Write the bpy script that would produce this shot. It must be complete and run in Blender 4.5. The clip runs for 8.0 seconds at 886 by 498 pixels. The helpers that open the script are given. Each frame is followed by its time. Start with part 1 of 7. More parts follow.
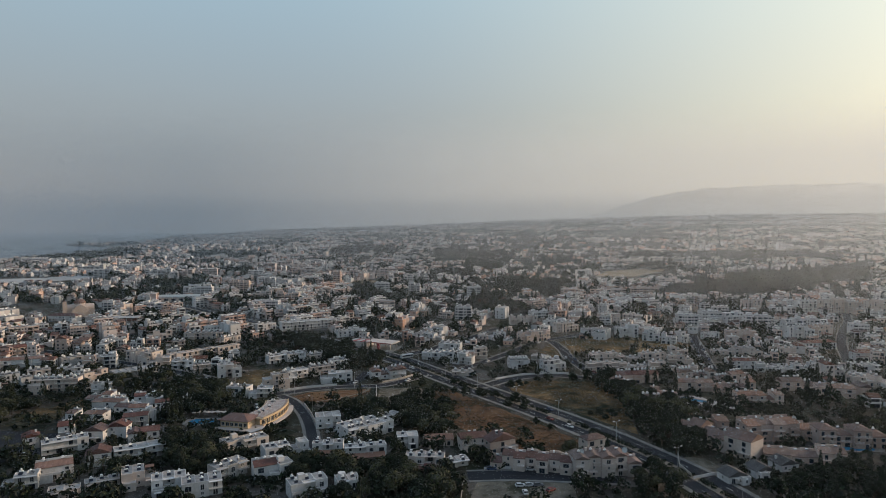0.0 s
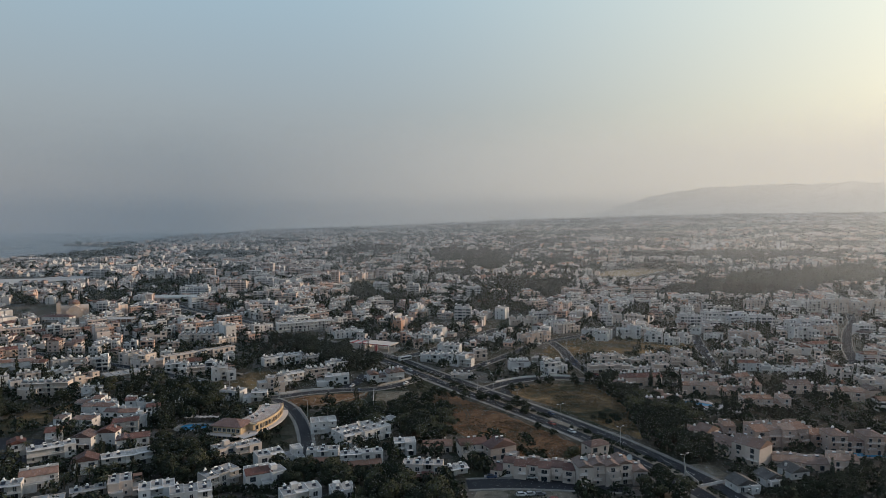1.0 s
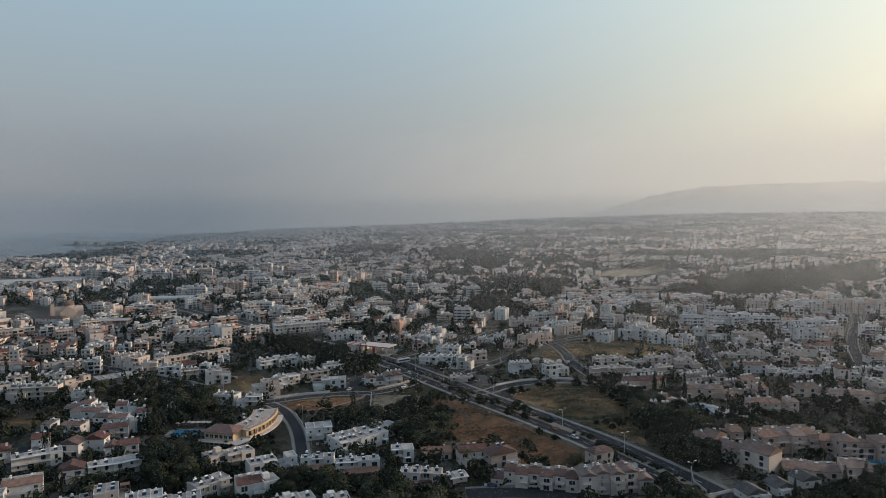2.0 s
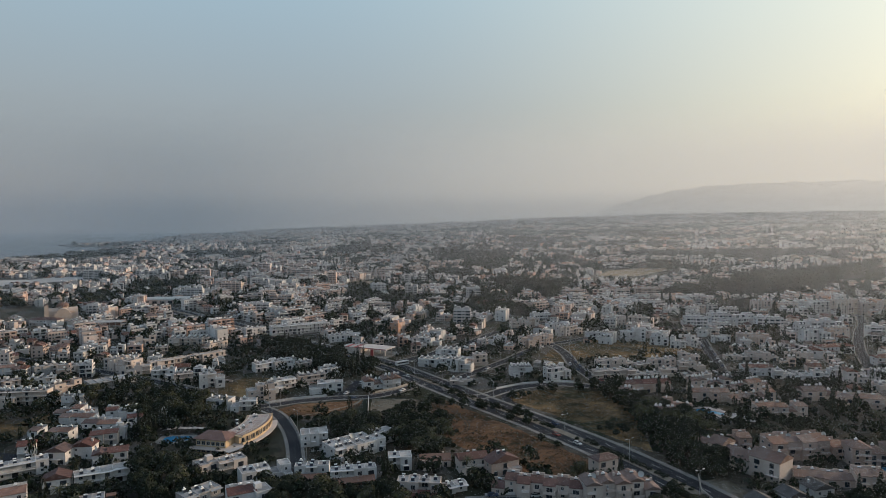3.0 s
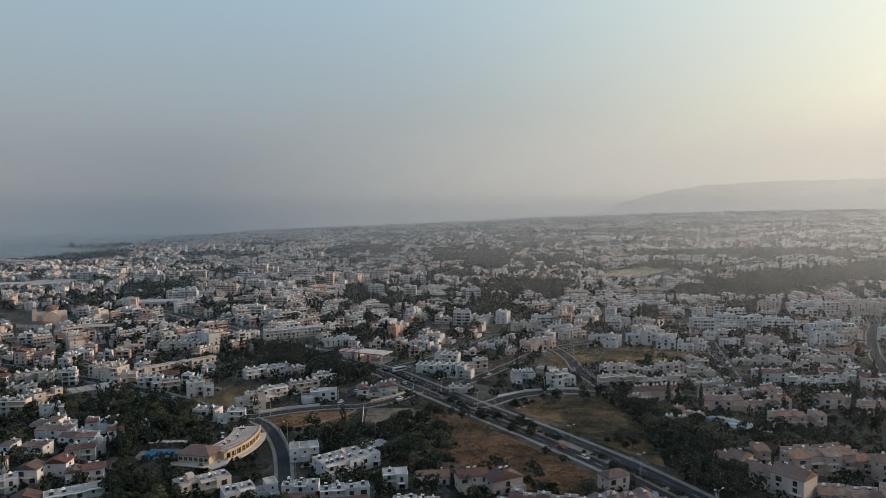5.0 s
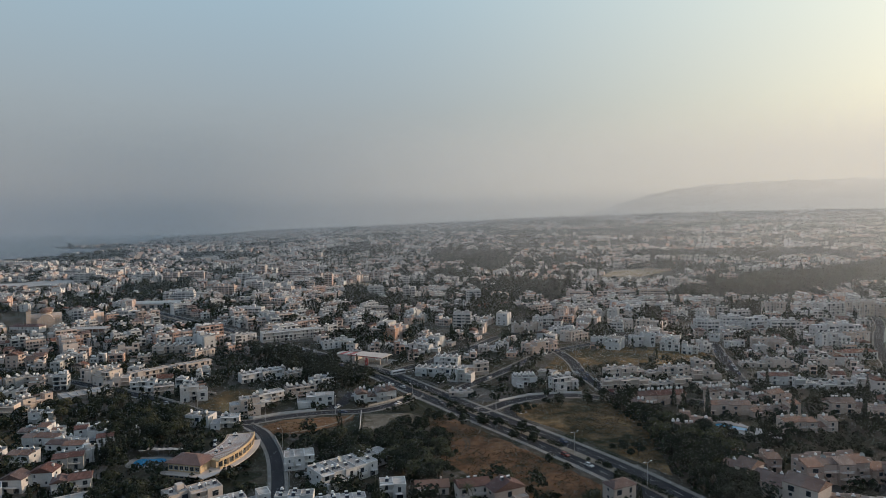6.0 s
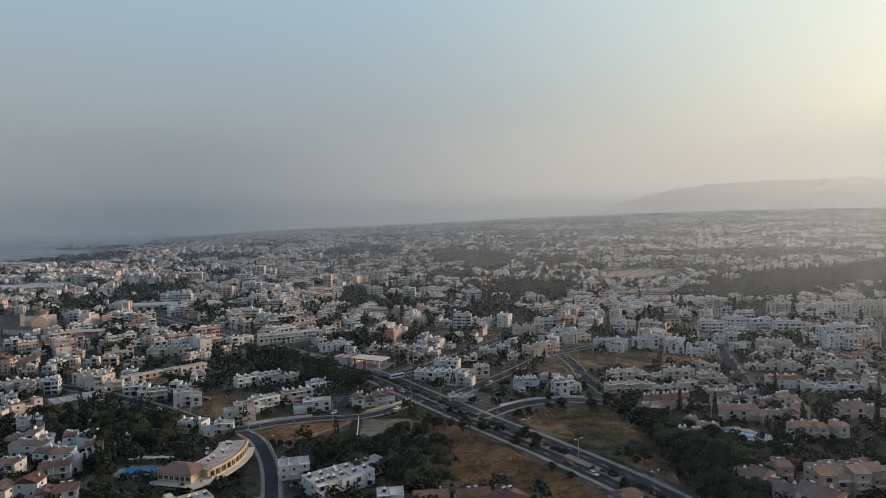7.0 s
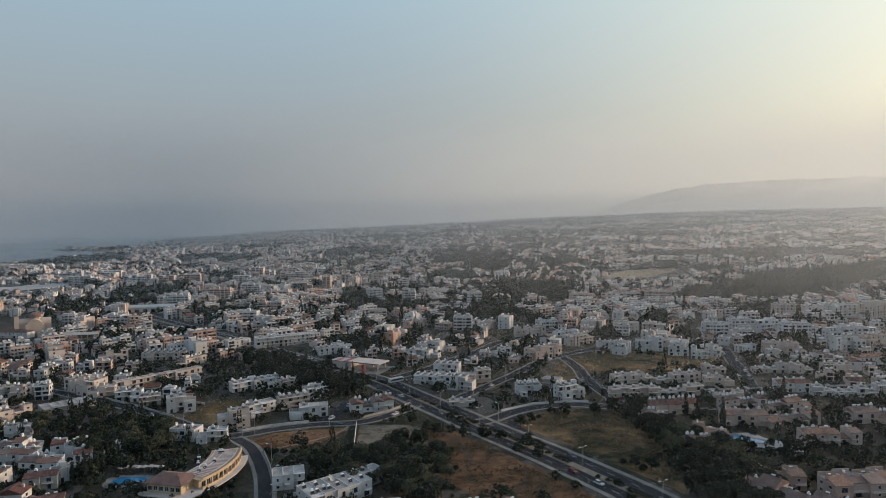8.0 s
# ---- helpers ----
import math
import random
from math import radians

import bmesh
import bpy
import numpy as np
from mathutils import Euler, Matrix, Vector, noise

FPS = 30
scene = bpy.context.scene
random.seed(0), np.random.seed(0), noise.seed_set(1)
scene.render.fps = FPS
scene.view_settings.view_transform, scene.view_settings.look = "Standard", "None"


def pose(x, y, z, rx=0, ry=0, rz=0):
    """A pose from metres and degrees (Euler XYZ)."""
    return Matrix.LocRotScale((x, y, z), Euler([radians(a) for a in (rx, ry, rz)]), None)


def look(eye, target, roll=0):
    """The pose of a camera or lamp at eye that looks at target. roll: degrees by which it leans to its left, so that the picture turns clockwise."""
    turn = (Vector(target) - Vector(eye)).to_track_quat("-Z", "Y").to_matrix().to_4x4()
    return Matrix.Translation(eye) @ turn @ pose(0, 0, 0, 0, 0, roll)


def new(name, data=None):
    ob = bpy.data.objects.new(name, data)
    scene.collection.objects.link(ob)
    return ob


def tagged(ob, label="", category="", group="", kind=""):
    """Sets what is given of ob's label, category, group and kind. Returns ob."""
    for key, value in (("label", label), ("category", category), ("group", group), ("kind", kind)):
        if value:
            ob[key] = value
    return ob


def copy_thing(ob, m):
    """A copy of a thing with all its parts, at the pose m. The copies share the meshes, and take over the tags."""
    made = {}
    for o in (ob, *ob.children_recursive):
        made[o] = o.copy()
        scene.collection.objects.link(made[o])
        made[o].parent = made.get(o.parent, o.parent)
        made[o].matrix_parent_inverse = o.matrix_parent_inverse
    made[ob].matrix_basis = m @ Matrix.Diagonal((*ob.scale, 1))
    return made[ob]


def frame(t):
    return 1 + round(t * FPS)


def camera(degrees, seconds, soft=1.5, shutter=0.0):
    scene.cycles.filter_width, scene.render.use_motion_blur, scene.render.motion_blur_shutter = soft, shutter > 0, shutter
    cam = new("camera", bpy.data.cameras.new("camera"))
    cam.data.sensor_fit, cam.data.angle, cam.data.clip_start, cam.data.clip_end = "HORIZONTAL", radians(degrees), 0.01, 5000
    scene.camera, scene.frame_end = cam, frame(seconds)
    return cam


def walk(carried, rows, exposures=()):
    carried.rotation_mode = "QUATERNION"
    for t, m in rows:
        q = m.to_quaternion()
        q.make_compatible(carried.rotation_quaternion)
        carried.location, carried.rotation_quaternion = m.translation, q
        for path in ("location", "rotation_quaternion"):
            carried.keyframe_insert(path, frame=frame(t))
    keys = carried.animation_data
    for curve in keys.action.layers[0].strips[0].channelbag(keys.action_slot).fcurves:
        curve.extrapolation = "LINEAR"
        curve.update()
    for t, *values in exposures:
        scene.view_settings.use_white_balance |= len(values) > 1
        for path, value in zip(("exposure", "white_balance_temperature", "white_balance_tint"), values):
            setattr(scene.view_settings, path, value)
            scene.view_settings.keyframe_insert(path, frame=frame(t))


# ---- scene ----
from functools import lru_cache

# ---------------------------------------------------------------- camera
cam = camera(70.0, 8.0, soft=0.65)
EYE, SPEED, DRIFT, TILT = 103.0, 8.8, 0.47, -2.63


def path_row(t):
    u = t / 8.0
    yaw = -0.41 * u + 0.37 * u * u
    pitch = -0.44 * u + 0.39 * u * u
    roll = 0.38 * u + 0.32 * u * u
    return (t, pose(DRIFT * t, SPEED * t, EYE, 90 + TILT + pitch, roll, yaw))


walk(cam, [path_row(0.5 * i) for i in range(17)])

# ---------------------------------------------------------------- sky and sun
SUN_AZ, SUN_EL = 68.0, 11.0
sun_way = Vector((math.sin(radians(SUN_AZ)) * math.cos(radians(SUN_EL)), math.cos(radians(SUN_AZ)) * math.cos(radians(SUN_EL)), math.sin(radians(SUN_EL))))
world = bpy.data.worlds.new("hazy_evening_sky")
scene.world = world
world.use_nodes = True
wn, wl = world.node_tree.nodes, world.node_tree.links
wn.clear()


w_out = wn.new("ShaderNodeOutputWorld")
w_bg = wn.new("ShaderNodeBackground")
w_co = wn.new("ShaderNodeTexCoord")
w_sep = wn.new("ShaderNodeSeparateXYZ")
wl.new(w_co.outputs["Generated"], w_sep.inputs[0])
w_ramp = wn.new("ShaderNodeValToRGB")
wl.new(w_sep.outputs["Z"], w_ramp.inputs[0])
el = w_ramp.color_ramp.elements
el[0].position, el[0].color = 0.0, (0.280, 0.290, 0.306, 1)
el[1].position, el[1].color = 1.0, (0.27, 0.395, 0.61, 1)
for p, c in ((0.06, (0.298, 0.312, 0.331, 1)), (0.16, (0.304, 0.348, 0.380, 1)), (0.33, (0.328, 0.452, 0.535, 1))):
    e = el.new(p)
    e.color = c
w_dot = wn.new("ShaderNodeVectorMath")
w_dot.operation = "DOT_PRODUCT"
wl.new(w_co.outputs["Generated"], w_dot.inputs[0])
w_dot.inputs[1].default_value = sun_way
w_max = wn.new("ShaderNodeMath")
w_max.operation = "MAXIMUM"
w_max.inputs[1].default_value = 0.0
wl.new(w_dot.outputs["Value"], w_max.inputs[0])
w_pow = wn.new("ShaderNodeMath")
w_pow.operation = "POWER"
w_pow.inputs[1].default_value = 2.7
wl.new(w_max.outputs[0], w_pow.inputs[0])
w_glow = wn.new("ShaderNodeMix")
w_glow.data_type = "RGBA"
w_glow.blend_type = "ADD"
w_glow.clamp_result = False
wl.new(w_pow.outputs[0], w_glow.inputs["Factor"])
wl.new(w_ramp.outputs[0], w_glow.inputs["A"])
w_glow.inputs["B"].default_value = (0.67, 0.575, 0.315, 1)
w_sky = wn.new("ShaderNodeTexSky")
w_sky.sky_type = "NISHITA"
w_sky.sun_disc = False
w_sky.sun_elevation = radians(SUN_EL)
w_sky.sun_rotation = radians(SUN_AZ)
w_sky.dust_density = 4.0
w_add = wn.new("ShaderNodeMix")
w_add.data_type = "RGBA"
w_add.blend_type = "ADD"
w_add.clamp_result = False
w_add.inputs["Factor"].default_value = 0.02
wl.new(w_glow.outputs["Result"], w_add.inputs["A"])
wl.new(w_sky.outputs[0], w_add.inputs["B"])
wl.new(w_add.outputs["Result"], w_bg.inputs[0])
w_bg.inputs[1].default_value = 1.0
wl.new(w_bg.outputs[0], w_out.inputs[0])

sun = new("sun", bpy.data.lights.new("sun", "SUN"))
sun.data.energy, sun.data.angle, sun.data.color = 3.7, radians(4.0), (1.0, 0.74, 0.53)
sun.matrix_world = look(sun_way * 900, (0, 0, 0))

# ---------------------------------------------------------------- materials


def mat(name, color, rough=0.85, second=None, scale=0.6, fine=6.0, amount=0.5, bump=0.0, vary=0.0, island=False, metal=0.0, hue=0.0, spec=0.3):
    """A surface: two tones mixed by broad and fine noise, with relief, and a tone of its own for each object or each island."""
    m = bpy.data.materials.new(name)
    m.use_nodes = True
    nt = m.node_tree
    n, l = nt.nodes, nt.links
    b = n["Principled BSDF"]
    b.inputs["Roughness"].default_value = rough
    b.inputs["Metallic"].default_value = metal
    b.inputs["Specular IOR Level"].default_value = spec
    co = n.new("ShaderNodeNewGeometry")
    big, small = n.new("ShaderNodeTexNoise"), n.new("ShaderNodeTexNoise")
    for t, s, d in ((big, scale, 3.0), (small, fine, 4.0)):
        t.inputs["Scale"].default_value = s
        t.inputs["Detail"].default_value = d
        l.new(co.outputs["Position"], t.inputs["Vector"])
    mid = n.new("ShaderNodeMath")
    mid.operation = "MULTIPLY_ADD"
    l.new(small.outputs["Fac"], mid.inputs[0])
    mid.inputs[1].default_value = 0.5
    half = n.new("ShaderNodeMath")
    half.operation = "MULTIPLY_ADD"
    half.inputs[1].default_value, half.inputs[2].default_value = 1.0, -0.25
    l.new(big.outputs["Fac"], half.inputs[0])
    l.new(half.outputs[0], mid.inputs[2])
    span = n.new("ShaderNodeMapRange")
    span.inputs["From Min"].default_value, span.inputs["From Max"].default_value = 0.35, 0.68
    span.inputs["To Max"].default_value = amount
    l.new(mid.outputs[0], span.inputs["Value"])
    mix = n.new("ShaderNodeMix")
    mix.data_type = "RGBA"
    second = second or tuple(c * 0.72 for c in color)
    mix.inputs["A"].default_value, mix.inputs["B"].default_value = (*color, 1), (*second, 1)
    l.new(span.outputs[0], mix.inputs["Factor"])
    out = mix.outputs["Result"]
    if vary or hue:
        hsv = n.new("ShaderNodeHueSaturation")
        if island:
            src = co.outputs["Random Per Island"]
        else:
            src = n.new("ShaderNodeObjectInfo").outputs["Random"]
        for key, amp, base in (("Value", vary, 1.0), ("Hue", hue, 0.5), ("Saturation", min(vary * 2, 0.6), 1.0)):
            r = n.new("ShaderNodeMapRange")
            r.inputs["To Min"].default_value, r.inputs["To Max"].default_value = base - amp, base + amp
            if key == "Value":
                l.new(src, r.inputs["Value"])
            else:
                w = n.new("ShaderNodeTexWhiteNoise")
                w.noise_dimensions = "1D"
                l.new(src, w.inputs["W"])
                l.new(w.outputs["Value"], r.inputs["Value"])
            l.new(r.outputs[0], hsv.inputs[key])
        l.new(out, hsv.inputs["Color"])
        out = hsv.outputs["Color"]
    l.new(out, b.inputs["Base Color"])
    if bump:
        bp = n.new("ShaderNodeBump")
        bp.inputs["Strength"].default_value = 0.6
        bp.inputs["Distance"].default_value = bump
        l.new(small.outputs["Fac"], bp.inputs["Height"])
        l.new(bp.outputs[0], b.inputs["Normal"])
    return m


def tile_material(name, color, vary=0.15, island=False):
    """Clay roof tiles: courses as fine ribs, each tile of its own tone."""
    m = mat(name, color, 0.85, tuple(c * 0.55 for c in color), 0.35, 2.5, 0.8, 0.0, vary, island)
    n, l = m.node_tree.nodes, m.node_tree.links
    b = n["Principled BSDF"]
    co = n.new("ShaderNodeTexCoord")
    wave = n.new("ShaderNodeTexWave")
    wave.bands_direction = "X"
    wave.inputs["Scale"].default_value = 1.1
    wave.inputs["Distortion"].default_value = 0.6
    l.new(co.outputs["Object"], wave.inputs["Vector"])
    bp = n.new("ShaderNodeBump")
    bp.inputs["Distance"].default_value = 0.08
    l.new(wave.outputs["Fac"], bp.inputs["Height"])
    l.new(bp.outputs[0], b.inputs["Normal"])
    return m


WHITE = mat("white_plaster", (0.56, 0.55, 0.545), 0.9, (0.36, 0.345, 0.335), 0.15, 1.2, 0.75, 0.01, 0.10)
CREAM = mat("cream_plaster", (0.51, 0.44, 0.395), 0.9, (0.39, 0.335, 0.30), 0.15, 1.2, 0.75, 0.01, 0.10)
PINK = mat("pink_plaster", (0.50, 0.40, 0.345), 0.9, (0.36, 0.285, 0.245), 0.15, 1.2, 0.75, 0.01, 0.10)
# brownish pink, taken darker to put the eastern flats' shade into the colour
MAUVE = mat("mauve_brown_plaster", (0.36, 0.275, 0.24), 0.9, (0.26, 0.20, 0.175), 0.15, 1.2, 0.75, 0.01, 0.10)
OCHRE = mat("ochre_plaster", (0.48, 0.37, 0.25), 0.9, (0.38, 0.28, 0.17), 0.15, 1.2, 0.75, 0.01, 0.05)
GREY = mat("grey_concrete", (0.36, 0.35, 0.34), 0.95, (0.24, 0.23, 0.22), 0.2, 1.5, 0.8, 0.02, 0.10)
FLAT = mat("flat_roof_screed", (0.40, 0.38, 0.36), 0.95, (0.21, 0.195, 0.185), 0.25, 1.8, 0.9, 0.01, 0.15)
TILE = tile_material("clay_roof_tile", (0.132, 0.074, 0.066))
TILE_PALE = tile_material("faded_clay_roof_tile", (0.205, 0.135, 0.113))
GLASS = mat("dark_window_glass", (0.030, 0.036, 0.044), 0.12, None, 0.5, 3.0, 0.5, 0, 0.3, spec=0.5)
FRAME = mat("window_frame_paint", (0.62, 0.61, 0.60), 0.6, None, 0.5, 4.0, 0.5)
RAIL = mat("pale_railing_paint", (0.66, 0.65, 0.63), 0.7, None, 0.5, 4.0, 0.5)
TANK = mat("white_enamelled_tank", (0.80, 0.80, 0.80), 0.35, (0.60, 0.58, 0.55), 1.0, 6.0, 0.5, 0, 0.08)
PANEL = mat("solar_panel_glass", (0.018, 0.021, 0.030), 0.35, None, 0.5, 3.0, 0.4, spec=0.25)
STEEL = mat("galvanised_steel", (0.42, 0.43, 0.44), 0.45, None, 1.0, 8.0, 0.6, metal=0.8)
ASPHALT = mat("worn_asphalt", (0.033, 0.034, 0.039), 0.95, (0.023, 0.024, 0.027), 0.08, 1.4, 0.9, 0.01, spec=0.12)
PAVING = mat("pale_paving", (0.20, 0.19, 0.176), 0.9, (0.12, 0.112, 0.10), 0.2, 1.5, 0.8, 0.01)
PAINT = mat("road_marking_paint", (0.62, 0.62, 0.60), 0.7, (0.36, 0.36, 0.35), 0.6, 3.0, 0.7)
STONE = mat("rubble_stone_wall", (0.40, 0.37, 0.33), 0.95, (0.25, 0.23, 0.20), 0.5, 2.5, 0.8, 0.04)
def grassland(name, tones, scale, seed):
    """Fallow land: dark scrub, dry grass and straw in ragged drifts, with fine clumps and relief."""
    m = bpy.data.materials.new(name)
    m.use_nodes = True
    n, l = m.node_tree.nodes, m.node_tree.links
    b = n["Principled BSDF"]
    b.inputs["Roughness"].default_value = 1.0
    b.inputs["Specular IOR Level"].default_value = 0.1
    co, off = n.new("ShaderNodeNewGeometry"), n.new("ShaderNodeVectorMath")
    off.inputs[1].default_value = (seed * 37.0, seed * 11.0, 0)
    l.new(co.outputs["Position"], off.inputs[0])
    fac = None
    for k, d, w in ((scale, 5.0, 0.55), (scale * 6, 5.0, 0.30), (scale * 34, 3.0, 0.32)):
        t = n.new("ShaderNodeTexNoise")
        t.inputs["Scale"].default_value, t.inputs["Detail"].default_value, t.inputs["Distortion"].default_value = k, d, 0.7
        l.new(off.outputs[0], t.inputs["Vector"])
        a = n.new("ShaderNodeMath")
        a.operation = "MULTIPLY_ADD"
        a.inputs[1].default_value = w
        l.new(t.outputs["Fac"], a.inputs[0])
        if fac:
            l.new(fac, a.inputs[2])
        else:
            a.inputs[2].default_value = 0.0
        fac = a.outputs[0]
    ramp = n.new("ShaderNodeValToRGB")
    l.new(fac, ramp.inputs[0])
    e = ramp.color_ramp.elements
    e[0].position, e[0].color = 0.50, (*tones[0], 1)
    e[1].position, e[1].color = 0.69, (*tones[3], 1)
    for q, c in ((0.56, tones[1]), (0.62, tones[2])):
        e.new(q).color = (*c, 1)
    l.new(ramp.outputs[0], b.inputs["Base Color"])
    bp = n.new("ShaderNodeBump")
    bp.inputs["Strength"].default_value, bp.inputs["Distance"].default_value = 0.7, 0.5
    l.new(fac, bp.inputs["Height"])
    l.new(bp.outputs[0], b.inputs["Normal"])
    return m


RUST = grassland("dry_russet_grass", ((0.022, 0.023, 0.014), (0.066, 0.040, 0.023), (0.120, 0.060, 0.033), (0.185, 0.112, 0.062)), 0.035, 1)
STRAW = grassland("dry_straw_grass", ((0.022, 0.025, 0.014), (0.060, 0.046, 0.025), (0.110, 0.072, 0.038), (0.23, 0.150, 0.072)), 0.032, 2)
TRODDEN = mat("trodden_earth", (0.042, 0.034, 0.026), 1.0, (0.07, 0.055, 0.04), 0.1, 0.8, 0.9, 0.05)
SHEET = mat("dull_sheet_roof", (0.36, 0.38, 0.37), 0.6, (0.26, 0.27, 0.26), 0.1, 1.0, 0.8)
CONCRETE = mat("bleached_concrete_paving", (0.40, 0.385, 0.37), 0.9, (0.28, 0.27, 0.26), 0.02, 0.3, 0.8)
STUBBLE = mat("pale_stubble", (0.26, 0.195, 0.125), 1.0, (0.15, 0.12, 0.08), 0.02, 0.15, 0.9, 0.1)
GRAVEL = grassland("pale_gravel_earth", ((0.050, 0.048, 0.033), (0.105, 0.092, 0.072), (0.150, 0.130, 0.104), (0.190, 0.165, 0.132)), 0.06, 3)
EARTH = mat("bare_track_earth", (0.21, 0.18, 0.145), 1.0, (0.14, 0.12, 0.095), 0.2, 1.2, 0.9, 0.05)
LAWN = mat("watered_lawn", (0.050, 0.075, 0.028), 1.0, (0.032, 0.050, 0.020), 0.15, 1.0, 0.9, 0.05)
BARK = mat("brown_bark", (0.10, 0.078, 0.058), 0.95, (0.06, 0.045, 0.034), 1.0, 8.0, 0.8)
LEAF = mat("dark_evergreen_leaves", (0.031, 0.038, 0.026), 0.95, (0.019, 0.024, 0.017), 0.25, 1.5, 0.9, 0, 0.25, True, spec=0.1)
OLIVE = mat("olive_green_leaves", (0.078, 0.080, 0.050), 0.9, (0.044, 0.047, 0.031), 0.25, 1.5, 0.9, 0, 0.35, True, spec=0.1)
NEEDLE = mat("cypress_foliage", (0.040, 0.046, 0.037), 0.95, (0.028, 0.034, 0.023), 0.4, 2.0, 0.9, 0, 0.3, True, spec=0.1)
POOLW = mat("blue_pool_water", (0.035, 0.20, 0.36), 0.08, (0.02, 0.14, 0.28), 0.3, 1.5, 0.6, 0.02, spec=0.5)
SEA = mat("calm_sea_water", (0.030, 0.055, 0.078), 0.25, (0.022, 0.042, 0.062), 0.004, 0.03, 0.9, 0.1, spec=0.5)
CHURCH = mat("pink_ashlar_stone", (0.48, 0.39, 0.33), 0.9, (0.35, 0.275, 0.225), 0.2, 1.5, 0.8, 0.02)
HILL = mat("scrub_hillside", (0.10, 0.095, 0.065), 1.0, (0.055, 0.06, 0.042), 0.004, 0.02, 0.9)
SLATE = tile_material("dark_slate_roof", (0.085, 0.082, 0.082))
ROSE = tile_material("rose_clay_tile", (0.235, 0.128, 0.105))
BROWNROOF = mat("brown_sheet_roof", (0.20, 0.115, 0.085), 0.8, (0.14, 0.08, 0.06), 0.3, 2.0, 0.8)
RED = mat("red_sign_paint", (0.30, 0.06, 0.06), 0.6)

# joined town: the same plasters, with a tone for each wall
T_WHITE = mat("town_white_plaster", (0.54, 0.525, 0.515), 0.9, (0.37, 0.355, 0.345), 0.05, 0.5, 0.7, 0, 0.22, True)
T_CREAM = mat("town_cream_plaster", (0.51, 0.425, 0.38), 0.9, (0.38, 0.30, 0.265), 0.05, 0.5, 0.7, 0, 0.22, True)
T_PEACH = mat("town_peach_plaster", (0.50, 0.355, 0.295), 0.9, (0.37, 0.25, 0.205), 0.05, 0.5, 0.7, 0, 0.20, True)
T_TILE = tile_material("town_clay_tile", (0.150, 0.092, 0.078), 0.25, True)
T_ROOF = mat("town_flat_roof", (0.40, 0.38, 0.355), 0.95, (0.22, 0.205, 0.19), 0.06, 0.5, 0.8, 0, 0.25, True)

# the ground: plots of garden, dry earth and paving
GROUND = bpy.data.materials.new("town_ground")
GROUND.use_nodes = True
gn, gl = GROUND.node_tree.nodes, GROUND.node_tree.links
gb = gn["Principled BSDF"]
gb.inputs["Roughness"].default_value = 1.0
gb.inputs["Specular IOR Level"].default_value = 0.1
gco = gn.new("ShaderNodeNewGeometry")
gv = gn.new("ShaderNodeTexVoronoi")
gv.inputs["Scale"].default_value = 0.085
gv.inputs["Randomness"].default_value = 0.9
gwarp = gn.new("ShaderNodeTexNoise")
gwarp.inputs["Scale"].default_value = 0.06
gadd = gn.new("ShaderNodeVectorMath")
gadd.operation = "MULTIPLY_ADD"
gl.new(gco.outputs["Position"], gwarp.inputs["Vector"])
gl.new(gwarp.outputs["Color"], gadd.inputs[0])
gadd.inputs[1].default_value = (14, 14, 0)
gl.new(gco.outputs["Position"], gadd.inputs[2])
gl.new(gadd.outputs[0], gv.inputs["Vector"])
gsep = gn.new("ShaderNodeSeparateColor")
gl.new(gv.outputs["Color"], gsep.inputs[0])
gr = gn.new("ShaderNodeValToRGB")
gr.color_ramp.interpolation = "LINEAR"
gl.new(gsep.outputs[0], gr.inputs[0])
ge = gr.color_ramp.elements
ge[0].position, ge[0].color = 0.0, (0.024, 0.028, 0.017, 1)
ge[1].position, ge[1].color = 1.0, (0.105, 0.096, 0.086, 1)
for p, c in ((0.25, (0.036, 0.037, 0.026, 1)), (0.45, (0.064, 0.054, 0.040, 1)), (0.7, (0.058, 0.052, 0.044, 1))):
    e = ge.new(p)
    e.color = c
gfine = gn.new("ShaderNodeTexNoise")
gfine.inputs["Scale"].default_value = 0.5
gfine.inputs["Detail"].default_value = 6.0
gl.new(gco.outputs["Position"], gfine.inputs["Vector"])
gmix = gn.new("ShaderNodeMix")
gmix.data_type = "RGBA"
gmix.blend_type = "MULTIPLY"
gfr = gn.new("ShaderNodeMapRange")
gfr.inputs["From Min"].default_value, gfr.inputs["From Max"].default_value = 0.3, 0.7
gfr.inputs["To Min"].default_value, gfr.inputs["To Max"].default_value = 0.5, 1.3
gl.new(gfine.outputs["Fac"], gfr.inputs["Value"])
gmix.inputs["Factor"].default_value = 1.0
gl.new(gr.outputs[0], gmix.inputs["A"])
gl.new(gfr.outputs[0], gmix.inputs["B"])
gl.new(gmix.outputs["Result"], gb.inputs["Base Color"])


# solid surface of the thin strips that imitate haze by partial cover
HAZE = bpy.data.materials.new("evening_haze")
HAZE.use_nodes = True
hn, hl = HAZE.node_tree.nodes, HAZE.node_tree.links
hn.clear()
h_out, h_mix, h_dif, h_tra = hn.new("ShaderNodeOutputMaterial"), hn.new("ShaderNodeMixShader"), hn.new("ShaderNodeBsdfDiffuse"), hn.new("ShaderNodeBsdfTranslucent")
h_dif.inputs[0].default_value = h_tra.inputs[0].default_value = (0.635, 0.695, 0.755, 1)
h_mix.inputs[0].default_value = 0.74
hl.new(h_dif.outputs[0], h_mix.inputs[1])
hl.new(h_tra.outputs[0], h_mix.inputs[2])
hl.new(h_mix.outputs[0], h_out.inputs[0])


# ---------------------------------------------------------------- helpers


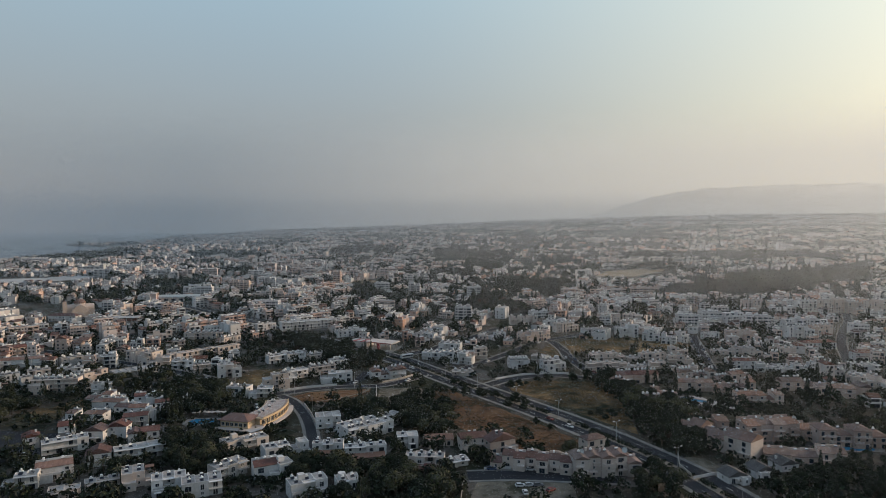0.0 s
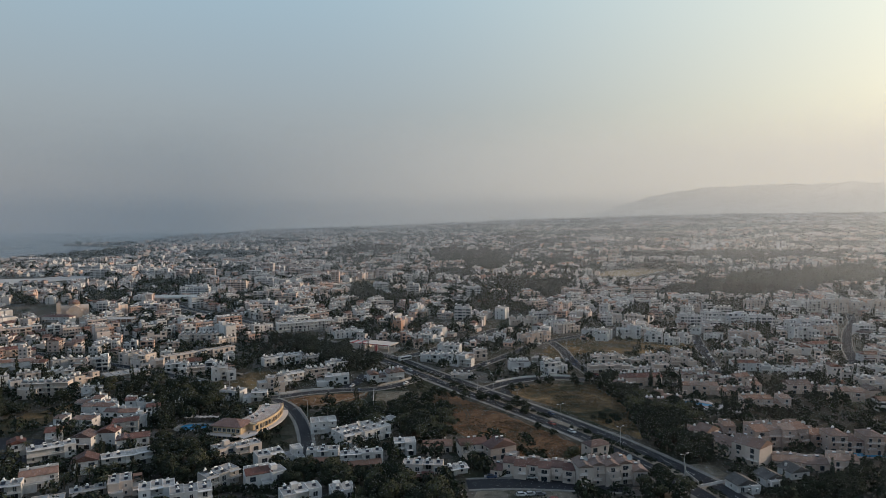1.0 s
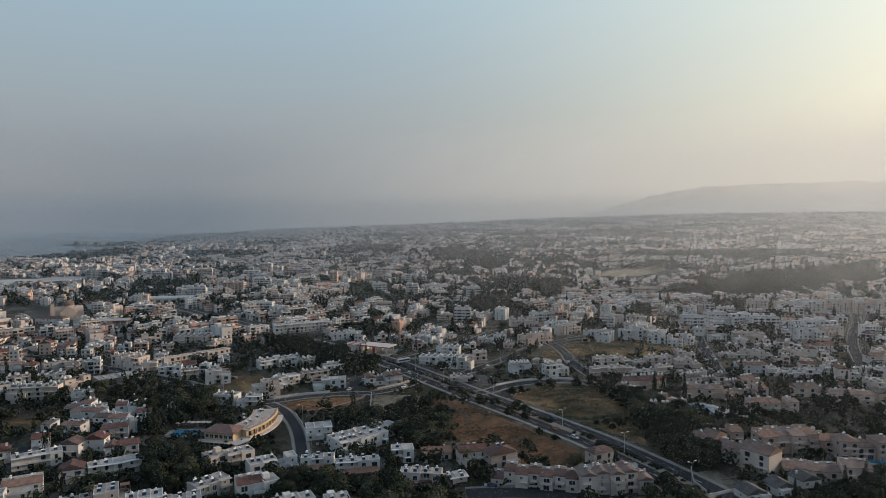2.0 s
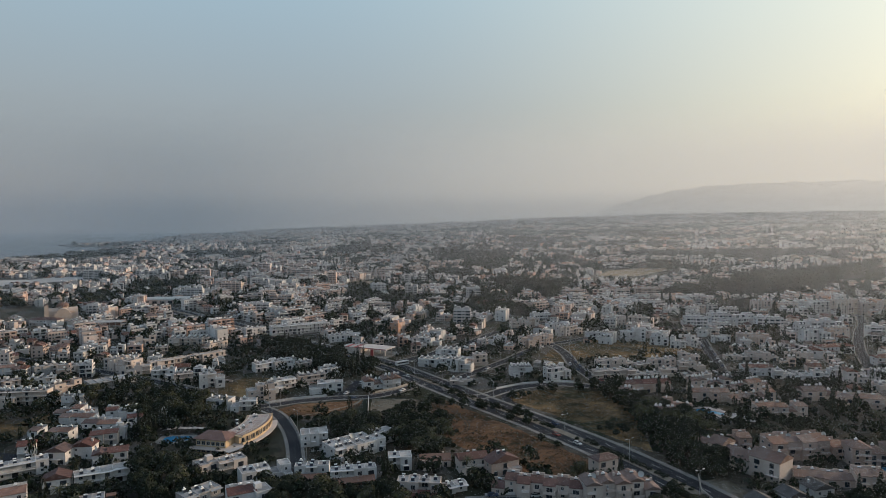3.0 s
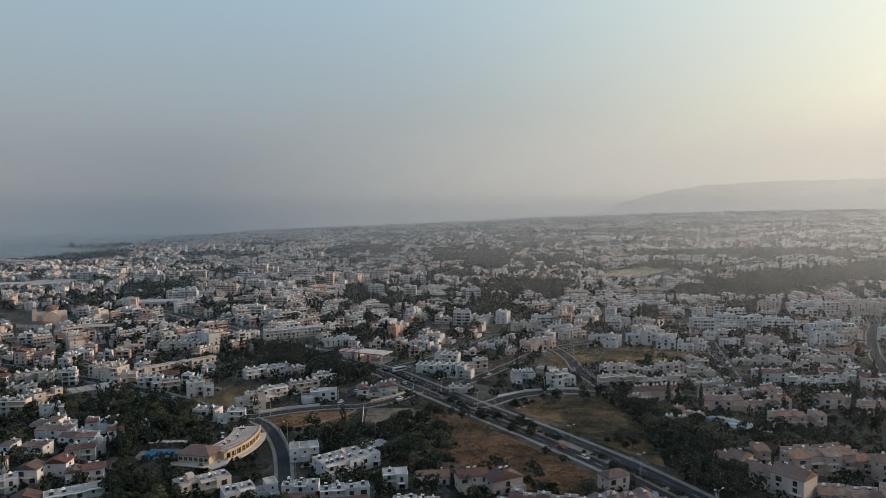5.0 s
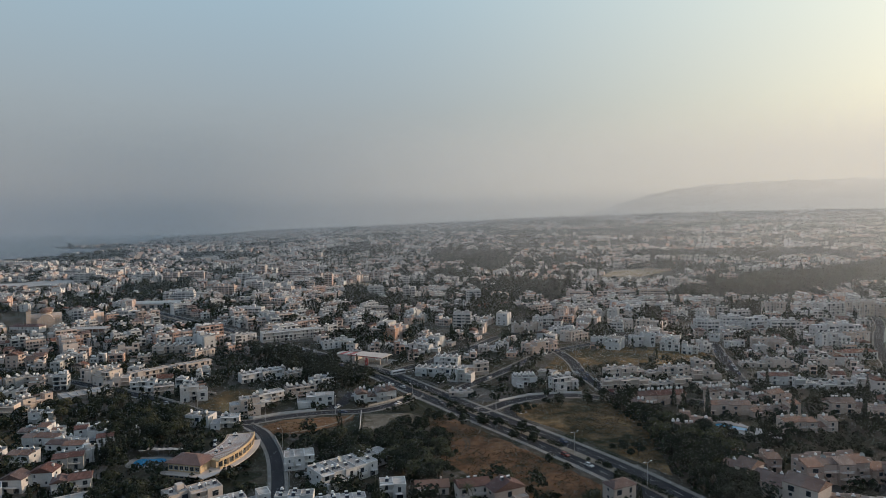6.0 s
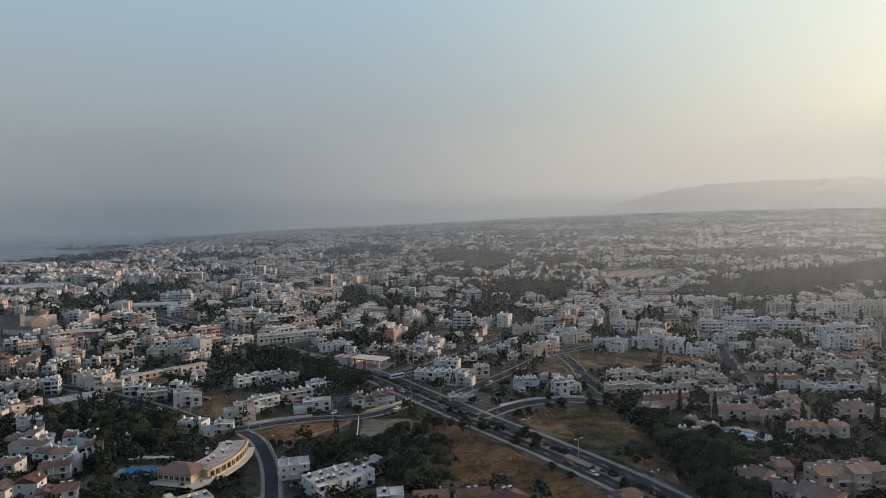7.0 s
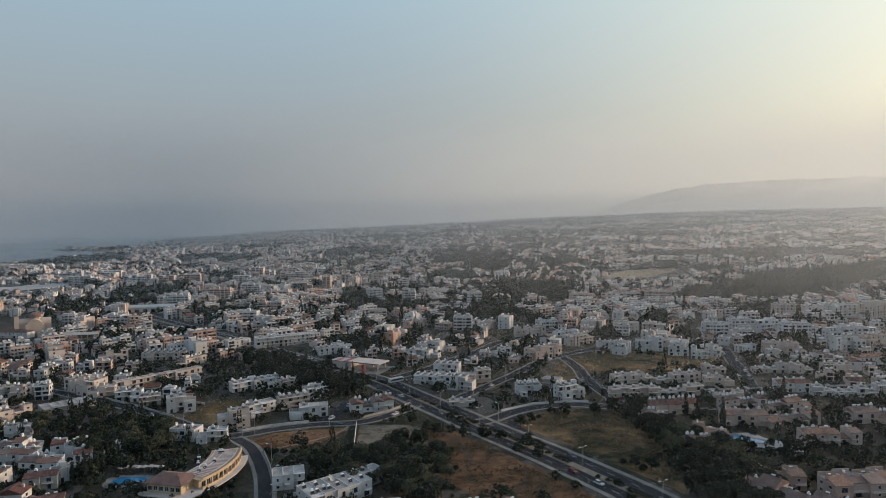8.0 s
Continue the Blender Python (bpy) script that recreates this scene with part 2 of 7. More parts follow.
def mesh_of(name, bm, *materials):
    me = bpy.data.meshes.new(name)
    bm.to_mesh(me)
    bm.free()
    for m in materials:
        me.materials.append(m)
    return me


def box(bm, x0, x1, y0, y1, z0, z1, slot=0):
    vs = [bm.verts.new(p) for p in ((x0, y0, z0), (x1, y0, z0), (x1, y1, z0), (x0, y1, z0), (x0, y0, z1), (x1, y0, z1), (x1, y1, z1), (x0, y1, z1))]
    for q in ((3, 2, 1, 0), (4, 5, 6, 7), (0, 1, 5, 4), (1, 2, 6, 5), (2, 3, 7, 6), (3, 0, 4, 7)):
        bm.faces.new([vs[i] for i in q]).material_index = slot


def tray(bm, x0, x1, y0, y1, z0, z1, upstand, t=0.2, floor=0):
    """A block whose top is sunk inside a low upstand, all one skin."""
    z2 = z1 + upstand
    a = [bm.verts.new((x, y, z)) for z in (z0, z2) for x, y in ((x0, y0), (x1, y0), (x1, y1), (x0, y1))]
    b = [bm.verts.new((x, y, z)) for z in (z2, z1) for x, y in ((x0 + t, y0 + t), (x1 - t, y0 + t), (x1 - t, y1 - t), (x0 + t, y1 - t))]
    bm.faces.new(a[3::-1])
    for i in range(4):
        j = (i + 1) % 4
        bm.faces.new((a[i], a[j], a[j + 4], a[i + 4]))
        bm.faces.new((a[i + 4], a[j + 4], b[j], b[i]))
        bm.faces.new((b[i], b[j], b[j + 4], b[i + 4]))
    bm.faces.new(b[4:]).material_index = floor


def tube(bm, a, b, r0, r1, n=8, slot=0, caps=True):
    a, b = Vector(a), Vector(b)
    q = (b - a).to_track_quat("Z", "Y")
    rings = []
    for p, r in ((a, r0), (b, r1)):
        rings.append([bm.verts.new(p + q @ Vector((r * math.cos(2 * math.pi * i / n), r * math.sin(2 * math.pi * i / n), 0))) for i in range(n)])
    for i in range(n):
        bm.faces.new((rings[0][i], rings[0][(i + 1) % n], rings[1][(i + 1) % n], rings[1][i])).material_index = slot
    if caps:
        bm.faces.new(rings[0][::-1]).material_index = slot
        bm.faces.new(rings[1]).material_index = slot


def part(name, data, material, parent, at=None, label=""):
    """One mesh object under a thing or a part; data is a bmesh or a mesh."""
    if isinstance(data, bmesh.types.BMesh):
        data = mesh_of(name, data, *(material if isinstance(material, tuple) else (material,)))
    ob = new(name, data)
    ob.parent = parent
    if at is not None:
        ob.matrix_basis = at
    return tagged(ob, label) if label else ob


def thing(name, x, y, ang=0.0, z=0.0, label="", category="", group="", kind=""):
    ob = new(name)
    ob.empty_display_size = 0.5
    ob.matrix_basis = pose(x, y, z, 0, 0, ang)
    return tagged(ob, label, category, group, kind)


def smooth(a, b, v):
    u = min(max((v - a) / (b - a), 0.0), 1.0)
    return u * u * (3 - 2 * u)


SHORE_Y = (0, 1700, 2000, 2440, 2560, 2680, 2800, 4000, 4950)
SHORE_X = (-1180, -1180, -1165, -1250, -1540, -1640, -1390, -1720, -1500)
RISE_A = (-0.6, -0.36, -0.28, 0.0, 0.1, 0.35, 0.65, 1.0)
RISE_Z = (0, 4, 26, 70, 92, 132, 168, 190)


def ground_z(x, y):
    a = x / max(y, 60.0)
    rise = float(np.interp(a, RISE_A, RISE_Z)) * smooth(500, 5600, y) * 1.12
    coast = smooth(60, -40, x - float(np.interp(y, SHORE_Y, SHORE_X)))
    return rise * (1 - coast) - 9.0 * coast


def strip(points, width, step=4.0):
    """A smooth line through a few points: places and sideways directions."""
    pts = [Vector((*p, 0)) for p in points]
    pts = [pts[0] * 2 - pts[1]] + pts + [pts[-1] * 2 - pts[-2]]
    line = []
    for i in range(1, len(pts) - 2):
        p0, p1, p2, p3 = pts[i - 1:i + 3]
        n = max(2, int((p2 - p1).length / step))
        for k in range(n + (i == len(pts) - 3)):
            u = k / n
            line.append(0.5 * ((2 * p1) + (p2 - p0) * u + (2 * p0 - 5 * p1 + 4 * p2 - p3) * u * u + (3 * p1 - p0 - 3 * p2 + p3) * u ** 3))
    out = []
    for i, p in enumerate(line):
        d = (line[min(i + 1, len(line) - 1)] - line[max(i - 1, 0)]).normalized()
        out.append((p, Vector((d.y, -d.x, 0))))
    return out


def ribbon(bm, points, left, right, z, thick=0.0, slot=0, lift=ground_z):
    """A flat band beside a line, from left to right metres across it, with edges if it is thick."""
    rows = []
    for p, s in strip(points, 0):
        a, b = p + s * left, p + s * right
        za, zb = lift(a.x, a.y) + z, lift(b.x, b.y) + z
        r = [bm.verts.new((a.x, a.y, za)), bm.verts.new((b.x, b.y, zb))]
        if thick:
            r += [bm.verts.new((b.x, b.y, zb - thick)), bm.verts.new((a.x, a.y, za - thick))]
        rows.append(r)
    for r, q in zip(rows, rows[1:]):
        bm.faces.new((r[0], r[1], q[1], q[0])).material_index = slot
        if thick:
            bm.faces.new((r[1], r[2], q[2], q[1])).material_index = slot
            bm.faces.new((r[3], r[0], q[0], q[3])).material_index = slot
    if thick:
        bm.faces.new(rows[0][::-1]).material_index = slot
        bm.faces.new(rows[-1]).material_index = slot

# ---------------------------------------------------------------- ground, sea, far hills, haze
bm = bmesh.new()
ROWS_N, COLS_N = 170, 120
grid = []
for i in range(ROWS_N + 1):
    u = i / ROWS_N
    y = -500 + 5450 * u ** 1.35
    row = []
    for j in range(COLS_N + 1):
        x = (2 * j / COLS_N - 1) * (900 + 0.80 * max(y, 0))
        row.append(bm.verts.new((x, y, ground_z(x, y))))
    grid.append(row)
for i in range(ROWS_N):
    for j in range(COLS_N):
        bm.faces.new((grid[i][j], grid[i][j + 1], grid[i + 1][j + 1], grid[i + 1][j]))
ground = new("ground", mesh_of("ground", bm, GROUND))
tagged(ground, "dry earth and garden plots of a coastal town", "ground", kind="structure")
for p in ground.data.polygons:
    p.use_smooth = True

bm = bmesh.new()
box(bm, -5200, -900, -500, 4980, -12, -3)
tagged(new("water", mesh_of("water", bm, SEA)), "calm grey-blue sea along the hazy coast", "sea", kind="structure")

bm = bmesh.new()
HILL_A = (-0.05, 0.10, 0.22, 0.30, 0.38, 0.45, 0.50, 0.58, 0.66, 0.80, 1.0)
HILL_Z = (40, 50, 120, 235, 325, 350, 372, 380, 392, 395, 380)
prev = None
for j in range(140):
    a = -0.05 + 1.05 * j / 139
    top = float(np.interp(a, HILL_A, HILL_Z))
    cols = []
    for k in range(8):
        v = k / 7
        y = 4520 + 430 * v
        x = a * 4900
        base = ground_z(x, y) - 4
        h = base + max(top - base, 0) * v ** 1.2 + 22 * v * noise.noise((x * 0.006, y * 0.006, 3.0)) + 5 * v * noise.noise((x * 0.02, y * 0.02, 5.0))
        cols.append(bm.verts.new((x, y, h)))
    if prev:
        for k in range(7):
            bm.faces.new((prev[k], cols[k], cols[k + 1], prev[k + 1]))
    prev = cols
hills = new("backdrop", mesh_of("hills", bm, HILL))
tagged(hills, "long low mountain ridge fading into evening haze", "hills", kind="structure")
for p in hills.data.polygons:
    p.use_smooth = True



def haze_strips(dist, dense, top, right, low=40.0, tilt=0.0):
    """Stands in for a bank of haze: hair-thin solid strips, thinning out upwards and thicker towards the sun's side."""
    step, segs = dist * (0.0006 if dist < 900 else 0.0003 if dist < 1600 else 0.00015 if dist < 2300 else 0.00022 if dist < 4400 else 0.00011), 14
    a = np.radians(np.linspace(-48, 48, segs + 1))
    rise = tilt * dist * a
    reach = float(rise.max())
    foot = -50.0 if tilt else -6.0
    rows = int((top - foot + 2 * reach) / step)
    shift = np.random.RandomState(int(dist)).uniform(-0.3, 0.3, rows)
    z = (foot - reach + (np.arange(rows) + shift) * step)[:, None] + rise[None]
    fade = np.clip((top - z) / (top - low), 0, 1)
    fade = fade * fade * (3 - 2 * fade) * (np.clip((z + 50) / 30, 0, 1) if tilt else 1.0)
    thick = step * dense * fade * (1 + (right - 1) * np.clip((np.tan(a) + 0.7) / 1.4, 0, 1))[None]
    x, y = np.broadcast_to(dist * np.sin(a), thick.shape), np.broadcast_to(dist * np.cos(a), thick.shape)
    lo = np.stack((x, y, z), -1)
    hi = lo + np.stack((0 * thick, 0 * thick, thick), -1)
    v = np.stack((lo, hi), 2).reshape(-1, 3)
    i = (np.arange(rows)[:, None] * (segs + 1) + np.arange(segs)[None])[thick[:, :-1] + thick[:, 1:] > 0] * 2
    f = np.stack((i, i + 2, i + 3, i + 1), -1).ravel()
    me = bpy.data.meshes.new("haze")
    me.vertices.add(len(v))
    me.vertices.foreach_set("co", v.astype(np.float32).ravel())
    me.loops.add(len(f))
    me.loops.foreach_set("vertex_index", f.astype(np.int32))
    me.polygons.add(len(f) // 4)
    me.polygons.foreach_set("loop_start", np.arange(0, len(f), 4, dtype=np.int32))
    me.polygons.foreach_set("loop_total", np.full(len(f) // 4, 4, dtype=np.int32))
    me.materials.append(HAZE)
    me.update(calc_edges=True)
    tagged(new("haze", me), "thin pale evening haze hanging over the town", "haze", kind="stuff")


# added strip sheets: near ones lift dark tones, the last pales the hills
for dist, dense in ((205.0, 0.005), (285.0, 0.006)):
    haze_strips(dist, dense, 126, 1.5, 40.0, 0.3)
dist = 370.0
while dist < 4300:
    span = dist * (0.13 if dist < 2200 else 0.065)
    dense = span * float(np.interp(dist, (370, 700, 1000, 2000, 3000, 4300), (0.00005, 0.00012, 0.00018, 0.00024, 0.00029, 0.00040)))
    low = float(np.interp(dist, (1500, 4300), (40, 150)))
    haze_strips(dist, dense, max(118 + 0.036 * dist, low + 150), float(np.interp(dist, (370, 700, 1200, 4300), (3.5, 2.8, 1.8, 1.3))), low, 0.3 if dist < 1600 else 0.0)
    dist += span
haze_strips(4450, 0.33, 900, 3.0, 440.0, 0.25)

# ---------------------------------------------------------------- roads, pavements, fields
MAIN = ((-330, 765), (-212, 648), (-162, 596), (-126, 560), (-100, 534), (-78, 511), (-53, 486), (-34, 464), (-17, 438), (6, 404), (26, 374), (46, 346), (60, 325), (75, 301), (86, 280), (97, 257), (104, 238), (112, 205), (118, 150))
SLIP = ((20, 386), (28, 391), (38, 401), (54, 411), (75, 415), (101, 408), (150, 398))
MERGE = ((66, 412), (50, 406), (41, 396), (38, 384), (41, 372), (48, 359), (58, 343))
UP = ((101, 410), (98, 436), (94, 468), (95, 498), (92, 530), (86, 545))
DIAG = ((8, 425), (31, 457), (51, 486), (70, 517), (90, 539), (125, 566), (170, 600), (260, 660))
CURVE = ((-57, 274), (-63, 299), (-70, 322), (-78, 341), (-86, 356), (-97, 368))
LATERAL = ((-330, 500), (-240, 457), (-203, 437), (-167, 416), (-137, 395), (-112, 374), (-97, 371), (-82, 379), (-62, 386), (-40, 389), (-24, 402), (-12, 418))
CUL = ((-61, 388), (-54, 404), (-51, 425))
STREET = ((184, 428), (187, 441), (195, 468), (205, 503), (214, 534), (222, 560))
AVENUE = ((285, 440), (298, 462), (330, 520), (374, 587), (412, 640), (470, 740))
HILLWARD = ((-28, 480), (-18, 491), (-6, 505), (5, 524), (28, 555), (48, 592), (65, 608), (84, 633), (116, 654), (148, 666), (205, 692))
LANE = ((10, 250), (28, 251), (52, 249), (70, 247))


ROADS = []


def road(points, width, pave=1.8, label="two-lane asphalt street with pale pavements", marks=True):
    half = width / 2
    ROADS.append(points)
    z = 0.06 + 0.007 * len(ROADS)
    bm = bmesh.new()
    ribbon(bm, points, -half, half, z)
    ob = tagged(new("road", mesh_of("road", bm, ASPHALT)), label, "road", kind="structure")
    if pave:
        for a, b in ((-half - pave, -half), (half, half + pave)):
            bm = bmesh.new()
            ribbon(bm, points, a, b, 0.16 + 0.005 * len(ROADS), 0.3)
            tagged(new("pavement", mesh_of("pavement", bm, PAVING)), "pale concrete pavement with raised kerb", "pavement", kind="structure")
    if marks:
        bm = bmesh.new()
        line = strip(points, 0, 4.0)
        for (p, s), (q, r) in list(zip(line, line[1:]))[::2]:
            h = ground_z(p.x, p.y) + z + 0.02
            bm.faces.new([bm.verts.new((v.x, v.y, h)) for v in (p - s * 0.08, p + s * 0.08, q + r * 0.08, q - r * 0.08)])
        part("lane_marking", bm, PAINT, ob)
    return ob


# dual carriageway with a planted median
for a, b, name in ((-9.0, -2.0, "near"), (2.0, 9.0, "far")):
    bm = bmesh.new()
    ribbon(bm, MAIN, a, b, 0.06)
    ob = tagged(new("road", mesh_of("road", bm, ASPHALT)), "wide asphalt carriageway of a dual road", "road", kind="structure")
    bm = bmesh.new()
    ribbon(bm, MAIN, (b if a < 0 else a) - 0.07 * (1 if a < 0 else -3), (b if a < 0 else a) + 0.07 * (3 if a > 0 else -1), 0.085)
    line = strip(MAIN, 0, 4.0)
    mid = (a + b) / 2
    for (p, s), (q, r) in list(zip(line, line[1:]))[::3]:
        z = ground_z(p.x, p.y) + 0.085
        bm.faces.new([bm.verts.new((v.x, v.y, z)) for v in (p + s * (mid - 0.09), p + s * (mid + 0.09), q + r * (mid + 0.09), q + r * (mid - 0.09))])
    part("lane_marking", bm, PAINT, ob)
for a, b in ((-11.2, -9.0), (9.0, 11.2)):
    bm = bmesh.new()
    ribbon(bm, MAIN, a, b, 0.20, 0.3)
    tagged(new("pavement", mesh_of("pavement", bm, PAVING)), "pale footway beside the dual road", "pavement", kind="structure")
bm = bmesh.new()
ribbon(bm, MAIN, -2.0, 2.0, 0.22, 0.3)
median = tagged(new("median", mesh_of("median", bm, EARTH)), "raised earth median of the dual road", "median", kind="structure")

road(SLIP, 7.0, 1.6, "curving asphalt slip road off the dual road", False)
road(MERGE, 5.5, 0, "short merging lane onto the dual road", False)
road(UP, 7.0, 1.2, marks=False)
road(DIAG, 6.2, 1.2, marks=False)
road(CURVE, 5.0, 1.5, "curving asphalt street between houses", False)
road(LATERAL, 6.0, 1.3, marks=False)
road(CUL, 7.0, 0, "short asphalt dead-end street", False)
road(STREET, 7.5, 1.0, "asphalt street lined with parked cars", False)
road(AVENUE, 7.0, 1.0, "wide asphalt avenue running uphill", False)
road(HILLWARD, 7.0, 1.4, "asphalt street climbing away from the junction", False)
road(LANE, 9.0, 1.5, "asphalt lane in front of terraced houses", False)


def field(points, material, label, z=0.03, name="field"):
    """Open land with an uneven edge."""
    bm = bmesh.new()
    vs = []
    n = len(points)
    for i, (x0, y0) in enumerate(points):
        x1, y1 = points[(i + 1) % n]
        for k in range(6):
            u = k / 6
            x, y = x0 + (x1 - x0) * u, y0 + (y1 - y0) * u
            w = 1.2 * noise.noise((x * 0.2, y * 0.2, 1.0))
            vs.append(bm.verts.new((x + w, y + w, ground_z(x, y) + z)))
    f = bm.faces.new(vs)
    if f.normal.z < 0:
        f.normal_flip()
    bmesh.ops.triangulate(bm, faces=bm.faces[:])
    bm.normal_update()
    for f in bm.faces:
        if f.normal.z < 0:
            f.normal_flip()
    return tagged(new(name, mesh_of(name, bm, material)), label, "field", kind="structure")


field(((-91, 361), (-80, 374), (-44, 382), (-44, 372), (-60, 356), (-82, 350)), RUST, "fallow plot of russet dry grass")
field(((-39, 384), (-14, 384), (-11, 364), (-25, 354), (-37, 357)), GRAVEL, "pale bare gravel plot")
field(((-8, 384), (-2, 389), (30, 343), (50, 314), (66, 288), (55, 272), (25, 283), (2, 318)), RUST, "large fallow field of russet dry grass")
field(((37, 384), (45, 397), (60, 402), (95, 400), (104, 368), (94, 300), (82, 318), (58, 356)), STRAW, "fallow field of dry straw-coloured grass")
field(((66, 462), (86, 518), (106, 538), (132, 562), (198, 538), (204, 514), (174, 492), (108, 490), (96, 478)), STRAW, "fallow plot of dry grass beside houses", 0.025)
field(((-135, 400), (-115, 388), (-100, 430), (-128, 436)), STRAW, "small dry grass plot between streets")
field(((-170, 572), (-146, 563), (-134, 512), (-150, 492), (-163, 520), (-172, 548)), TRODDEN, "bare brown building plot")
field(((-190, 268), (-172, 270), (-176, 300), (-215, 305), (-240, 262)), ASPHALT, "asphalt car park beside houses", 0.05, "car_park")
field(((14, 246), (50, 244), (50, 222), (8, 220)), GRAVEL, "dusty gravel car park", 0.05, "car_park")
field(((97, 268), (112, 272), (119, 254), (103, 246)), GRAVEL, "walled pale gravel yard beside the road", 0.05, "yard")
field(((-215, 340), (-175, 335), (-168, 362), (-205, 372)), STRAW, "dry grass plot among dark trees")
field(((-221, 312), (-221, 342), (-204, 342), (-198, 322), (-208, 308)), STRAW, "dry tan field edged by dark trees")
for off in (-0.8, 0.8):
    bm = bmesh.new()
    ribbon(bm, ((-2, 381), (3, 369), (11, 353), (14, 336), (11, 326), (4, 319)), off - 0.35, off + 0.35, 0.05)
    tagged(new("track", mesh_of("track", bm, TRODDEN)), "dark wheel track worn through dry grass", "track", kind="structure")
bm = bmesh.new()
ribbon(bm, ((-44, 388), (-47, 376), (-55, 366), (-67, 357), (-78, 352)), -0.7, 0.7, 0.05)
tagged(new("track", mesh_of("track", bm, EARTH)), "pale footpath worn across a fallow plot", "track", kind="structure")
field(((264, 1093), (307, 1183), (420, 1243), (422, 1188), (329, 1086)), STUBBLE, "tan stubble field among the houses", 0.6)
field(((404, 996), (467, 1125), (598, 1170), (597, 1113), (461, 1008)), STRAW, "dull dry pasture beside a dark wood", 0.6)
field(((645, 1164), (701, 1242), (784, 1254), (764, 1191)), STUBBLE, "pale dry field behind a dark wood", 0.6)
field(((-155, 1003), (-157, 1069), (-108, 1048), (-93, 982), (-113, 943)), STUBBLE, "bare brown plot among town houses", 0.6)
field(((-679, 1002), (-638, 1078), (-606, 1096), (-648, 1172), (-692, 1172), (-706, 1110), (-830, 1085), (-830, 985)), CONCRETE, "wide pale paved esplanade near the shore", 0.6, "esplanade")
field(((-621, 1050), (-610, 1086), (-563, 1005), (-576, 982)), LAWN, "small green sports field beside the esplanade", 0.65)
field(((75, 1153), (86, 1237), (119, 1252), (116, 1168)), STUBBLE, "small bare plot beside a wood", 0.6)

# ---------------------------------------------------------------- houses
TAKEN = []      # discs of ground already built on: x, y, radius
STOREY = 2.62


@lru_cache(None)
def box_mesh(name, sx, sy, sz, material):
    """A block with its front at y = 0, its middle at x = 0 and its foot at z = 0."""
    bm = bmesh.new()
    box(bm, -sx / 2, sx / 2, 0, sy, 0, sz)
    return mesh_of(name, bm, material)


@lru_cache(None)
def window_mesh(w, h):
    bm = bmesh.new()
    t = 0.09
    box(bm, -w / 2 - t, w / 2 + t, -0.09, 0.0, -t, 0)
    box(bm, -w / 2 - t, w / 2 + t, -0.07, 0.0, h, h + t)
    box(bm, -w / 2 - t, -w / 2, -0.07, 0.0, 0, h)
    box(bm, w / 2, w / 2 + t, -0.07, 0.0, 0, h)
    box(bm, -0.03, 0.03, -0.05, -0.021, 0, h)
    return mesh_of("window", bm, FRAME)


@lru_cache(None)
def pane_mesh(w, h):
    bm = bmesh.new()
    box(bm, -w / 2, w / 2, -0.02, 0.0, 0, h)
    return mesh_of("pane", bm, GLASS)


@lru_cache(None)
def plain_window_mesh(w, h):
    bm = bmesh.new()
    t = 0.09
    box(bm, -w / 2 - t, w / 2 + t, -0.05, 0.0, -t, 0)
    box(bm, -w / 2 - t, w / 2 + t, -0.05, 0.0, h, h + t)
    box(bm, -w / 2, w / 2, -0.03, 0.0, 0, h, 1)
    return mesh_of("window", bm, FRAME, GLASS)


@lru_cache(None)
def parapet_mesh(w, d, h, material):
    """A flat roof with its upstand: screed inside, a low wall round it."""
    bm = bmesh.new()
    tray(bm, -w / 2 - 0.04, w / 2 + 0.04, -0.04, d + 0.04, 0, 0.14, h - 0.14, 0.22, 1)
    return mesh_of("roof", bm, material, FLAT)


@lru_cache(None)
def gable_mesh(w, d, rise, ridge_x, material):
    """A tiled saddle roof with eaves, ridge along x or along y."""
    bm = bmesh.new()
    e, t = 0.4, 0.16
    x0, x1, y0, y1 = -w / 2 - e, w / 2 + e, -e, d + e
    if ridge_x:
        prof = [(y0, 0), ((y0 + y1) / 2, rise), (y1, 0), (y1, -t), (y0, -t)]
        rings = [[bm.verts.new((x, a, b)) for a, b in prof] for x in (x0, x1)]
    else:
        prof = [(x0, 0), ((x0 + x1) / 2, rise), (x1, 0), (x1, -t), (x0, -t)]
        rings = [[bm.verts.new((a, y, b)) for a, b in prof] for y in (y1, y0)]
    for i in range(5):
        j = (i + 1) % 5
        bm.faces.new((rings[0][i], rings[0][j], rings[1][j], rings[1][i]))
    bm.faces.new(rings[0])
    bm.faces.new(rings[1][::-1])
    bmesh.ops.recalc_face_normals(bm, faces=bm.faces[:])
    return mesh_of("roof", bm, material)


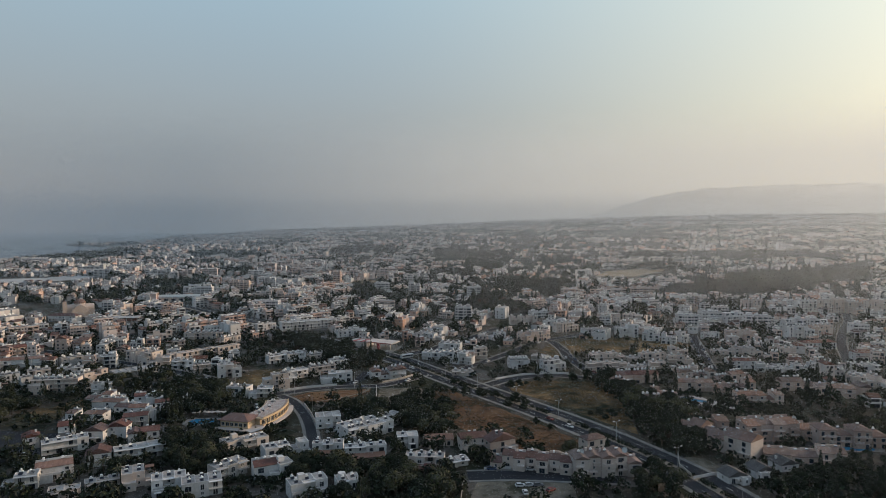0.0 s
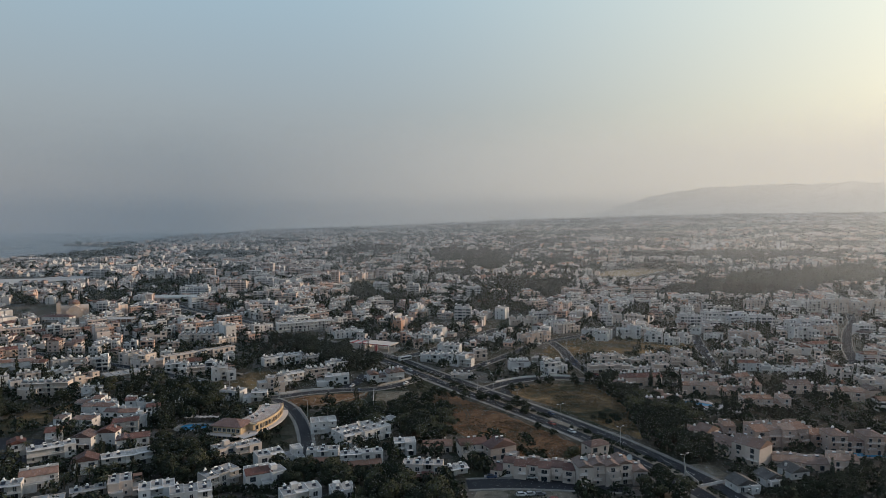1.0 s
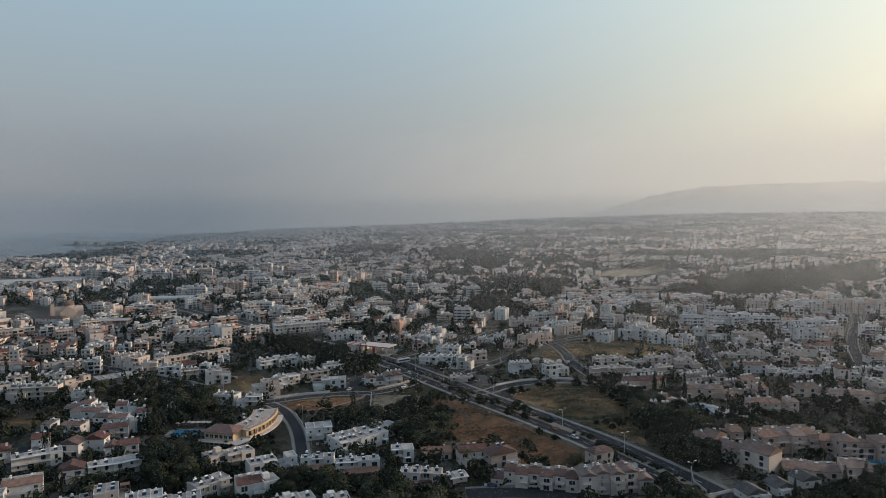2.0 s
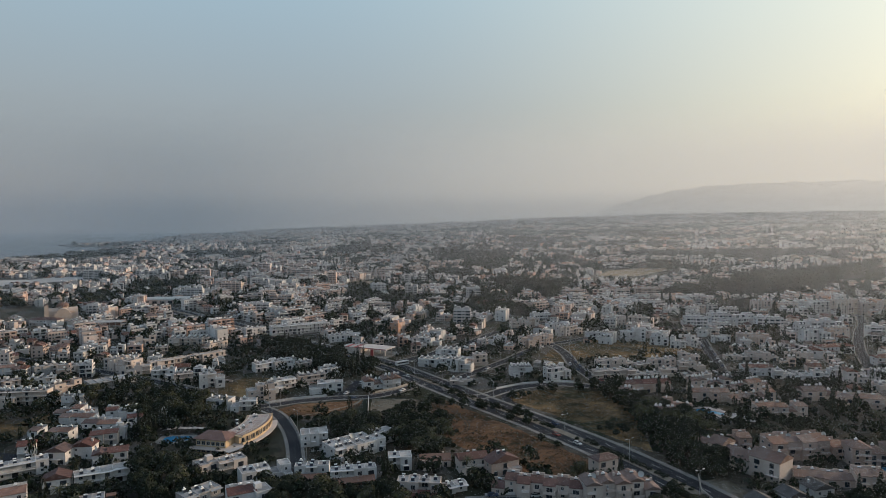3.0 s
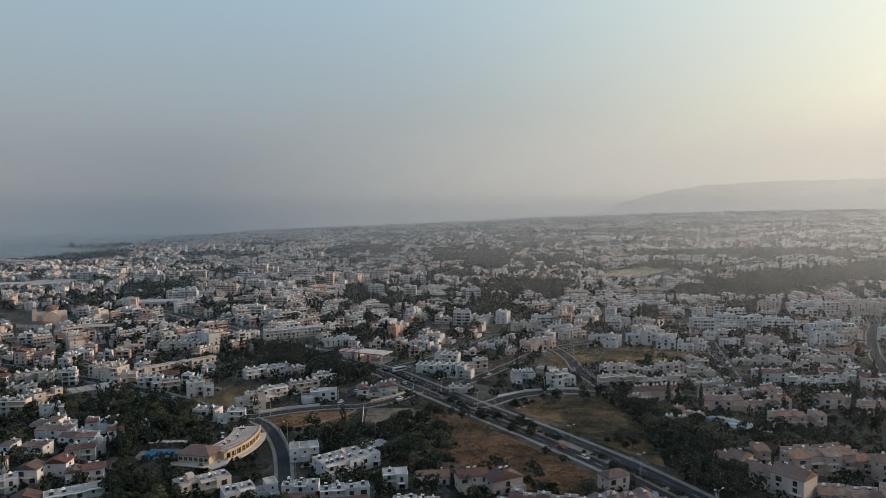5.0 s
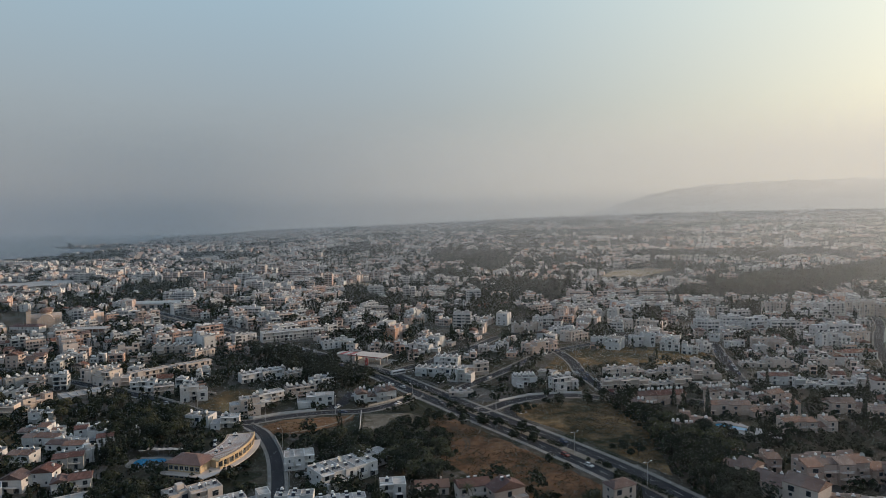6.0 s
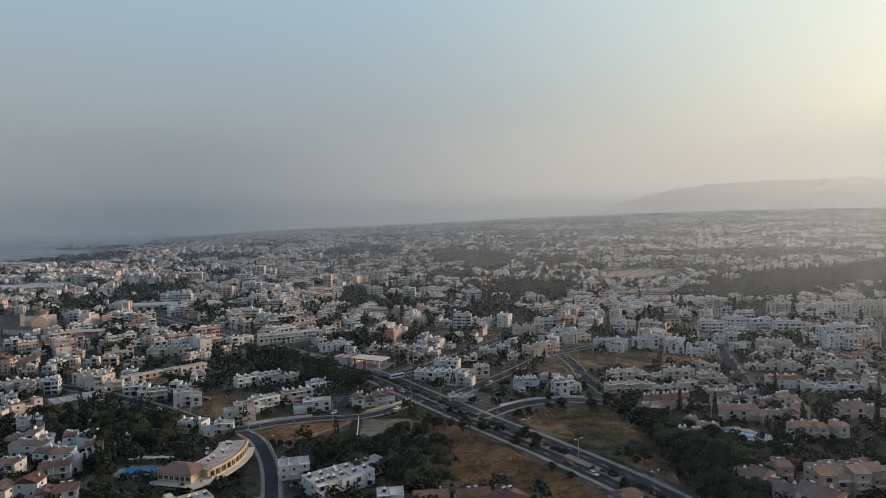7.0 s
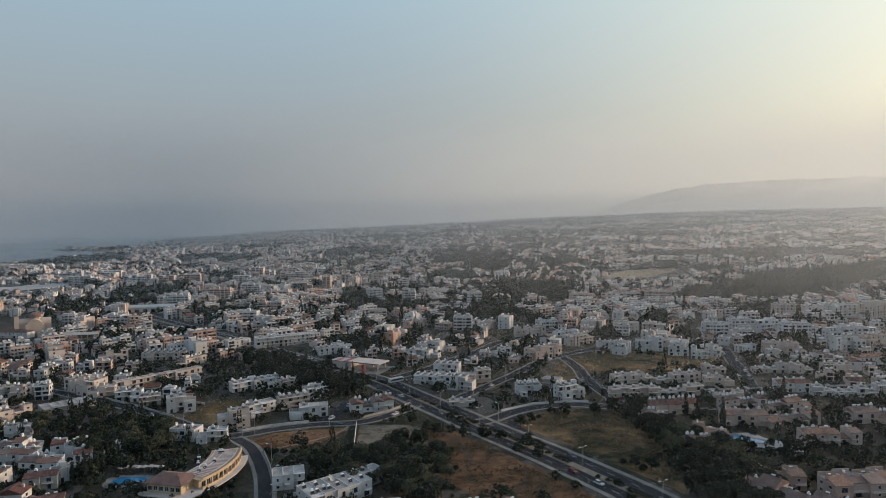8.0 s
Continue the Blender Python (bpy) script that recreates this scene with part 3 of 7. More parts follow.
@lru_cache(None)
def hip_mesh(w, d, rise, material):
    bm = bmesh.new()
    e, t = 0.45, 0.16
    x0, x1, y0, y1 = -w / 2 - e, w / 2 + e, -e, d + e
    run = min(x1 - x0, y1 - y0) / 2
    cx, cy = 0.0, d / 2
    lo = [bm.verts.new((x, y, -t)) for x, y in ((x0, y0), (x1, y0), (x1, y1), (x0, y1))]
    ea = [bm.verts.new((x, y, 0)) for x, y in ((x0, y0), (x1, y0), (x1, y1), (x0, y1))]
    if w >= d:
        r = [bm.verts.new((x0 + run, cy, rise)), bm.verts.new((x1 - run + 0.01, cy, rise))]
        faces = ((ea[0], ea[1], r[1], r[0]), (ea[1], ea[2], r[1]), (ea[2], ea[3], r[0], r[1]), (ea[3], ea[0], r[0]))
    else:
        r = [bm.verts.new((cx, y0 + run, rise)), bm.verts.new((cx, y1 - run + 0.01, rise))]
        faces = ((ea[0], ea[1], r[0]), (ea[1], ea[2], r[1], r[0]), (ea[2], ea[3], r[1]), (ea[3], ea[0], r[0], r[1]))
    for f in faces:
        bm.faces.new(f)
    for i in range(4):
        j = (i + 1) % 4
        bm.faces.new((lo[i], lo[j], ea[j], ea[i]))
    bm.faces.new(lo[::-1])
    return mesh_of("roof", bm, material)


@lru_cache(None)
def mono_mesh(w, d, rise, material):
    """A lean-to tiled roof that falls to the front."""
    bm = bmesh.new()
    e, t = 0.3, 0.18
    prof = [(-e, 0), (d + 0.1, rise), (d + 0.1, rise - t), (-e, -t)]
    rings = [[bm.verts.new((x, a, b)) for a, b in prof] for x in (-w / 2 - 0.1, w / 2 + 0.1)]
    for i in range(4):
        j = (i + 1) % 4
        bm.faces.new((rings[0][i], rings[0][j], rings[1][j], rings[1][i]))
    bm.faces.new(rings[0])
    bm.faces.new(rings[1][::-1])
    bmesh.ops.recalc_face_normals(bm, faces=bm.faces[:])
    return mesh_of("roof", bm, material)


@lru_cache(None)
def balcony_mesh(w, deep, material):
    bm = bmesh.new()
    box(bm, -w / 2, w / 2, -deep, 0.0, 0, 0.18)
    return mesh_of("balcony", bm, material)


@lru_cache(None)
def railing_mesh(w, deep, solid, material):
    bm = bmesh.new()
    if solid:
        o, u = w / 2, 0.12
        line = ((-o, 0), (-o, -deep), (o, -deep), (o, 0), (o - u, 0), (o - u, u - deep), (u - o, u - deep), (u - o, 0))
        lo, hi = [[bm.verts.new((x, y, z)) for x, y in line] for z in (0.18, 1.05)]
        for i in range(8):
            j = (i + 1) % 8
            bm.faces.new((lo[i], lo[j], hi[j], hi[i]))
        for i, j in ((0, 1), (1, 2), (2, 3)):
            bm.faces.new((hi[i], hi[j], hi[6 - j + 1], hi[6 - i + 1]))
    else:
        n = max(3, int(w / 0.35))
        line = [(-w / 2, 1.08)]
        for i in range(n + 1):
            x = -w / 2 + (w - 0.05) * i / n
            line += [(x, 1.0)] * (i > 0) + [(x, 0.18), (x + 0.05, 0.18)] + [(x + 0.05, 1.0)] * (i < n)
        line.append((w / 2, 1.08))
        front, back = [[bm.verts.new((x, y, z)) for x, z in line] for y in (-deep, -deep + 0.05)]
        bm.faces.new(front)
        bm.faces.new(back[::-1])
        for i in range(len(line)):
            j = (i + 1) % len(line)
            bm.faces.new((front[j], front[i], back[i], back[j]))
    return mesh_of("railing", bm, material)


def snap(v, q=0.25):
    return round(v / q) * q


def facade(root, rnd, at, width, base, n, fine, dense=1.0, big=False, rich=True):
    """Windows of one wall, storey by storey; at: the wall's pose under the root, with its foot's middle at the origin."""
    bays = max(1, int(width / (3.4 / dense)))
    for s in range(n):
        for b in range(bays):
            x = -width / 2 + width * (b + 0.5) / bays + rnd.uniform(-0.15, 0.15)
            if rnd.random() < (0.12 if rich else 0.28):
                continue
            if big and rnd.random() < 0.6:
                w, h, sill = rnd.choice((1.2, 1.6, 2.2)), 1.95, 0.15
            else:
                w, h, sill = rnd.choice((0.7, 0.9, 1.2)), 1.1, 0.95
            if w + 0.4 > width / bays:
                w = 0.9
            spot = at @ pose(x, -0.004, base + s * STOREY + sill)
            if fine:
                win = part("window", window_mesh(w, h), None, root, spot)
                part("pane", pane_mesh(w, h), None, win)
            else:
                part("window", plain_window_mesh(w, h), None, root, spot)


def unit(root, rnd, ox, oy, w, d, n, wall, roof, fine, sides="lr", balcony=0.5, tile=None, base=0.0, big=True, loggia=False):
    """One volume of a house: wall, roof, windows and balconies. ox: its middle, oy: its front."""
    w, d = snap(w), snap(d)
    if loggia:
        deep = rnd.choice((1.5, 1.75, 2.0))
        for s in range(0 if n > 1 else n, n + 1):
            if s == 0:
                continue
            b = part("balcony", balcony_mesh(w, deep, wall), None, root, pose(ox, oy + deep - 0.005, base + s * STOREY - (0.0 if s < n else -0.1)))
            if s < n and root.location.y < 420:
                solid = rnd.random() < 0.3
                part("railing", railing_mesh(w, deep, solid, wall if solid else RAIL), None, b)
        oy, d, balcony = oy + deep, snap(d - deep), 0.0
    h = n * STOREY + 0.25
    o = pose(ox, oy, base)
    part("wall", box_mesh("wall", w, d, h, wall), None, root, o)
    tile = tile or TILE
    if roof == "flat":
        part("roof", parapet_mesh(w, d, 0.5, wall), None, root, o @ pose(0, 0, h - 0.10))
        top = h + 0.05
    elif roof == "gable":
        part("roof", gable_mesh(w, d, snap(d * 0.24), True, tile), None, root, o @ pose(0, 0, h + 0.1))
        top = None
    elif roof == "gable_y":
        part("roof", gable_mesh(w, d, snap(w * 0.24), False, tile), None, root, o @ pose(0, 0, h + 0.1))
        top = None
    elif roof == "hip":
        part("roof", hip_mesh(w, d, snap(min(w, d) * 0.22), tile), None, root, o @ pose(0, 0, h + 0.1))
        top = None
    else:
        part("wall", box_mesh("wall", w, 0.3, snap(d * 0.16), wall), None, root, o @ pose(0, d - 0.3, h))
        part("roof", mono_mesh(w, snap(d * 0.55), snap(d * 0.16), tile), None, root, o @ pose(0, 0, h + 0.06))
        part("roof", parapet_mesh(w, snap(d * 0.4), 0.5, wall), None, root, o @ pose(0, d * 0.58, h - 0.05))
        top = h + 0.05
    rich = root.location.y < 345
    if roof in ("gable", "gable_y", "hip", "mono") and rnd.random() < 0.35 and rich:
        part("chimney", box_mesh("chimney", 0.75, 0.75, 2.25, wall), None, root, o @ pose(rnd.choice((-0.3, 0.3)) * w, d * 0.62, h - 0.2))
    facade(root, rnd, o, w, 0, n, fine, 1.0, big, rich)
    if not rich or abs(root.location.x) > 60:
        sides = sides.replace("l", "") if root.location.x < 0 else sides.replace("r", "")
    if "r" in sides:
        facade(root, rnd, o @ pose(w / 2, d / 2, 0, 0, 0, 90), d, 0, n, fine, 0.75)
    if "l" in sides:
        facade(root, rnd, o @ pose(-w / 2, d / 2, 0, 0, 0, -90), d, 0, n, fine, 0.75)
    for s in range(1, n):
        if rnd.random() < balcony:
            bw = snap(rnd.uniform(0.4, 0.9) * w)
            bx = rnd.uniform(-0.5, 0.5) * (w - bw)
            deep = rnd.choice((1.25, 1.5, 1.75))
            b = part("balcony", balcony_mesh(bw, deep, wall), None, root, o @ pose(bx, -0.01, s * STOREY))
            solid = rnd.random() < 0.6
            part("railing", railing_mesh(bw, deep, solid, wall if solid else RAIL), None, b)
    if not loggia and rnd.random() < 0.25:
        pw = snap(min(w * 0.5, 4.0))
        part("canopy", box_mesh("canopy", pw, 1.5, 0.15, wall), None, root, o @ pose(rnd.uniform(-0.2, 0.2) * w, -1.52, 2.5))
    return top


HEATER = []
FAR_HEATERS = []     # those too far off to pick apart


def heater_kind(kind):
    """A roof-top solar water heater: a stand, one or two tanks and tilted panels."""
    bm = bmesh.new()
    prof = ((-0.95, 0.0), (1.05, 0.0), (1.05, 1.42), (0.55, 1.42), (-0.95, 0.10))
    rings = [[bm.verts.new((x, a, b)) for a, b in prof] for x in (-0.8, 0.8)]
    for i in range(5):
        j = (i + 1) % 5
        bm.faces.new((rings[0][i], rings[0][j], rings[1][j], rings[1][i]))
    bm.faces.new(rings[0][::-1])
    bm.faces.new(rings[1])
    bmesh.ops.recalc_face_normals(bm, faces=bm.faces[:])
    root = new("solar_water_heater", mesh_of("stand", bm, STEEL))
    bm = bmesh.new()
    tube(bm, (-0.85, 0.8, 1.75), (0.85, 0.8, 1.75), 0.38, 0.38, 12)
    part("tank", bm, TANK, root)
    if kind == 0:
        bm = bmesh.new()
        tube(bm, (0.0, 0.8, 2.12), (0.0, 0.8, 2.95), 0.42, 0.42, 12)
        part("cold_water_tank", bm, TANK, root)
    elif kind == 1:
        bm = bmesh.new()
        box(bm, -0.55, 0.55, 0.35, 1.25, 2.10, 2.85)
        part("cold_water_tank", bm, TANK, root)
    bm = bmesh.new()
    box(bm, -0.9, 0.9, -0.72, 0.85, -0.05, 0.05)
    part("panel", bm, PANEL, root, pose(0, -0.25, 0.84, 41, 0, 0))
    tagged(root, "white solar water heater tank with dark panels on a flat roof", "water heater", "solar heaters on roofs")
    return root


def heater(x, y, z, ang, kind):
    m = pose(x, y, z, 0, 0, ang) @ Matrix.Diagonal((0.86, 0.86, 0.80, 1))
    if y > 330:
        FAR_HEATERS.append((x, y, z, radians(ang)))
        return None
    while len(HEATER) < 3:
        HEATER.append(None)
    if HEATER[kind] is None:
        HEATER[kind] = heater_kind(kind)
        HEATER[kind].matrix_basis = m
        return HEATER[kind]
    return copy_thing(HEATER[kind], m)



def dish(x, y, z, ang, r=1.1):
    root = thing("satellite_dish", x, y, ang, z, "large pale satellite dish on a roof", "satellite dish", "satellite dishes")
    bm = bmesh.new()
    rows = []
    for k in range(5):
        u = k / 4 * r
        rows.append([bm.verts.new((u * math.cos(2 * math.pi * i / 18), -0.25 * u * u, u * math.sin(2 * math.pi * i / 18))) for i in range(18)])
    for a, b in zip(rows, rows[1:]):
        for i in range(18):
            j = (i + 1) % 18
            bm.faces.new((a[i], a[j], b[j], b[i]))
    bmesh.ops.remove_doubles(bm, verts=bm.verts[:], dist=0.001)
    part("bowl", bm, SHEET, root, pose(0, 0, 1.5, -25, 0, 0))
    bm = bmesh.new()
    tube(bm, (0, 0.15, 0), (0, 0.1, 1.5), 0.07, 0.05, 6)
    part("mast", bm, STEEL, root)


dish(56.0, 252.0, 7.9, 10, 1.1)
dish(74.0, 253.6, 7.9, -25, 1.1)
dish(166.0, 295.5, 7.9, 5, 1.1)
dish(150.0, 294.0, 7.9, -15, 1.0)

NAMES = {WHITE: "white", CREAM: "cream", PINK: "pale pink", MAUVE: "brownish pink", OCHRE: "ochre yellow", GREY: "grey concrete"}


def tanks_on(rnd, x, y, ang, w, d, z, count, ox=0.0, oy=0.0):
    c, s = math.cos(radians(ang)), math.sin(radians(ang))
    rows = 1 if count <= max(1, w // 2.6) else 2
    per = math.ceil(count / rows)
    for i in range(count):
        lx = ox + (-w / 2 + w * (i % per + 0.5) / per) * 0.86 + rnd.uniform(-0.3, 0.3)
        ly = oy + d * (0.45 if rows == 1 else 0.28 + 0.44 * (i // per)) + rnd.uniform(-0.4, 0.4)
        heater(x + c * lx - s * ly, y + s * lx + c * ly, z, ang + rnd.choice((0, 0, 15, -10, 90)) * (1 if rows == 1 else 0.1), rnd.choice((0, 1, 2, 2)))


def claim(x, y, ang, w, d):
    c, s = math.cos(radians(ang)), math.sin(radians(ang))
    k = max(1, round(w / max(d, 6)))
    for i in range(k):
        lx = -w / 2 + w * (i + 0.5) / k
        TAKEN.append((x + c * lx - s * d / 2, y + s * lx + c * d / 2, max(d, w / k) * 0.62))


def house(x, y, ang, w, d, n, wall=None, roof="flat", tanks=2, fine=True, setback=None, wing=None, balcony=0.6, label="", tile=None, awning=None):
    """A detached house or block; x, y: the middle of its front foot."""
    wall = wall or WHITE
    fine = fine and y < 258
    tanks = round(tanks * 1.5) if y > 335 else tanks
    rnd = random.Random(int(x * 31 + y * 17))
    words = {"flat": "flat roof", "hip": "hipped clay tile roof", "gable": "clay tile roof", "gable_y": "clay tile gable roof", "mono": "sloping tile roof"}[roof]
    size = {1: "single-storey", 2: "two-storey", 3: "three-storey", 4: "four-storey"}.get(n, "tall")
    many = w > 20 or n > 2
    root = thing("apartment_block" if many else "house", x, y, ang, 0, label or "%s %s rendered %s with %s" % (size, NAMES[wall], "block" if many else "house", words), "apartment block" if many else "house")
    claim(x, y, ang, w, d)
    setback = rnd.random() < 0.4 if setback is None else setback
    wing = rnd.random() < 0.5 if wing is None else wing
    bays = max(1, min(7, round(w / 4.6))) if roof == "flat" else 1
    c, s = math.cos(radians(ang)), math.sin(radians(ang))
    if bays > 1:
        bw = w / bays
        low = rnd.choice((0, bays - 1)) if setback and n > 1 else -1
        for i in range(bays):
            ox = (i - (bays - 1) / 2) * bw
            oy = rnd.choice((0.0, 0.0, 0.5, 1.0))
            nn = n - 1 if i == low else n
            if n > 2 and rnd.random() < 0.15:
                nn = n - 1
            dd = d - oy - rnd.choice((0.0, 0.0, 1.0))
            top = unit(root, rnd, ox, oy, bw - 0.01, dd, nn, wall, "flat", fine, ("l" if i == 0 else "") + ("r" if i == bays - 1 else ""), balcony * 0.4, tile, 0.0, True, rnd.random() < balcony * 0.75)
            k = tanks // bays + (1 if i < tanks % bays else 0)
            if k and nn == n:
                tanks_on(rnd, x, y, ang, bw, d, top, k, ox, 0)
            elif i == low and rnd.random() < 0.5:
                part("pergola", box_mesh("pergola", snap(bw * 0.8), 3.0, 0.15, BROWNROOF), None, root, pose(ox, d - 3.6, nn * STOREY + 2.5))
                for dx in (-0.36, 0.36):
                    part("post", box_mesh("post", 0.15, 0.15, 2.25, BROWNROOF), None, root, pose(ox + dx * bw, d - 3.5, nn * STOREY + 0.27))
    else:
        top = unit(root, rnd, 0, 0, w, d, n, wall, roof, fine, balcony=balcony, tile=tile)
        if roof == "mono" and tanks:
            tanks_on(rnd, x, y, ang, w, d * 0.4, top, tanks, 0, d * 0.58)
        elif roof == "flat" and tanks:
            tanks_on(rnd, x, y, ang, w, d, top, tanks)
    if roof in ("gable", "gable_y") and tanks and tile is not BROWNROOF:
        rise = snap((d if roof == "gable" else w) * 0.24)
        for i in range(min(tanks, 2)):
            lx, ly = (i - 0.5) * 2.6, d * 0.5
            heater(x + c * lx - s * ly, y + s * lx + c * ly, n * STOREY + rise - 0.5, ang, 2)
    if awning:
        aw = snap(w * 0.9)
        part("awning", mono_mesh(aw, 3.0, 1.0, awning), None, root, pose(0, -3.0, 2.2), "sloping brown-red veranda roof")
        for i in range(4):
            part("post", box_mesh("post", 0.2, 0.2, 2.1, BROWNROOF), None, root, pose(-aw / 2 + 0.3 + (aw - 0.6) * i / 3, -2.9, 0))
    if wing:
        ww, wd = max(3.0, w * rnd.uniform(0.3, 0.45)), rnd.uniform(2.0, 3.2)
        unit(root, rnd, rnd.choice((-1, 1)) * (w - ww) / 2 * 0.92, -wd, ww, wd + 0.2, max(1, n - 1), wall, roof if roof in ("flat", "hip") else "flat", fine, balcony=0, tile=tile)
    if roof == "flat" and w > 11 and rnd.random() < 0.2:
        lx, ly = rnd.uniform(-0.3, 0.3) * w, d * 0.62
        dish(x + c * lx - s * ly, y + s * lx + c * ly, (n - (1 if setback else 0)) * STOREY + 0.3, ang + rnd.uniform(-30, 30), 1.2)
    if roof == "flat" and n >= 2 and rnd.random() < 0.3:
        part("stair_head", box_mesh("stair_head", 2.5, 2.5, 2.2, wall), None, root, pose(rnd.uniform(-0.25, 0.25) * w, d * 0.55 - 1.0, n * STOREY + 0.2))
    return root


def terrace(x, y, ang, units, uw, d, n, wall=None, roof="mono", tanks=1, fine=True, label="", tile=None, jog=0.9, balcony=0.6):
    """A row of joined houses; each one steps forward or back."""
    wall = wall or WHITE
    fine = fine and y < 258
    rnd = random.Random(int(x * 13 + y * 29))
    root = thing("terraced_houses", x, y, ang, 0, label or "row of joined %s rendered houses with %s" % (NAMES[wall], {"flat": "flat roofs"}.get(roof, "clay tile roofs")), "terraced houses")
    claim(x, y, ang, units * uw, d)
    c, s = math.cos(radians(ang)), math.sin(radians(ang))
    for i in range(units):
        ox = (i - (units - 1) / 2) * uw
        oy = jog * ((i % 2) - 0.5) * (2.0 if roof == "flat" and units > 4 else 1.0) + rnd.uniform(-0.3, 0.3)
        nn = n if rnd.random() < (0.62 if roof == "flat" else 0.8) or n < 2 else n - 1
        top = unit(root, rnd, ox, oy, uw - 0.05 if uw % 0.25 else uw, d, nn, wall, roof, fine, "l" if i == 0 else ("r" if i == units - 1 else ""), balcony, tile, 0.0, True, roof == "flat" and rnd.random() < 0.7 * balcony)
        if top is None and tanks:
            lx, ly, up = ox, oy + d * 0.5, nn * STOREY + snap((d if roof == "gable" else uw) * 0.24) - 0.5
            heater(x + c * lx - s * ly, y + s * lx + c * ly, up, ang, rnd.choice((0, 2)))
            if y > 325:
                heater(x + c * (lx + 2.2) - s * ly, y + s * (lx + 2.2) + c * ly, up, ang, 2)
        if top and tanks:
            k, back = (0.4, 0.58) if roof == "mono" else (1.0, 0.0)
            tanks_on(rnd, x, y, ang, uw * 0.8, d * k, top, tanks, ox, oy + d * back)
    return root


# ---------------------------------------------------------------- trees


def leaf_cloud(seed, lobes, count, size, squash=0.8, material=None, name="crown"):
    """Many small leaf clumps on the shells of a few lobes; each is a bent pair of triangles."""
    r = np.random.RandomState(seed)
    lob = np.array(lobes, float)
    wgt = lob[:, 3] ** 2
    pick = r.choice(len(lob), count, p=wgt / wgt.sum())
    v = r.normal(size=(count, 3))
    v /= np.linalg.norm(v, axis=1)[:, None]
    v[:, 2] = np.where(v[:, 2] < -0.55, -v[:, 2], v[:, 2])
    rad = lob[pick, 3] * (0.72 + 0.36 * r.rand(count))
    c = lob[pick, :3] + v * rad[:, None] * np.array((1, 1, squash))
    a = np.cross(v, r.normal(size=(count, 3)))
    a /= np.linalg.norm(a, axis=1)[:, None] + 1e-6
    b = np.cross(v, a)
    s = size * (0.6 + 0.8 * r.rand(count))[:, None]
    lift = v * s * 0.35
    verts = np.stack([c - a * s - lift, c - b * s * 0.8, c + a * s - lift * r.rand(count, 1), c + b * s * 0.8 + lift], 1).reshape(-1, 3)
    return verts


def quads_mesh(name, verts, material):
    me = bpy.data.meshes.new(name)
    n = len(verts) // 4
    me.vertices.add(len(verts))
    me.vertices.foreach_set("co", verts.astype(np.float32).ravel())
    me.loops.add(n * 4)
    me.loops.foreach_set("vertex_index", np.arange(n * 4, dtype=np.int32))
    me.polygons.add(n)
    me.polygons.foreach_set("loop_start", np.arange(0, n * 4, 4, dtype=np.int32))
    me.polygons.foreach_set("loop_total", np.full(n, 4, dtype=np.int32))
    me.polygons.foreach_set("use_smooth", np.zeros(n, dtype=bool))
    me.materials.append(material)
    me.update(calc_edges=True)
    return me


def lobes_broad(rnd, r, h):
    out = [(0, 0, h * 0.66, r * 0.72)]
    for i in range(7):
        a, q = rnd.uniform(0, 6.28), rnd.uniform(0.35, 0.75) * r
        out.append((q * math.cos(a), q * math.sin(a), h * rnd.uniform(0.42, 0.82), r * rnd.uniform(0.32, 0.52)))
    return out


def lobes_cypress(rnd, r, h):
    return [(rnd.uniform(-0.15, 0.15) * r, rnd.uniform(-0.15, 0.15) * r, 0.6 + h * (i + 0.5) / 11 * 0.94, r * (1.0 - 0.085 * abs(i - 3) - 0.02 * i)) for i in range(11)]


TREES = {}


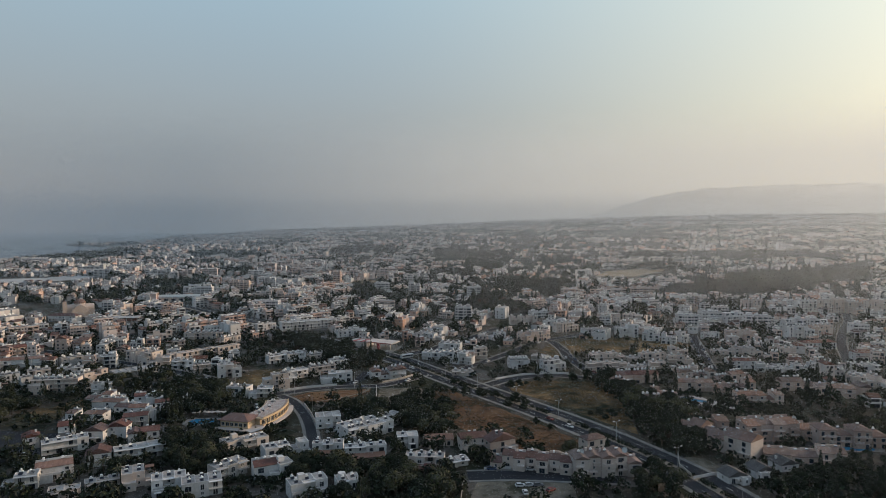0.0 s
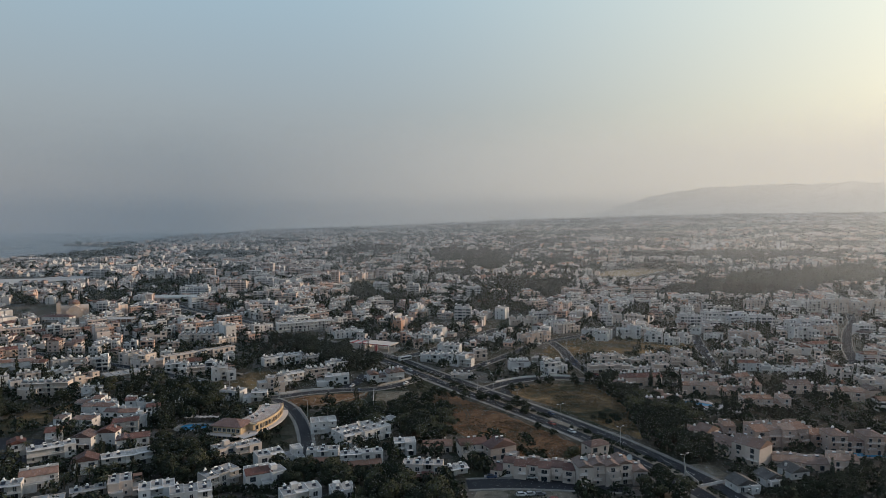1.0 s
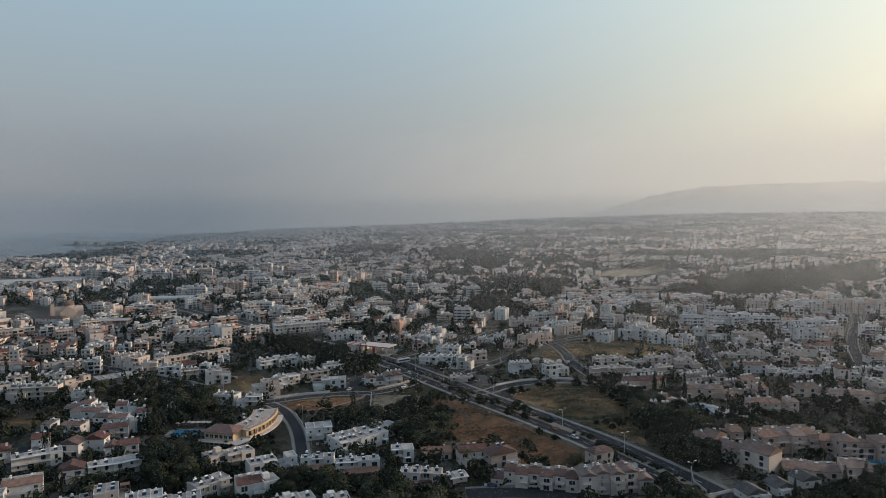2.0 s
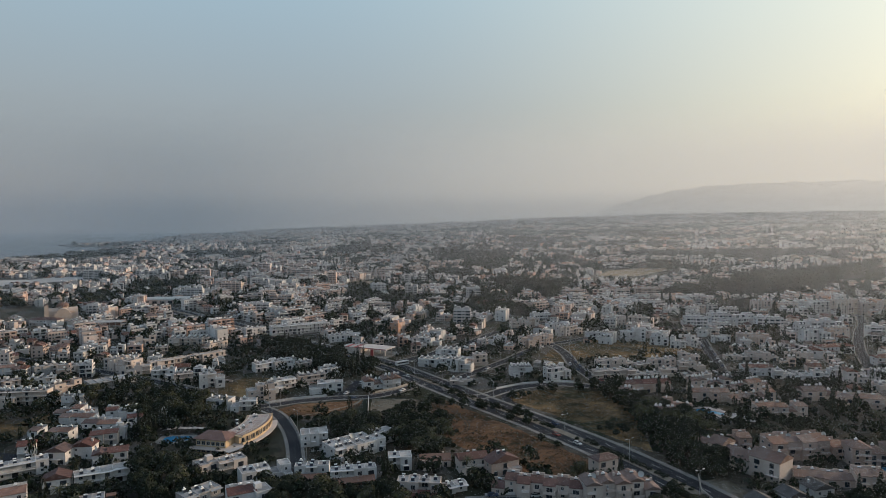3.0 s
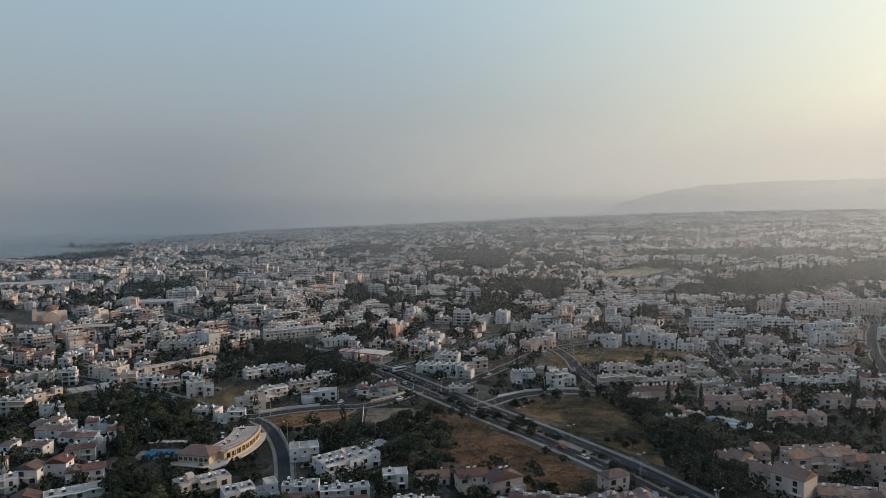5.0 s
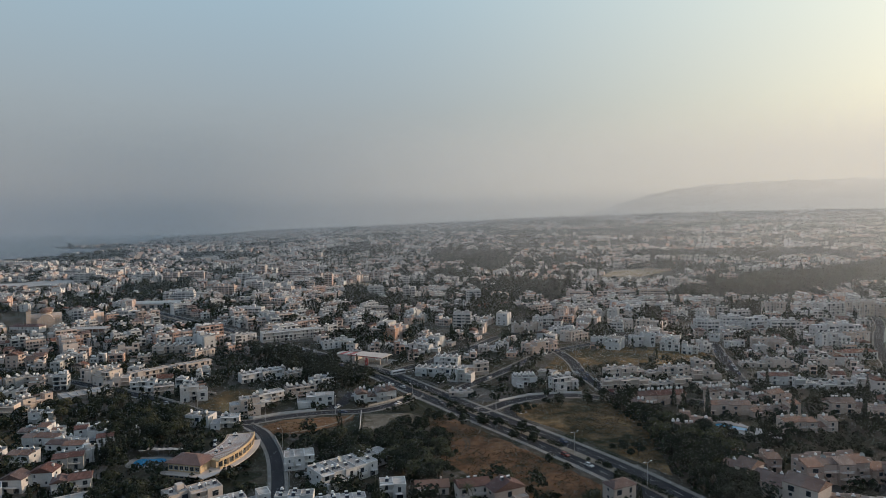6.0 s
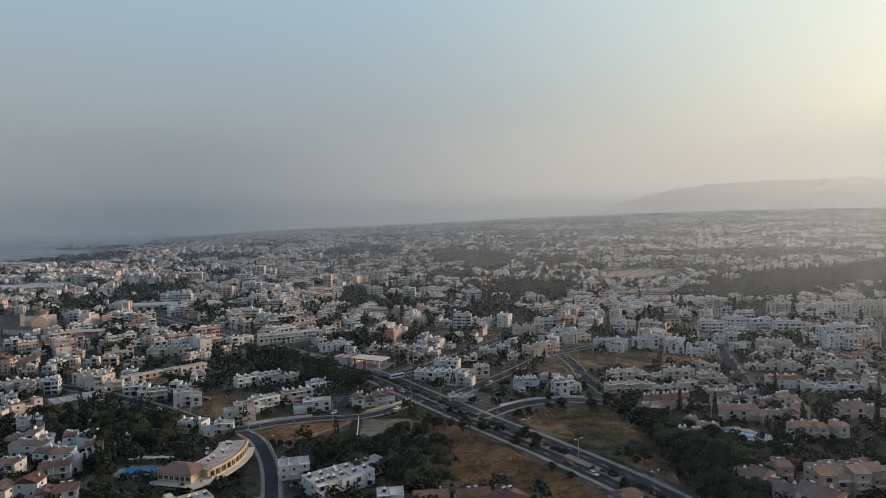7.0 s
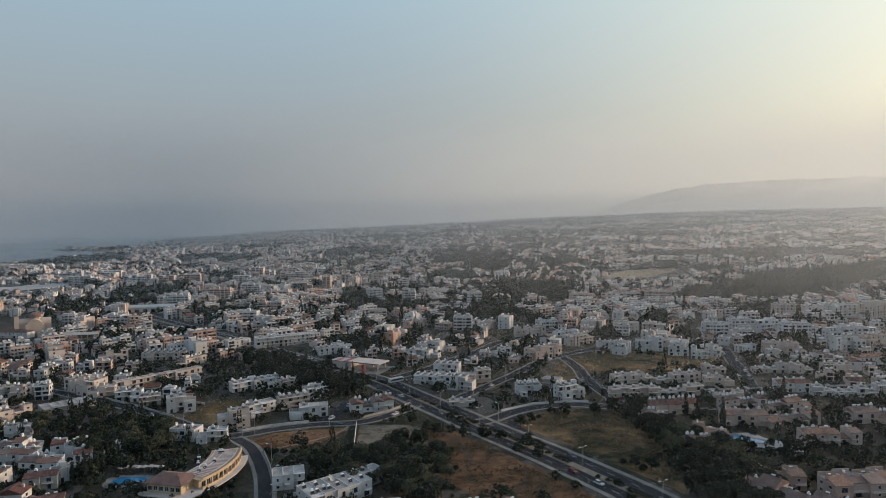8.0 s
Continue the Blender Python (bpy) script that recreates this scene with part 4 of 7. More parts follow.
def tree_kind(kind, variant):
    rnd = random.Random(variant * 7 + len(kind))
    words = {"broad": ("tree", "dark evergreen tree with a dense uneven crown", "tree"), "olive": ("garden_tree", "grey-green garden tree with a loose crown", "tree"), "cypress": ("cypress_tree", "tall narrow dark green cypress", "cypress tree"), "palm": ("palm_tree", "palm tree with drooping fronds on a bare trunk", "palm tree"), "bush": ("bush", "low dark green garden bush", "bush")}[kind]
    root = thing(words[0], 0, 0, 0, 0, words[1], words[2])
    bm = bmesh.new()
    if kind in ("broad", "olive"):
        h, r = 7.5, 3.6
        tube(bm, (0, 0, -0.2), (0.1, 0, h * 0.4), 0.32, 0.2, 7)
        for i in range(5):
            a = i * 1.26 + rnd.uniform(-0.3, 0.3)
            tube(bm, (0.1, 0, h * 0.34), (r * 0.6 * math.cos(a), r * 0.6 * math.sin(a), h * rnd.uniform(0.6, 0.75)), 0.15, 0.05, 5)
        v = leaf_cloud(variant, lobes_broad(rnd, r, h), 980 if kind == "broad" else 780, 0.33, 0.85)
        leaf = LEAF if kind == "broad" else OLIVE
    elif kind == "cypress":
        tube(bm, (0, 0, -0.2), (0, 0, 6.0), 0.22, 0.08, 6)
        v = leaf_cloud(variant, lobes_cypress(rnd, 1.25, 11.0), 560, 0.28, 1.5)
        leaf = NEEDLE
    elif kind == "palm":
        h = 7.0
        tube(bm, (0, 0, -0.2), (0.3, 0.1, h), 0.28, 0.2, 8)
        quads = []
        for i in range(22):
            a = i * 2.4
            up = 1.0 - 1.5 * (i / 22)
            prev = Vector((0.3, 0.1, h))
            d = Vector((math.cos(a), math.sin(a), up)).normalized()
            for k in range(5):
                nxt = prev + d * 0.72
                d = (d + Vector((0, 0, -0.26))).normalized()
                side = Vector((-math.sin(a), math.cos(a), 0)) * (0.36 * (1 - k / 5.5))
                drop = Vector((0, 0, -0.16))
                quads += [prev, nxt, nxt + side + drop, prev + side + drop, prev, prev - side + drop, nxt - side + drop, nxt]
                prev = nxt
        v = np.array([tuple(q) for q in quads])
        leaf = OLIVE
    else:
        tube(bm, (0, 0, -0.1), (0, 0, 0.8), 0.1, 0.06, 5)
        v = leaf_cloud(variant, [(0, 0, 0.9, 1.0), (0.7, 0.2, 0.7, 0.7), (-0.6, 0.3, 0.75, 0.75), (0.1, -0.6, 0.7, 0.7)], 260, 0.23, 0.9)
        leaf = LEAF
    part("trunk", bm, BARK, root)
    part("crown", quads_mesh("crown", v, leaf), None, root)
    return root


def tree(x, y, kind="broad", scale=1.0, tall=1.0):
    rnd = random.Random(int(x * 97 + y * 57))
    key = (kind, rnd.randrange(4))
    m = pose(x, y, ground_z(x, y), 0, 0, rnd.uniform(0, 360))
    if key not in TREES:
        TREES[key] = tree_kind(*key)
        ob = TREES[key]
        ob.matrix_basis = m
    else:
        ob = copy_thing(TREES[key], m)
    ob.matrix_basis = m @ Matrix.Diagonal((scale, scale, scale * tall, 1))
    return ob


def inside(x, y, poly):
    hit, n = False, len(poly)
    for i in range(n):
        (x0, y0), (x1, y1) = poly[i], poly[(i + 1) % n]
        if (y0 > y) != (y1 > y) and x < (x1 - x0) * (y - y0) / (y1 - y0) + x0:
            hit = not hit
    return hit


LINES = [(np.array([(p.x, p.y) for p, s in strip(pts, 0, 6.0)]), half) for pts, half in ((MAIN, 13.5), (SLIP, 6), (UP, 6), (DIAG, 5.8), (CURVE, 6.3), (LATERAL, 5.5), (CUL, 4), (STREET, 5.8), (AVENUE, 5.5), (LANE, 6), (HILLWARD, 6))]


def on_road(x, y, margin=0.0):
    for line, half in LINES:
        if np.min((line[:, 0] - x) ** 2 + (line[:, 1] - y) ** 2) < (half + margin) ** 2:
            return True
    return False


def built(x, y, margin=0.0):
    return any((x - a) ** 2 + (y - b) ** 2 < (r + margin) ** 2 for a, b, r in TAKEN)


def grove(poly, gap, kinds, lo=0.8, hi=1.3, seed=1, tall=1.0):
    """Trees spread over a stretch of the plan, clear of houses and roads."""
    rnd = random.Random(seed)
    xs, ys = [p[0] for p in poly], [p[1] for p in poly]
    y = min(ys)
    while y < max(ys):
        x = min(xs) + rnd.uniform(0, gap)
        while x < max(xs):
            px, py = x + rnd.uniform(-0.4, 0.4) * gap, y + rnd.uniform(-0.4, 0.4) * gap
            if inside(px, py, poly) and not on_road(px, py, -1.0) and not built(px, py, -1.0):
                tree(px, py, rnd.choice(kinds), rnd.uniform(lo, hi), tall)
            x += gap
        y += gap

# ---------------------------------------------------------------- the houses, street by street

# west: white houses and red-roofed villas
house(-154.0, 246.3, 30, 13.0, 7.2, 2, roof="mono", tanks=2, tile=TILE_PALE, wing=True)
house(-160.4, 234.6, 22, 11.8, 7.2, 2, tanks=3, setback=True)
house(-166.7, 275.2, 34, 18.1, 7.2, 2, tanks=6, setback=False)
house(-178.8, 295.5, 22, 6.3, 6.4, 2, roof="gable", wing=True)
house(-161.6, 288.3, 0, 8.4, 6.4, 2, roof="gable_y", tanks=0, wing=False)
house(-154.2, 294.7, 5, 8.7, 6.4, 2, roof="gable_y", tanks=0, wing=False)
house(-141.1, 285.0, 23, 5.6, 6.4, 2, roof="gable_y", tanks=0, wing=False)
house(-135.3, 288.3, 24, 7.4, 6.4, 2, roof="gable", wing=True)
house(-144.1, 260.1, 23, 9.2, 6.4, 2, roof="gable_y", tanks=0, wing=False)
house(-185.2, 280.0, 33, 6.4, 6.4, 2, roof="gable_y", tanks=0, wing=False)
house(-128.3, 266.8, 32, 22.0, 7.6, 2, tanks=2, setback=False, wing=False, balcony=1.5, label="long white house with a continuous balcony and flat roof")
house(-117.2, 239.4, 26, 12.0, 9.6, 2, CREAM, tanks=5, setback=True)
house(-103.0, 233.4, 24, 12.1, 8.8, 2, tanks=3, setback=False)
house(-89.1, 230.0, 24, 14.1, 9.6, 2, tanks=6, setback=False)
house(-130.3, 237.9, 31, 12.0, 5.6, 1, CREAM, tanks=3)
house(-140.0, 229.0, 27, 10.6, 6.4, 1, CREAM, tanks=0)
terrace(-180.9, 314.6, -7, 4, 5.00, 6.4, 2, tile=TILE_PALE)
terrace(-177.6, 335.2, -3, 4, 5.50, 6.4, 2, tile=TILE_PALE)
terrace(-191.0, 350.5, -3, 4, 5.00, 6.4, 2, tile=TILE_PALE)
house(-159.5, 325.0, 8, 8.5, 6.4, 2, roof="mono", tanks=1, wing=False, tile=TILE_PALE)
house(-168.0, 326.0, -4, 8.0, 6.4, 2, roof="mono", tanks=1, wing=False)
house(-141.0, 340.0, 24, 8.0, 6.4, 2, tanks=2, wing=False)
house(-150.5, 335.0, 24, 7.0, 6.4, 2, roof="mono", tanks=1, wing=False)
house(-167.8, 346.1, 22, 5.7, 6.4, 2, roof="mono", tanks=1)
house(-159.5, 343.4, 29, 6.5, 7.2, 2, tanks=1)
house(-154.8, 348.3, 64, 7.2, 7.2, 2, tanks=2)
terrace(-153.2, 310.7, 17, 2, 5.75, 6.4, 2, GREY)
house(-147.0, 319.1, 53, 10.2, 6.4, 2, tanks=2)
house(-229.2, 371.8, 7, 30.6, 9.6, 3, CREAM, tanks=12, setback=False, balcony=1.0)
house(-203.2, 371.2, 13, 11.0, 6.4, 2, tanks=2)
house(-218.9, 387.8, 58, 6.3, 8.0, 3, CREAM, tanks=2)
house(-215.7, 396.7, 57, 8.3, 7.2, 3, PINK, tanks=2)
house(-257.3, 387.1, 42, 5.9, 6.4, 2, tanks=1)
house(-261.3, 369.4, 31, 7.1, 7.2, 2, tanks=2)
house(-273.3, 393.9, 35, 12.0, 7.2, 2, tanks=5)
house(-245.6, 411.9, 24, 14.8, 7.2, 2, tanks=4)
house(-261.4, 405.2, 34, 13.0, 7.2, 2, CREAM, tanks=4)
terrace(-294.9, 438.2, 19, 4, 6.25, 7.2, 2, tile=TILE_PALE)
terrace(-323.3, 482.2, 45, 5, 5.75, 7.2, 2, PINK, roof="gable")
house(-261.9, 444.3, 47, 14.4, 7.2, 2, GREY, tanks=4)
house(-244.3, 446.9, 27, 19.5, 8.0, 2, tanks=5)
house(-203.2, 416.6, 44, 26.7, 12.8, 1, GREY, tanks=0, wing=False, label="unfinished low grey concrete building with flat roof")

# west: flats along the street
house(-219.4, 450.4, -22, 23.9, 12.8, 3, CREAM, tanks=6, setback=False)
house(-200.7, 442.5, 14, 14.0, 8.0, 2, CREAM, tanks=0)
house(-187.6, 462.5, 47, 26.0, 7.2, 2, CREAM, tanks=0, balcony=1.0)
house(-168.3, 482.2, 47, 27.9, 7.2, 2, CREAM, tanks=0, balcony=1.0)
house(-179.7, 432.3, 13, 14.6, 7.2, 2, tanks=2)
house(-161.9, 421.8, 25, 11.1, 7.2, 2, CREAM, tanks=3)
house(-139.6, 410.4, 24, 14.8, 8.0, 3, tanks=2)
house(-146.8, 428.2, 24, 11.8, 7.2, 2, tanks=5, wing=False)
house(-214.0, 503.0, 22, 15.0, 8.0, 2, CREAM, tanks=5, wing=False, balcony=0.9)
house(-207.0, 541.0, 6, 32.0, 8.0, 2, CREAM, tanks=9, wing=False, balcony=0.9)
house(-176.0, 522.0, 62, 22.0, 7.0, 2, CREAM, tanks=5, wing=False, balcony=0.9)
house(-240.8, 534.4, 29, 19.8, 7.2, 3, CREAM, tanks=3)

# middle: houses round the curving street
house(-120.4, 364.0, -11, 12.8, 8.0, 2, tanks=2, wing=False)
house(-105.2, 360.5, 10, 13.2, 8.0, 2, tanks=1, setback=True, wing=False)
house(-101.7, 383.2, 26, 15.0, 8.0, 3, CREAM, tanks=2, setback=True)
house(-93.6, 404.5, 43, 16.9, 8.0, 2, tanks=1, setback=False)
house(-79.3, 417.2, 26, 17.6, 7.2, 2, CREAM, tanks=6, setback=False)
house(-67.7, 398.1, 12, 20.2, 7.2, 2, tanks=1, setback=True)
terrace(-34.7, 406.0, 18, 4, 5.75, 9.6, 2, tanks=2, roof="gable_y", tile=TILE_PALE, jog=1.8)
house(-110.9, 455.1, 37, 30.4, 8.8, 2, tanks=5, setback=False)
house(-87.0, 455.0, 34, 19.7, 8.0, 2, CREAM, tanks=5, setback=False)
house(-69.6, 436.5, 39, 13.4, 8.8, 2, tanks=2)
house(-56.5, 309.0, 16, 12.2, 8.8, 2, tanks=0, setback=False, wing=False)
house(-33.3, 296.1, 39, 24.8, 13.6, 2, tanks=12, setback=False, balcony=0.3)
house(-24.5, 312.0, 44, 9.5, 7.2, 2, tanks=1, setback=False, wing=False)
house(-15.8, 280.4, 8, 9.4, 8.0, 2, tanks=1, setback=False, wing=False)
house(-1.4, 283.9, 7, 12.2, 7.2, 1, CREAM, roof="gable", tile=BROWNROOF, label="low pavilion with a broad brown sheet roof")
house(-50.2, 270.6, 5, 13.4, 6.2, 2, tanks=5, setback=False, wing=False, awning=BROWNROOF)
house(-33.0, 267.6, 14, 17.6, 6.2, 2, tanks=7, setback=False, wing=False, awning=BROWNROOF)
house(-7.6, 255.4, -4, 16.2, 7.2, 2, CREAM, tanks=7, setback=False, wing=False, awning=TILE)
house(7.0, 257.0, 20, 10.0, 7.0, 1, tanks=4, setback=False)
house(-91.3, 274.2, 43, 7.8, 8.0, 2, CREAM, tanks=2)
house(-82.8, 277.6, 39, 11.0, 8.0, 2, CREAM, tanks=4, setback=False)
house(-70.4, 266.6, 31, 11.2, 8.0, 2, tanks=4)
house(-62.3, 271.5, 28, 8.5, 7.2, 2, tanks=1, setback=True)
house(-82.8, 247.2, 50, 13.6, 8.8, 2, GREY, tanks=5, setback=False)
house(-69.9, 247.4, 26, 10.1, 7.2, 2, roof="mono", tanks=5)
house(-62.5, 249.0, 36, 5.7, 7.2, 2, tanks=0)
house(-49.3, 230.5, 28, 14.3, 8.8, 2, tanks=4, setback=False)
house(-34.9, 231.9, 21, 8.5, 7.2, 2, tanks=3, setback=False, wing=False)

# middle: terraces before the gravel car park
house(14.1, 278.9, 14, 11.9, 7.2, 2, CREAM, roof="gable", wing=True)
house(26.6, 276.2, 25, 12.8, 6.4, 2, PINK, roof="gable_y", wing=True)
terrace(35.9, 254.8, -14, 7, 4.75, 7.2, 2, CREAM, roof="mono", tile=TILE, jog=1.8)
terrace(66.1, 248.8, 6, 5, 5.50, 8.8, 3, CREAM, roof="gable_y", tile=TILE_PALE, tanks=1, jog=1.6, balcony=1.0)
house(68.5, 277.6, 25, 10.0, 6.4, 2, CREAM, roof="hip")

# east: holiday flats with clay roofs
terrace(120.8, 280.4, -54, 6, 6.00, 10.4, 3, CREAM, roof="gable", tile=TILE_PALE, jog=0.3)
terrace(130.0, 303.1, -5, 3, 5.75, 8.0, 2, MAUVE, tile=TILE_PALE)
terrace(153.2, 263.2, -16, 6, 5.25, 8.0, 2, PINK, roof="mono", tile=TILE_PALE)
terrace(156.7, 289.8, 5, 5, 6.75, 9.6, 3, MAUVE, roof="mono", tile=TILE_PALE, jog=1.4, balcony=1.0)
terrace(185.2, 281.4, -7, 4, 7.50, 9.6, 3, MAUVE, roof="hip", tile=TILE_PALE, jog=1.4, balcony=1.0)
house(115.5, 243.0, 12, 8.4, 7.2, 1, roof="gable_y", tile=SLATE, tanks=0)
house(129.0, 248.4, 12, 8.4, 7.2, 1, roof="gable_y", tile=SLATE, tanks=0)
house(142.3, 255.0, 14, 8.8, 7.2, 1, roof="gable_y", tile=SLATE, tanks=0)
terrace(151.2, 376.1, -7, 4, 5.50, 7.2, 2, PINK, tile=TILE_PALE)
terrace(174.9, 374.9, 11, 5, 5.50, 7.2, 2, PINK, tile=TILE_PALE)
terrace(163.4, 403.0, 7, 5, 5.00, 6.4, 2, CREAM, roof="gable_y", tile=TILE_PALE)
terrace(184.2, 396.0, 13, 5, 5.00, 6.4, 2, PINK, roof="gable", tile=TILE_PALE)
terrace(122.8, 395.3, 9, 5, 5.50, 7.2, 2, PINK, roof="gable", tile=TILE)
terrace(110.2, 338.3, 3, 3, 5.75, 8.0, 2, PINK, roof="gable", tile=TILE_PALE)
terrace(125.8, 356.0, -17, 3, 5.00, 7.2, 2, PINK, roof="mono", tile=TILE_PALE)
terrace(177.3, 348.2, 5, 5, 5.25, 7.2, 2, PINK, roof="mono", tile=TILE_PALE)
terrace(214.4, 377.4, 0, 3, 6.50, 8.0, 2, PINK, roof="gable", tile=TILE_PALE)
terrace(228.2, 362.8, -14, 3, 6.75, 8.0, 2, PINK, roof="mono", tile=TILE_PALE)
house(258.6, 377.4, 0, 22.2, 8.8, 3, CREAM, tanks=6)
terrace(125.8, 427.4, 3, 10, 5.50, 6.4, 2, CREAM, roof="flat", balcony=0.95)
terrace(121.0, 457.7, 12, 5, 5.50, 6.4, 2, CREAM, roof="flat", balcony=0.95)
terrace(149.4, 457.7, 11, 6, 5.00, 6.4, 2, CREAM, roof="flat", balcony=0.95)
terrace(160.1, 418.7, -25, 3, 6.25, 6.4, 2, CREAM, roof="flat", balcony=0.9)
terrace(170.6, 449.5, 0, 3, 5.75, 6.4, 2, CREAM, roof="flat", balcony=0.9)
terrace(181.2, 480.0, 0, 3, 5.00, 6.4, 2, CREAM, roof="flat", balcony=0.9)
terrace(224.7, 478.0, -6, 7, 5.25, 7.2, 2, CREAM, roof="flat")
terrace(207.8, 434.0, 0, 4, 5.00, 7.2, 2, WHITE)
terrace(230.2, 422.6, -11, 6, 5.75, 7.2, 2, WHITE, roof="flat")
house(259.5, 475.9, 0, 18.0, 7.2, 2, CREAM, tanks=3, wing=False)
house(259.3, 425.8, 0, 17.7, 7.2, 2, tanks=3)
house(300.5, 499.0, 9, 27.7, 8.0, 2, roof="hip", tanks=0)
house(283.3, 419.5, 0, 20.8, 7.2, 2, tanks=4)
house(314.0, 460.5, 0, 21.2, 8.0, 2, roof="hip")
house(242.5, 618.5, 15, 25.8, 9.6, 3, tanks=4)
house(270.7, 611.9, 13, 30.0, 9.6, 3, tanks=5)
house(297.1, 602.2, -29, 26.3, 9.6, 4, tanks=6, setback=False)
house(309.7, 541.9, 12, 24.0, 8.8, 4, tanks=5, setback=False)
house(332.4, 547.1, 15, 20.6, 8.8, 4, PINK, tanks=3)
house(205.6, 531.7, 26, 11.2, 7.2, 3, tanks=1)
house(233.4, 541.9, 20, 15.3, 7.2, 3, tanks=2)
house(255.3, 536.8, -12, 24.7, 8.0, 3, PINK, tanks=3)

# middle distance: flats beyond the dual road
house(9.3, 446.8, -22, 21.9, 9.6, 3, tanks=3, setback=True, balcony=0.8)
house(24.0, 462.0, 11, 19.3, 8.8, 3, CREAM, tanks=3, setback=False, balcony=1.0)
house(-8.0, 460.0, -18, 17.1, 8.8, 2, tanks=3)
house(4.8, 481.0, -13, 16.9, 8.8, 3, tanks=4, balcony=0.8)
house(53.5, 434.8, 7, 14.0, 8.8, 2, tanks=8, setback=False)
house(76.4, 424.2, 22, 17.3, 8.0, 3, tanks=4, setback=False, balcony=1.0)
house(67.1, 448.6, -31, 10.4, 8.8, 2, GREY, tanks=0, wing=False)
house(13.1, 413.3, 0, 14.2, 6.4, 1, CREAM, tanks=2)
house(48.4, 540.8, 20, 14.0, 8.0, 2, tanks=3)
house(79.9, 531.8, 29, 30.5, 8.8, 3, PINK, tanks=4)
house(80.2, 617.4, 14, 26.6, 8.8, 3, CREAM, tanks=4)
house(109.0, 608.7, 27, 28.5, 8.0, 2, tanks=3)
house(116.0, 577.7, 28, 25.0, 8.8, 3, CREAM, tanks=3)
house(135.7, 560.6, 0, 23.2, 8.0, 2, tanks=2)
house(161.8, 549.7, 0, 18.8, 8.8, 4, tanks=2, setback=False)
house(176.9, 534.2, -20, 14.6, 8.0, 3, tanks=4, setback=False)
house(187.5, 522.0, -25, 11.6, 8.0, 3, tanks=2)
house(183.8, 608.7, -36, 22.2, 9.6, 4, CREAM, tanks=2, setback=False)
house(167.5, 634.0, -9, 22.2, 9.6, 3, CREAM, tanks=2)
terrace(-28.3, 546.0, -24, 10, 5.75, 7.2, 2, WHITE, roof="flat")
house(-125.0, 589.9, 28, 51.4, 11.2, 3, tanks=3, setback=False, balcony=1.0, wing=False)
house(-79.8, 555.2, 24, 26.7, 8.0, 2, tanks=3)
house(-146.8, 625.5, 45, 29.1, 8.0, 3, CREAM, tanks=2)
house(-191.1, 577.7, 29, 24.1, 8.0, 2, PINK, roof="hip", tanks=0)
house(-166.1, 586.8, 47, 24.9, 8.0, 2, tanks=3)
terrace(109, 379, 4, 2, 5.50, 8.0, 2, PINK, roof="gable_y", tile=TILE_PALE)

# east: tall flats further off
house(338.5, 681.4, 0, 23.3, 10.4, 6, CREAM, tanks=4, setback=False, wing=False, balcony=1.0)
house(365.5, 681.4, 0, 23.3, 10.4, 5, CREAM, tanks=4, setback=False, wing=False, balcony=1.0)
house(389.6, 675.4, 8, 29.3, 10.4, 6, WHITE, tanks=4, setback=False, wing=False, balcony=1.0)
house(425.6, 685.5, 14, 34.4, 10.4, 6, CREAM, tanks=4, setback=False, wing=False, balcony=1.0)
house(450.3, 681.4, 0, 20.2, 10.4, 5, CREAM, tanks=4, setback=False, wing=False, balcony=1.0)
house(472.1, 675.4, 8, 29.7, 10.4, 6, CREAM, tanks=4, setback=False, wing=False, balcony=1.0)

# ---------------------------------------------------------------- landmarks


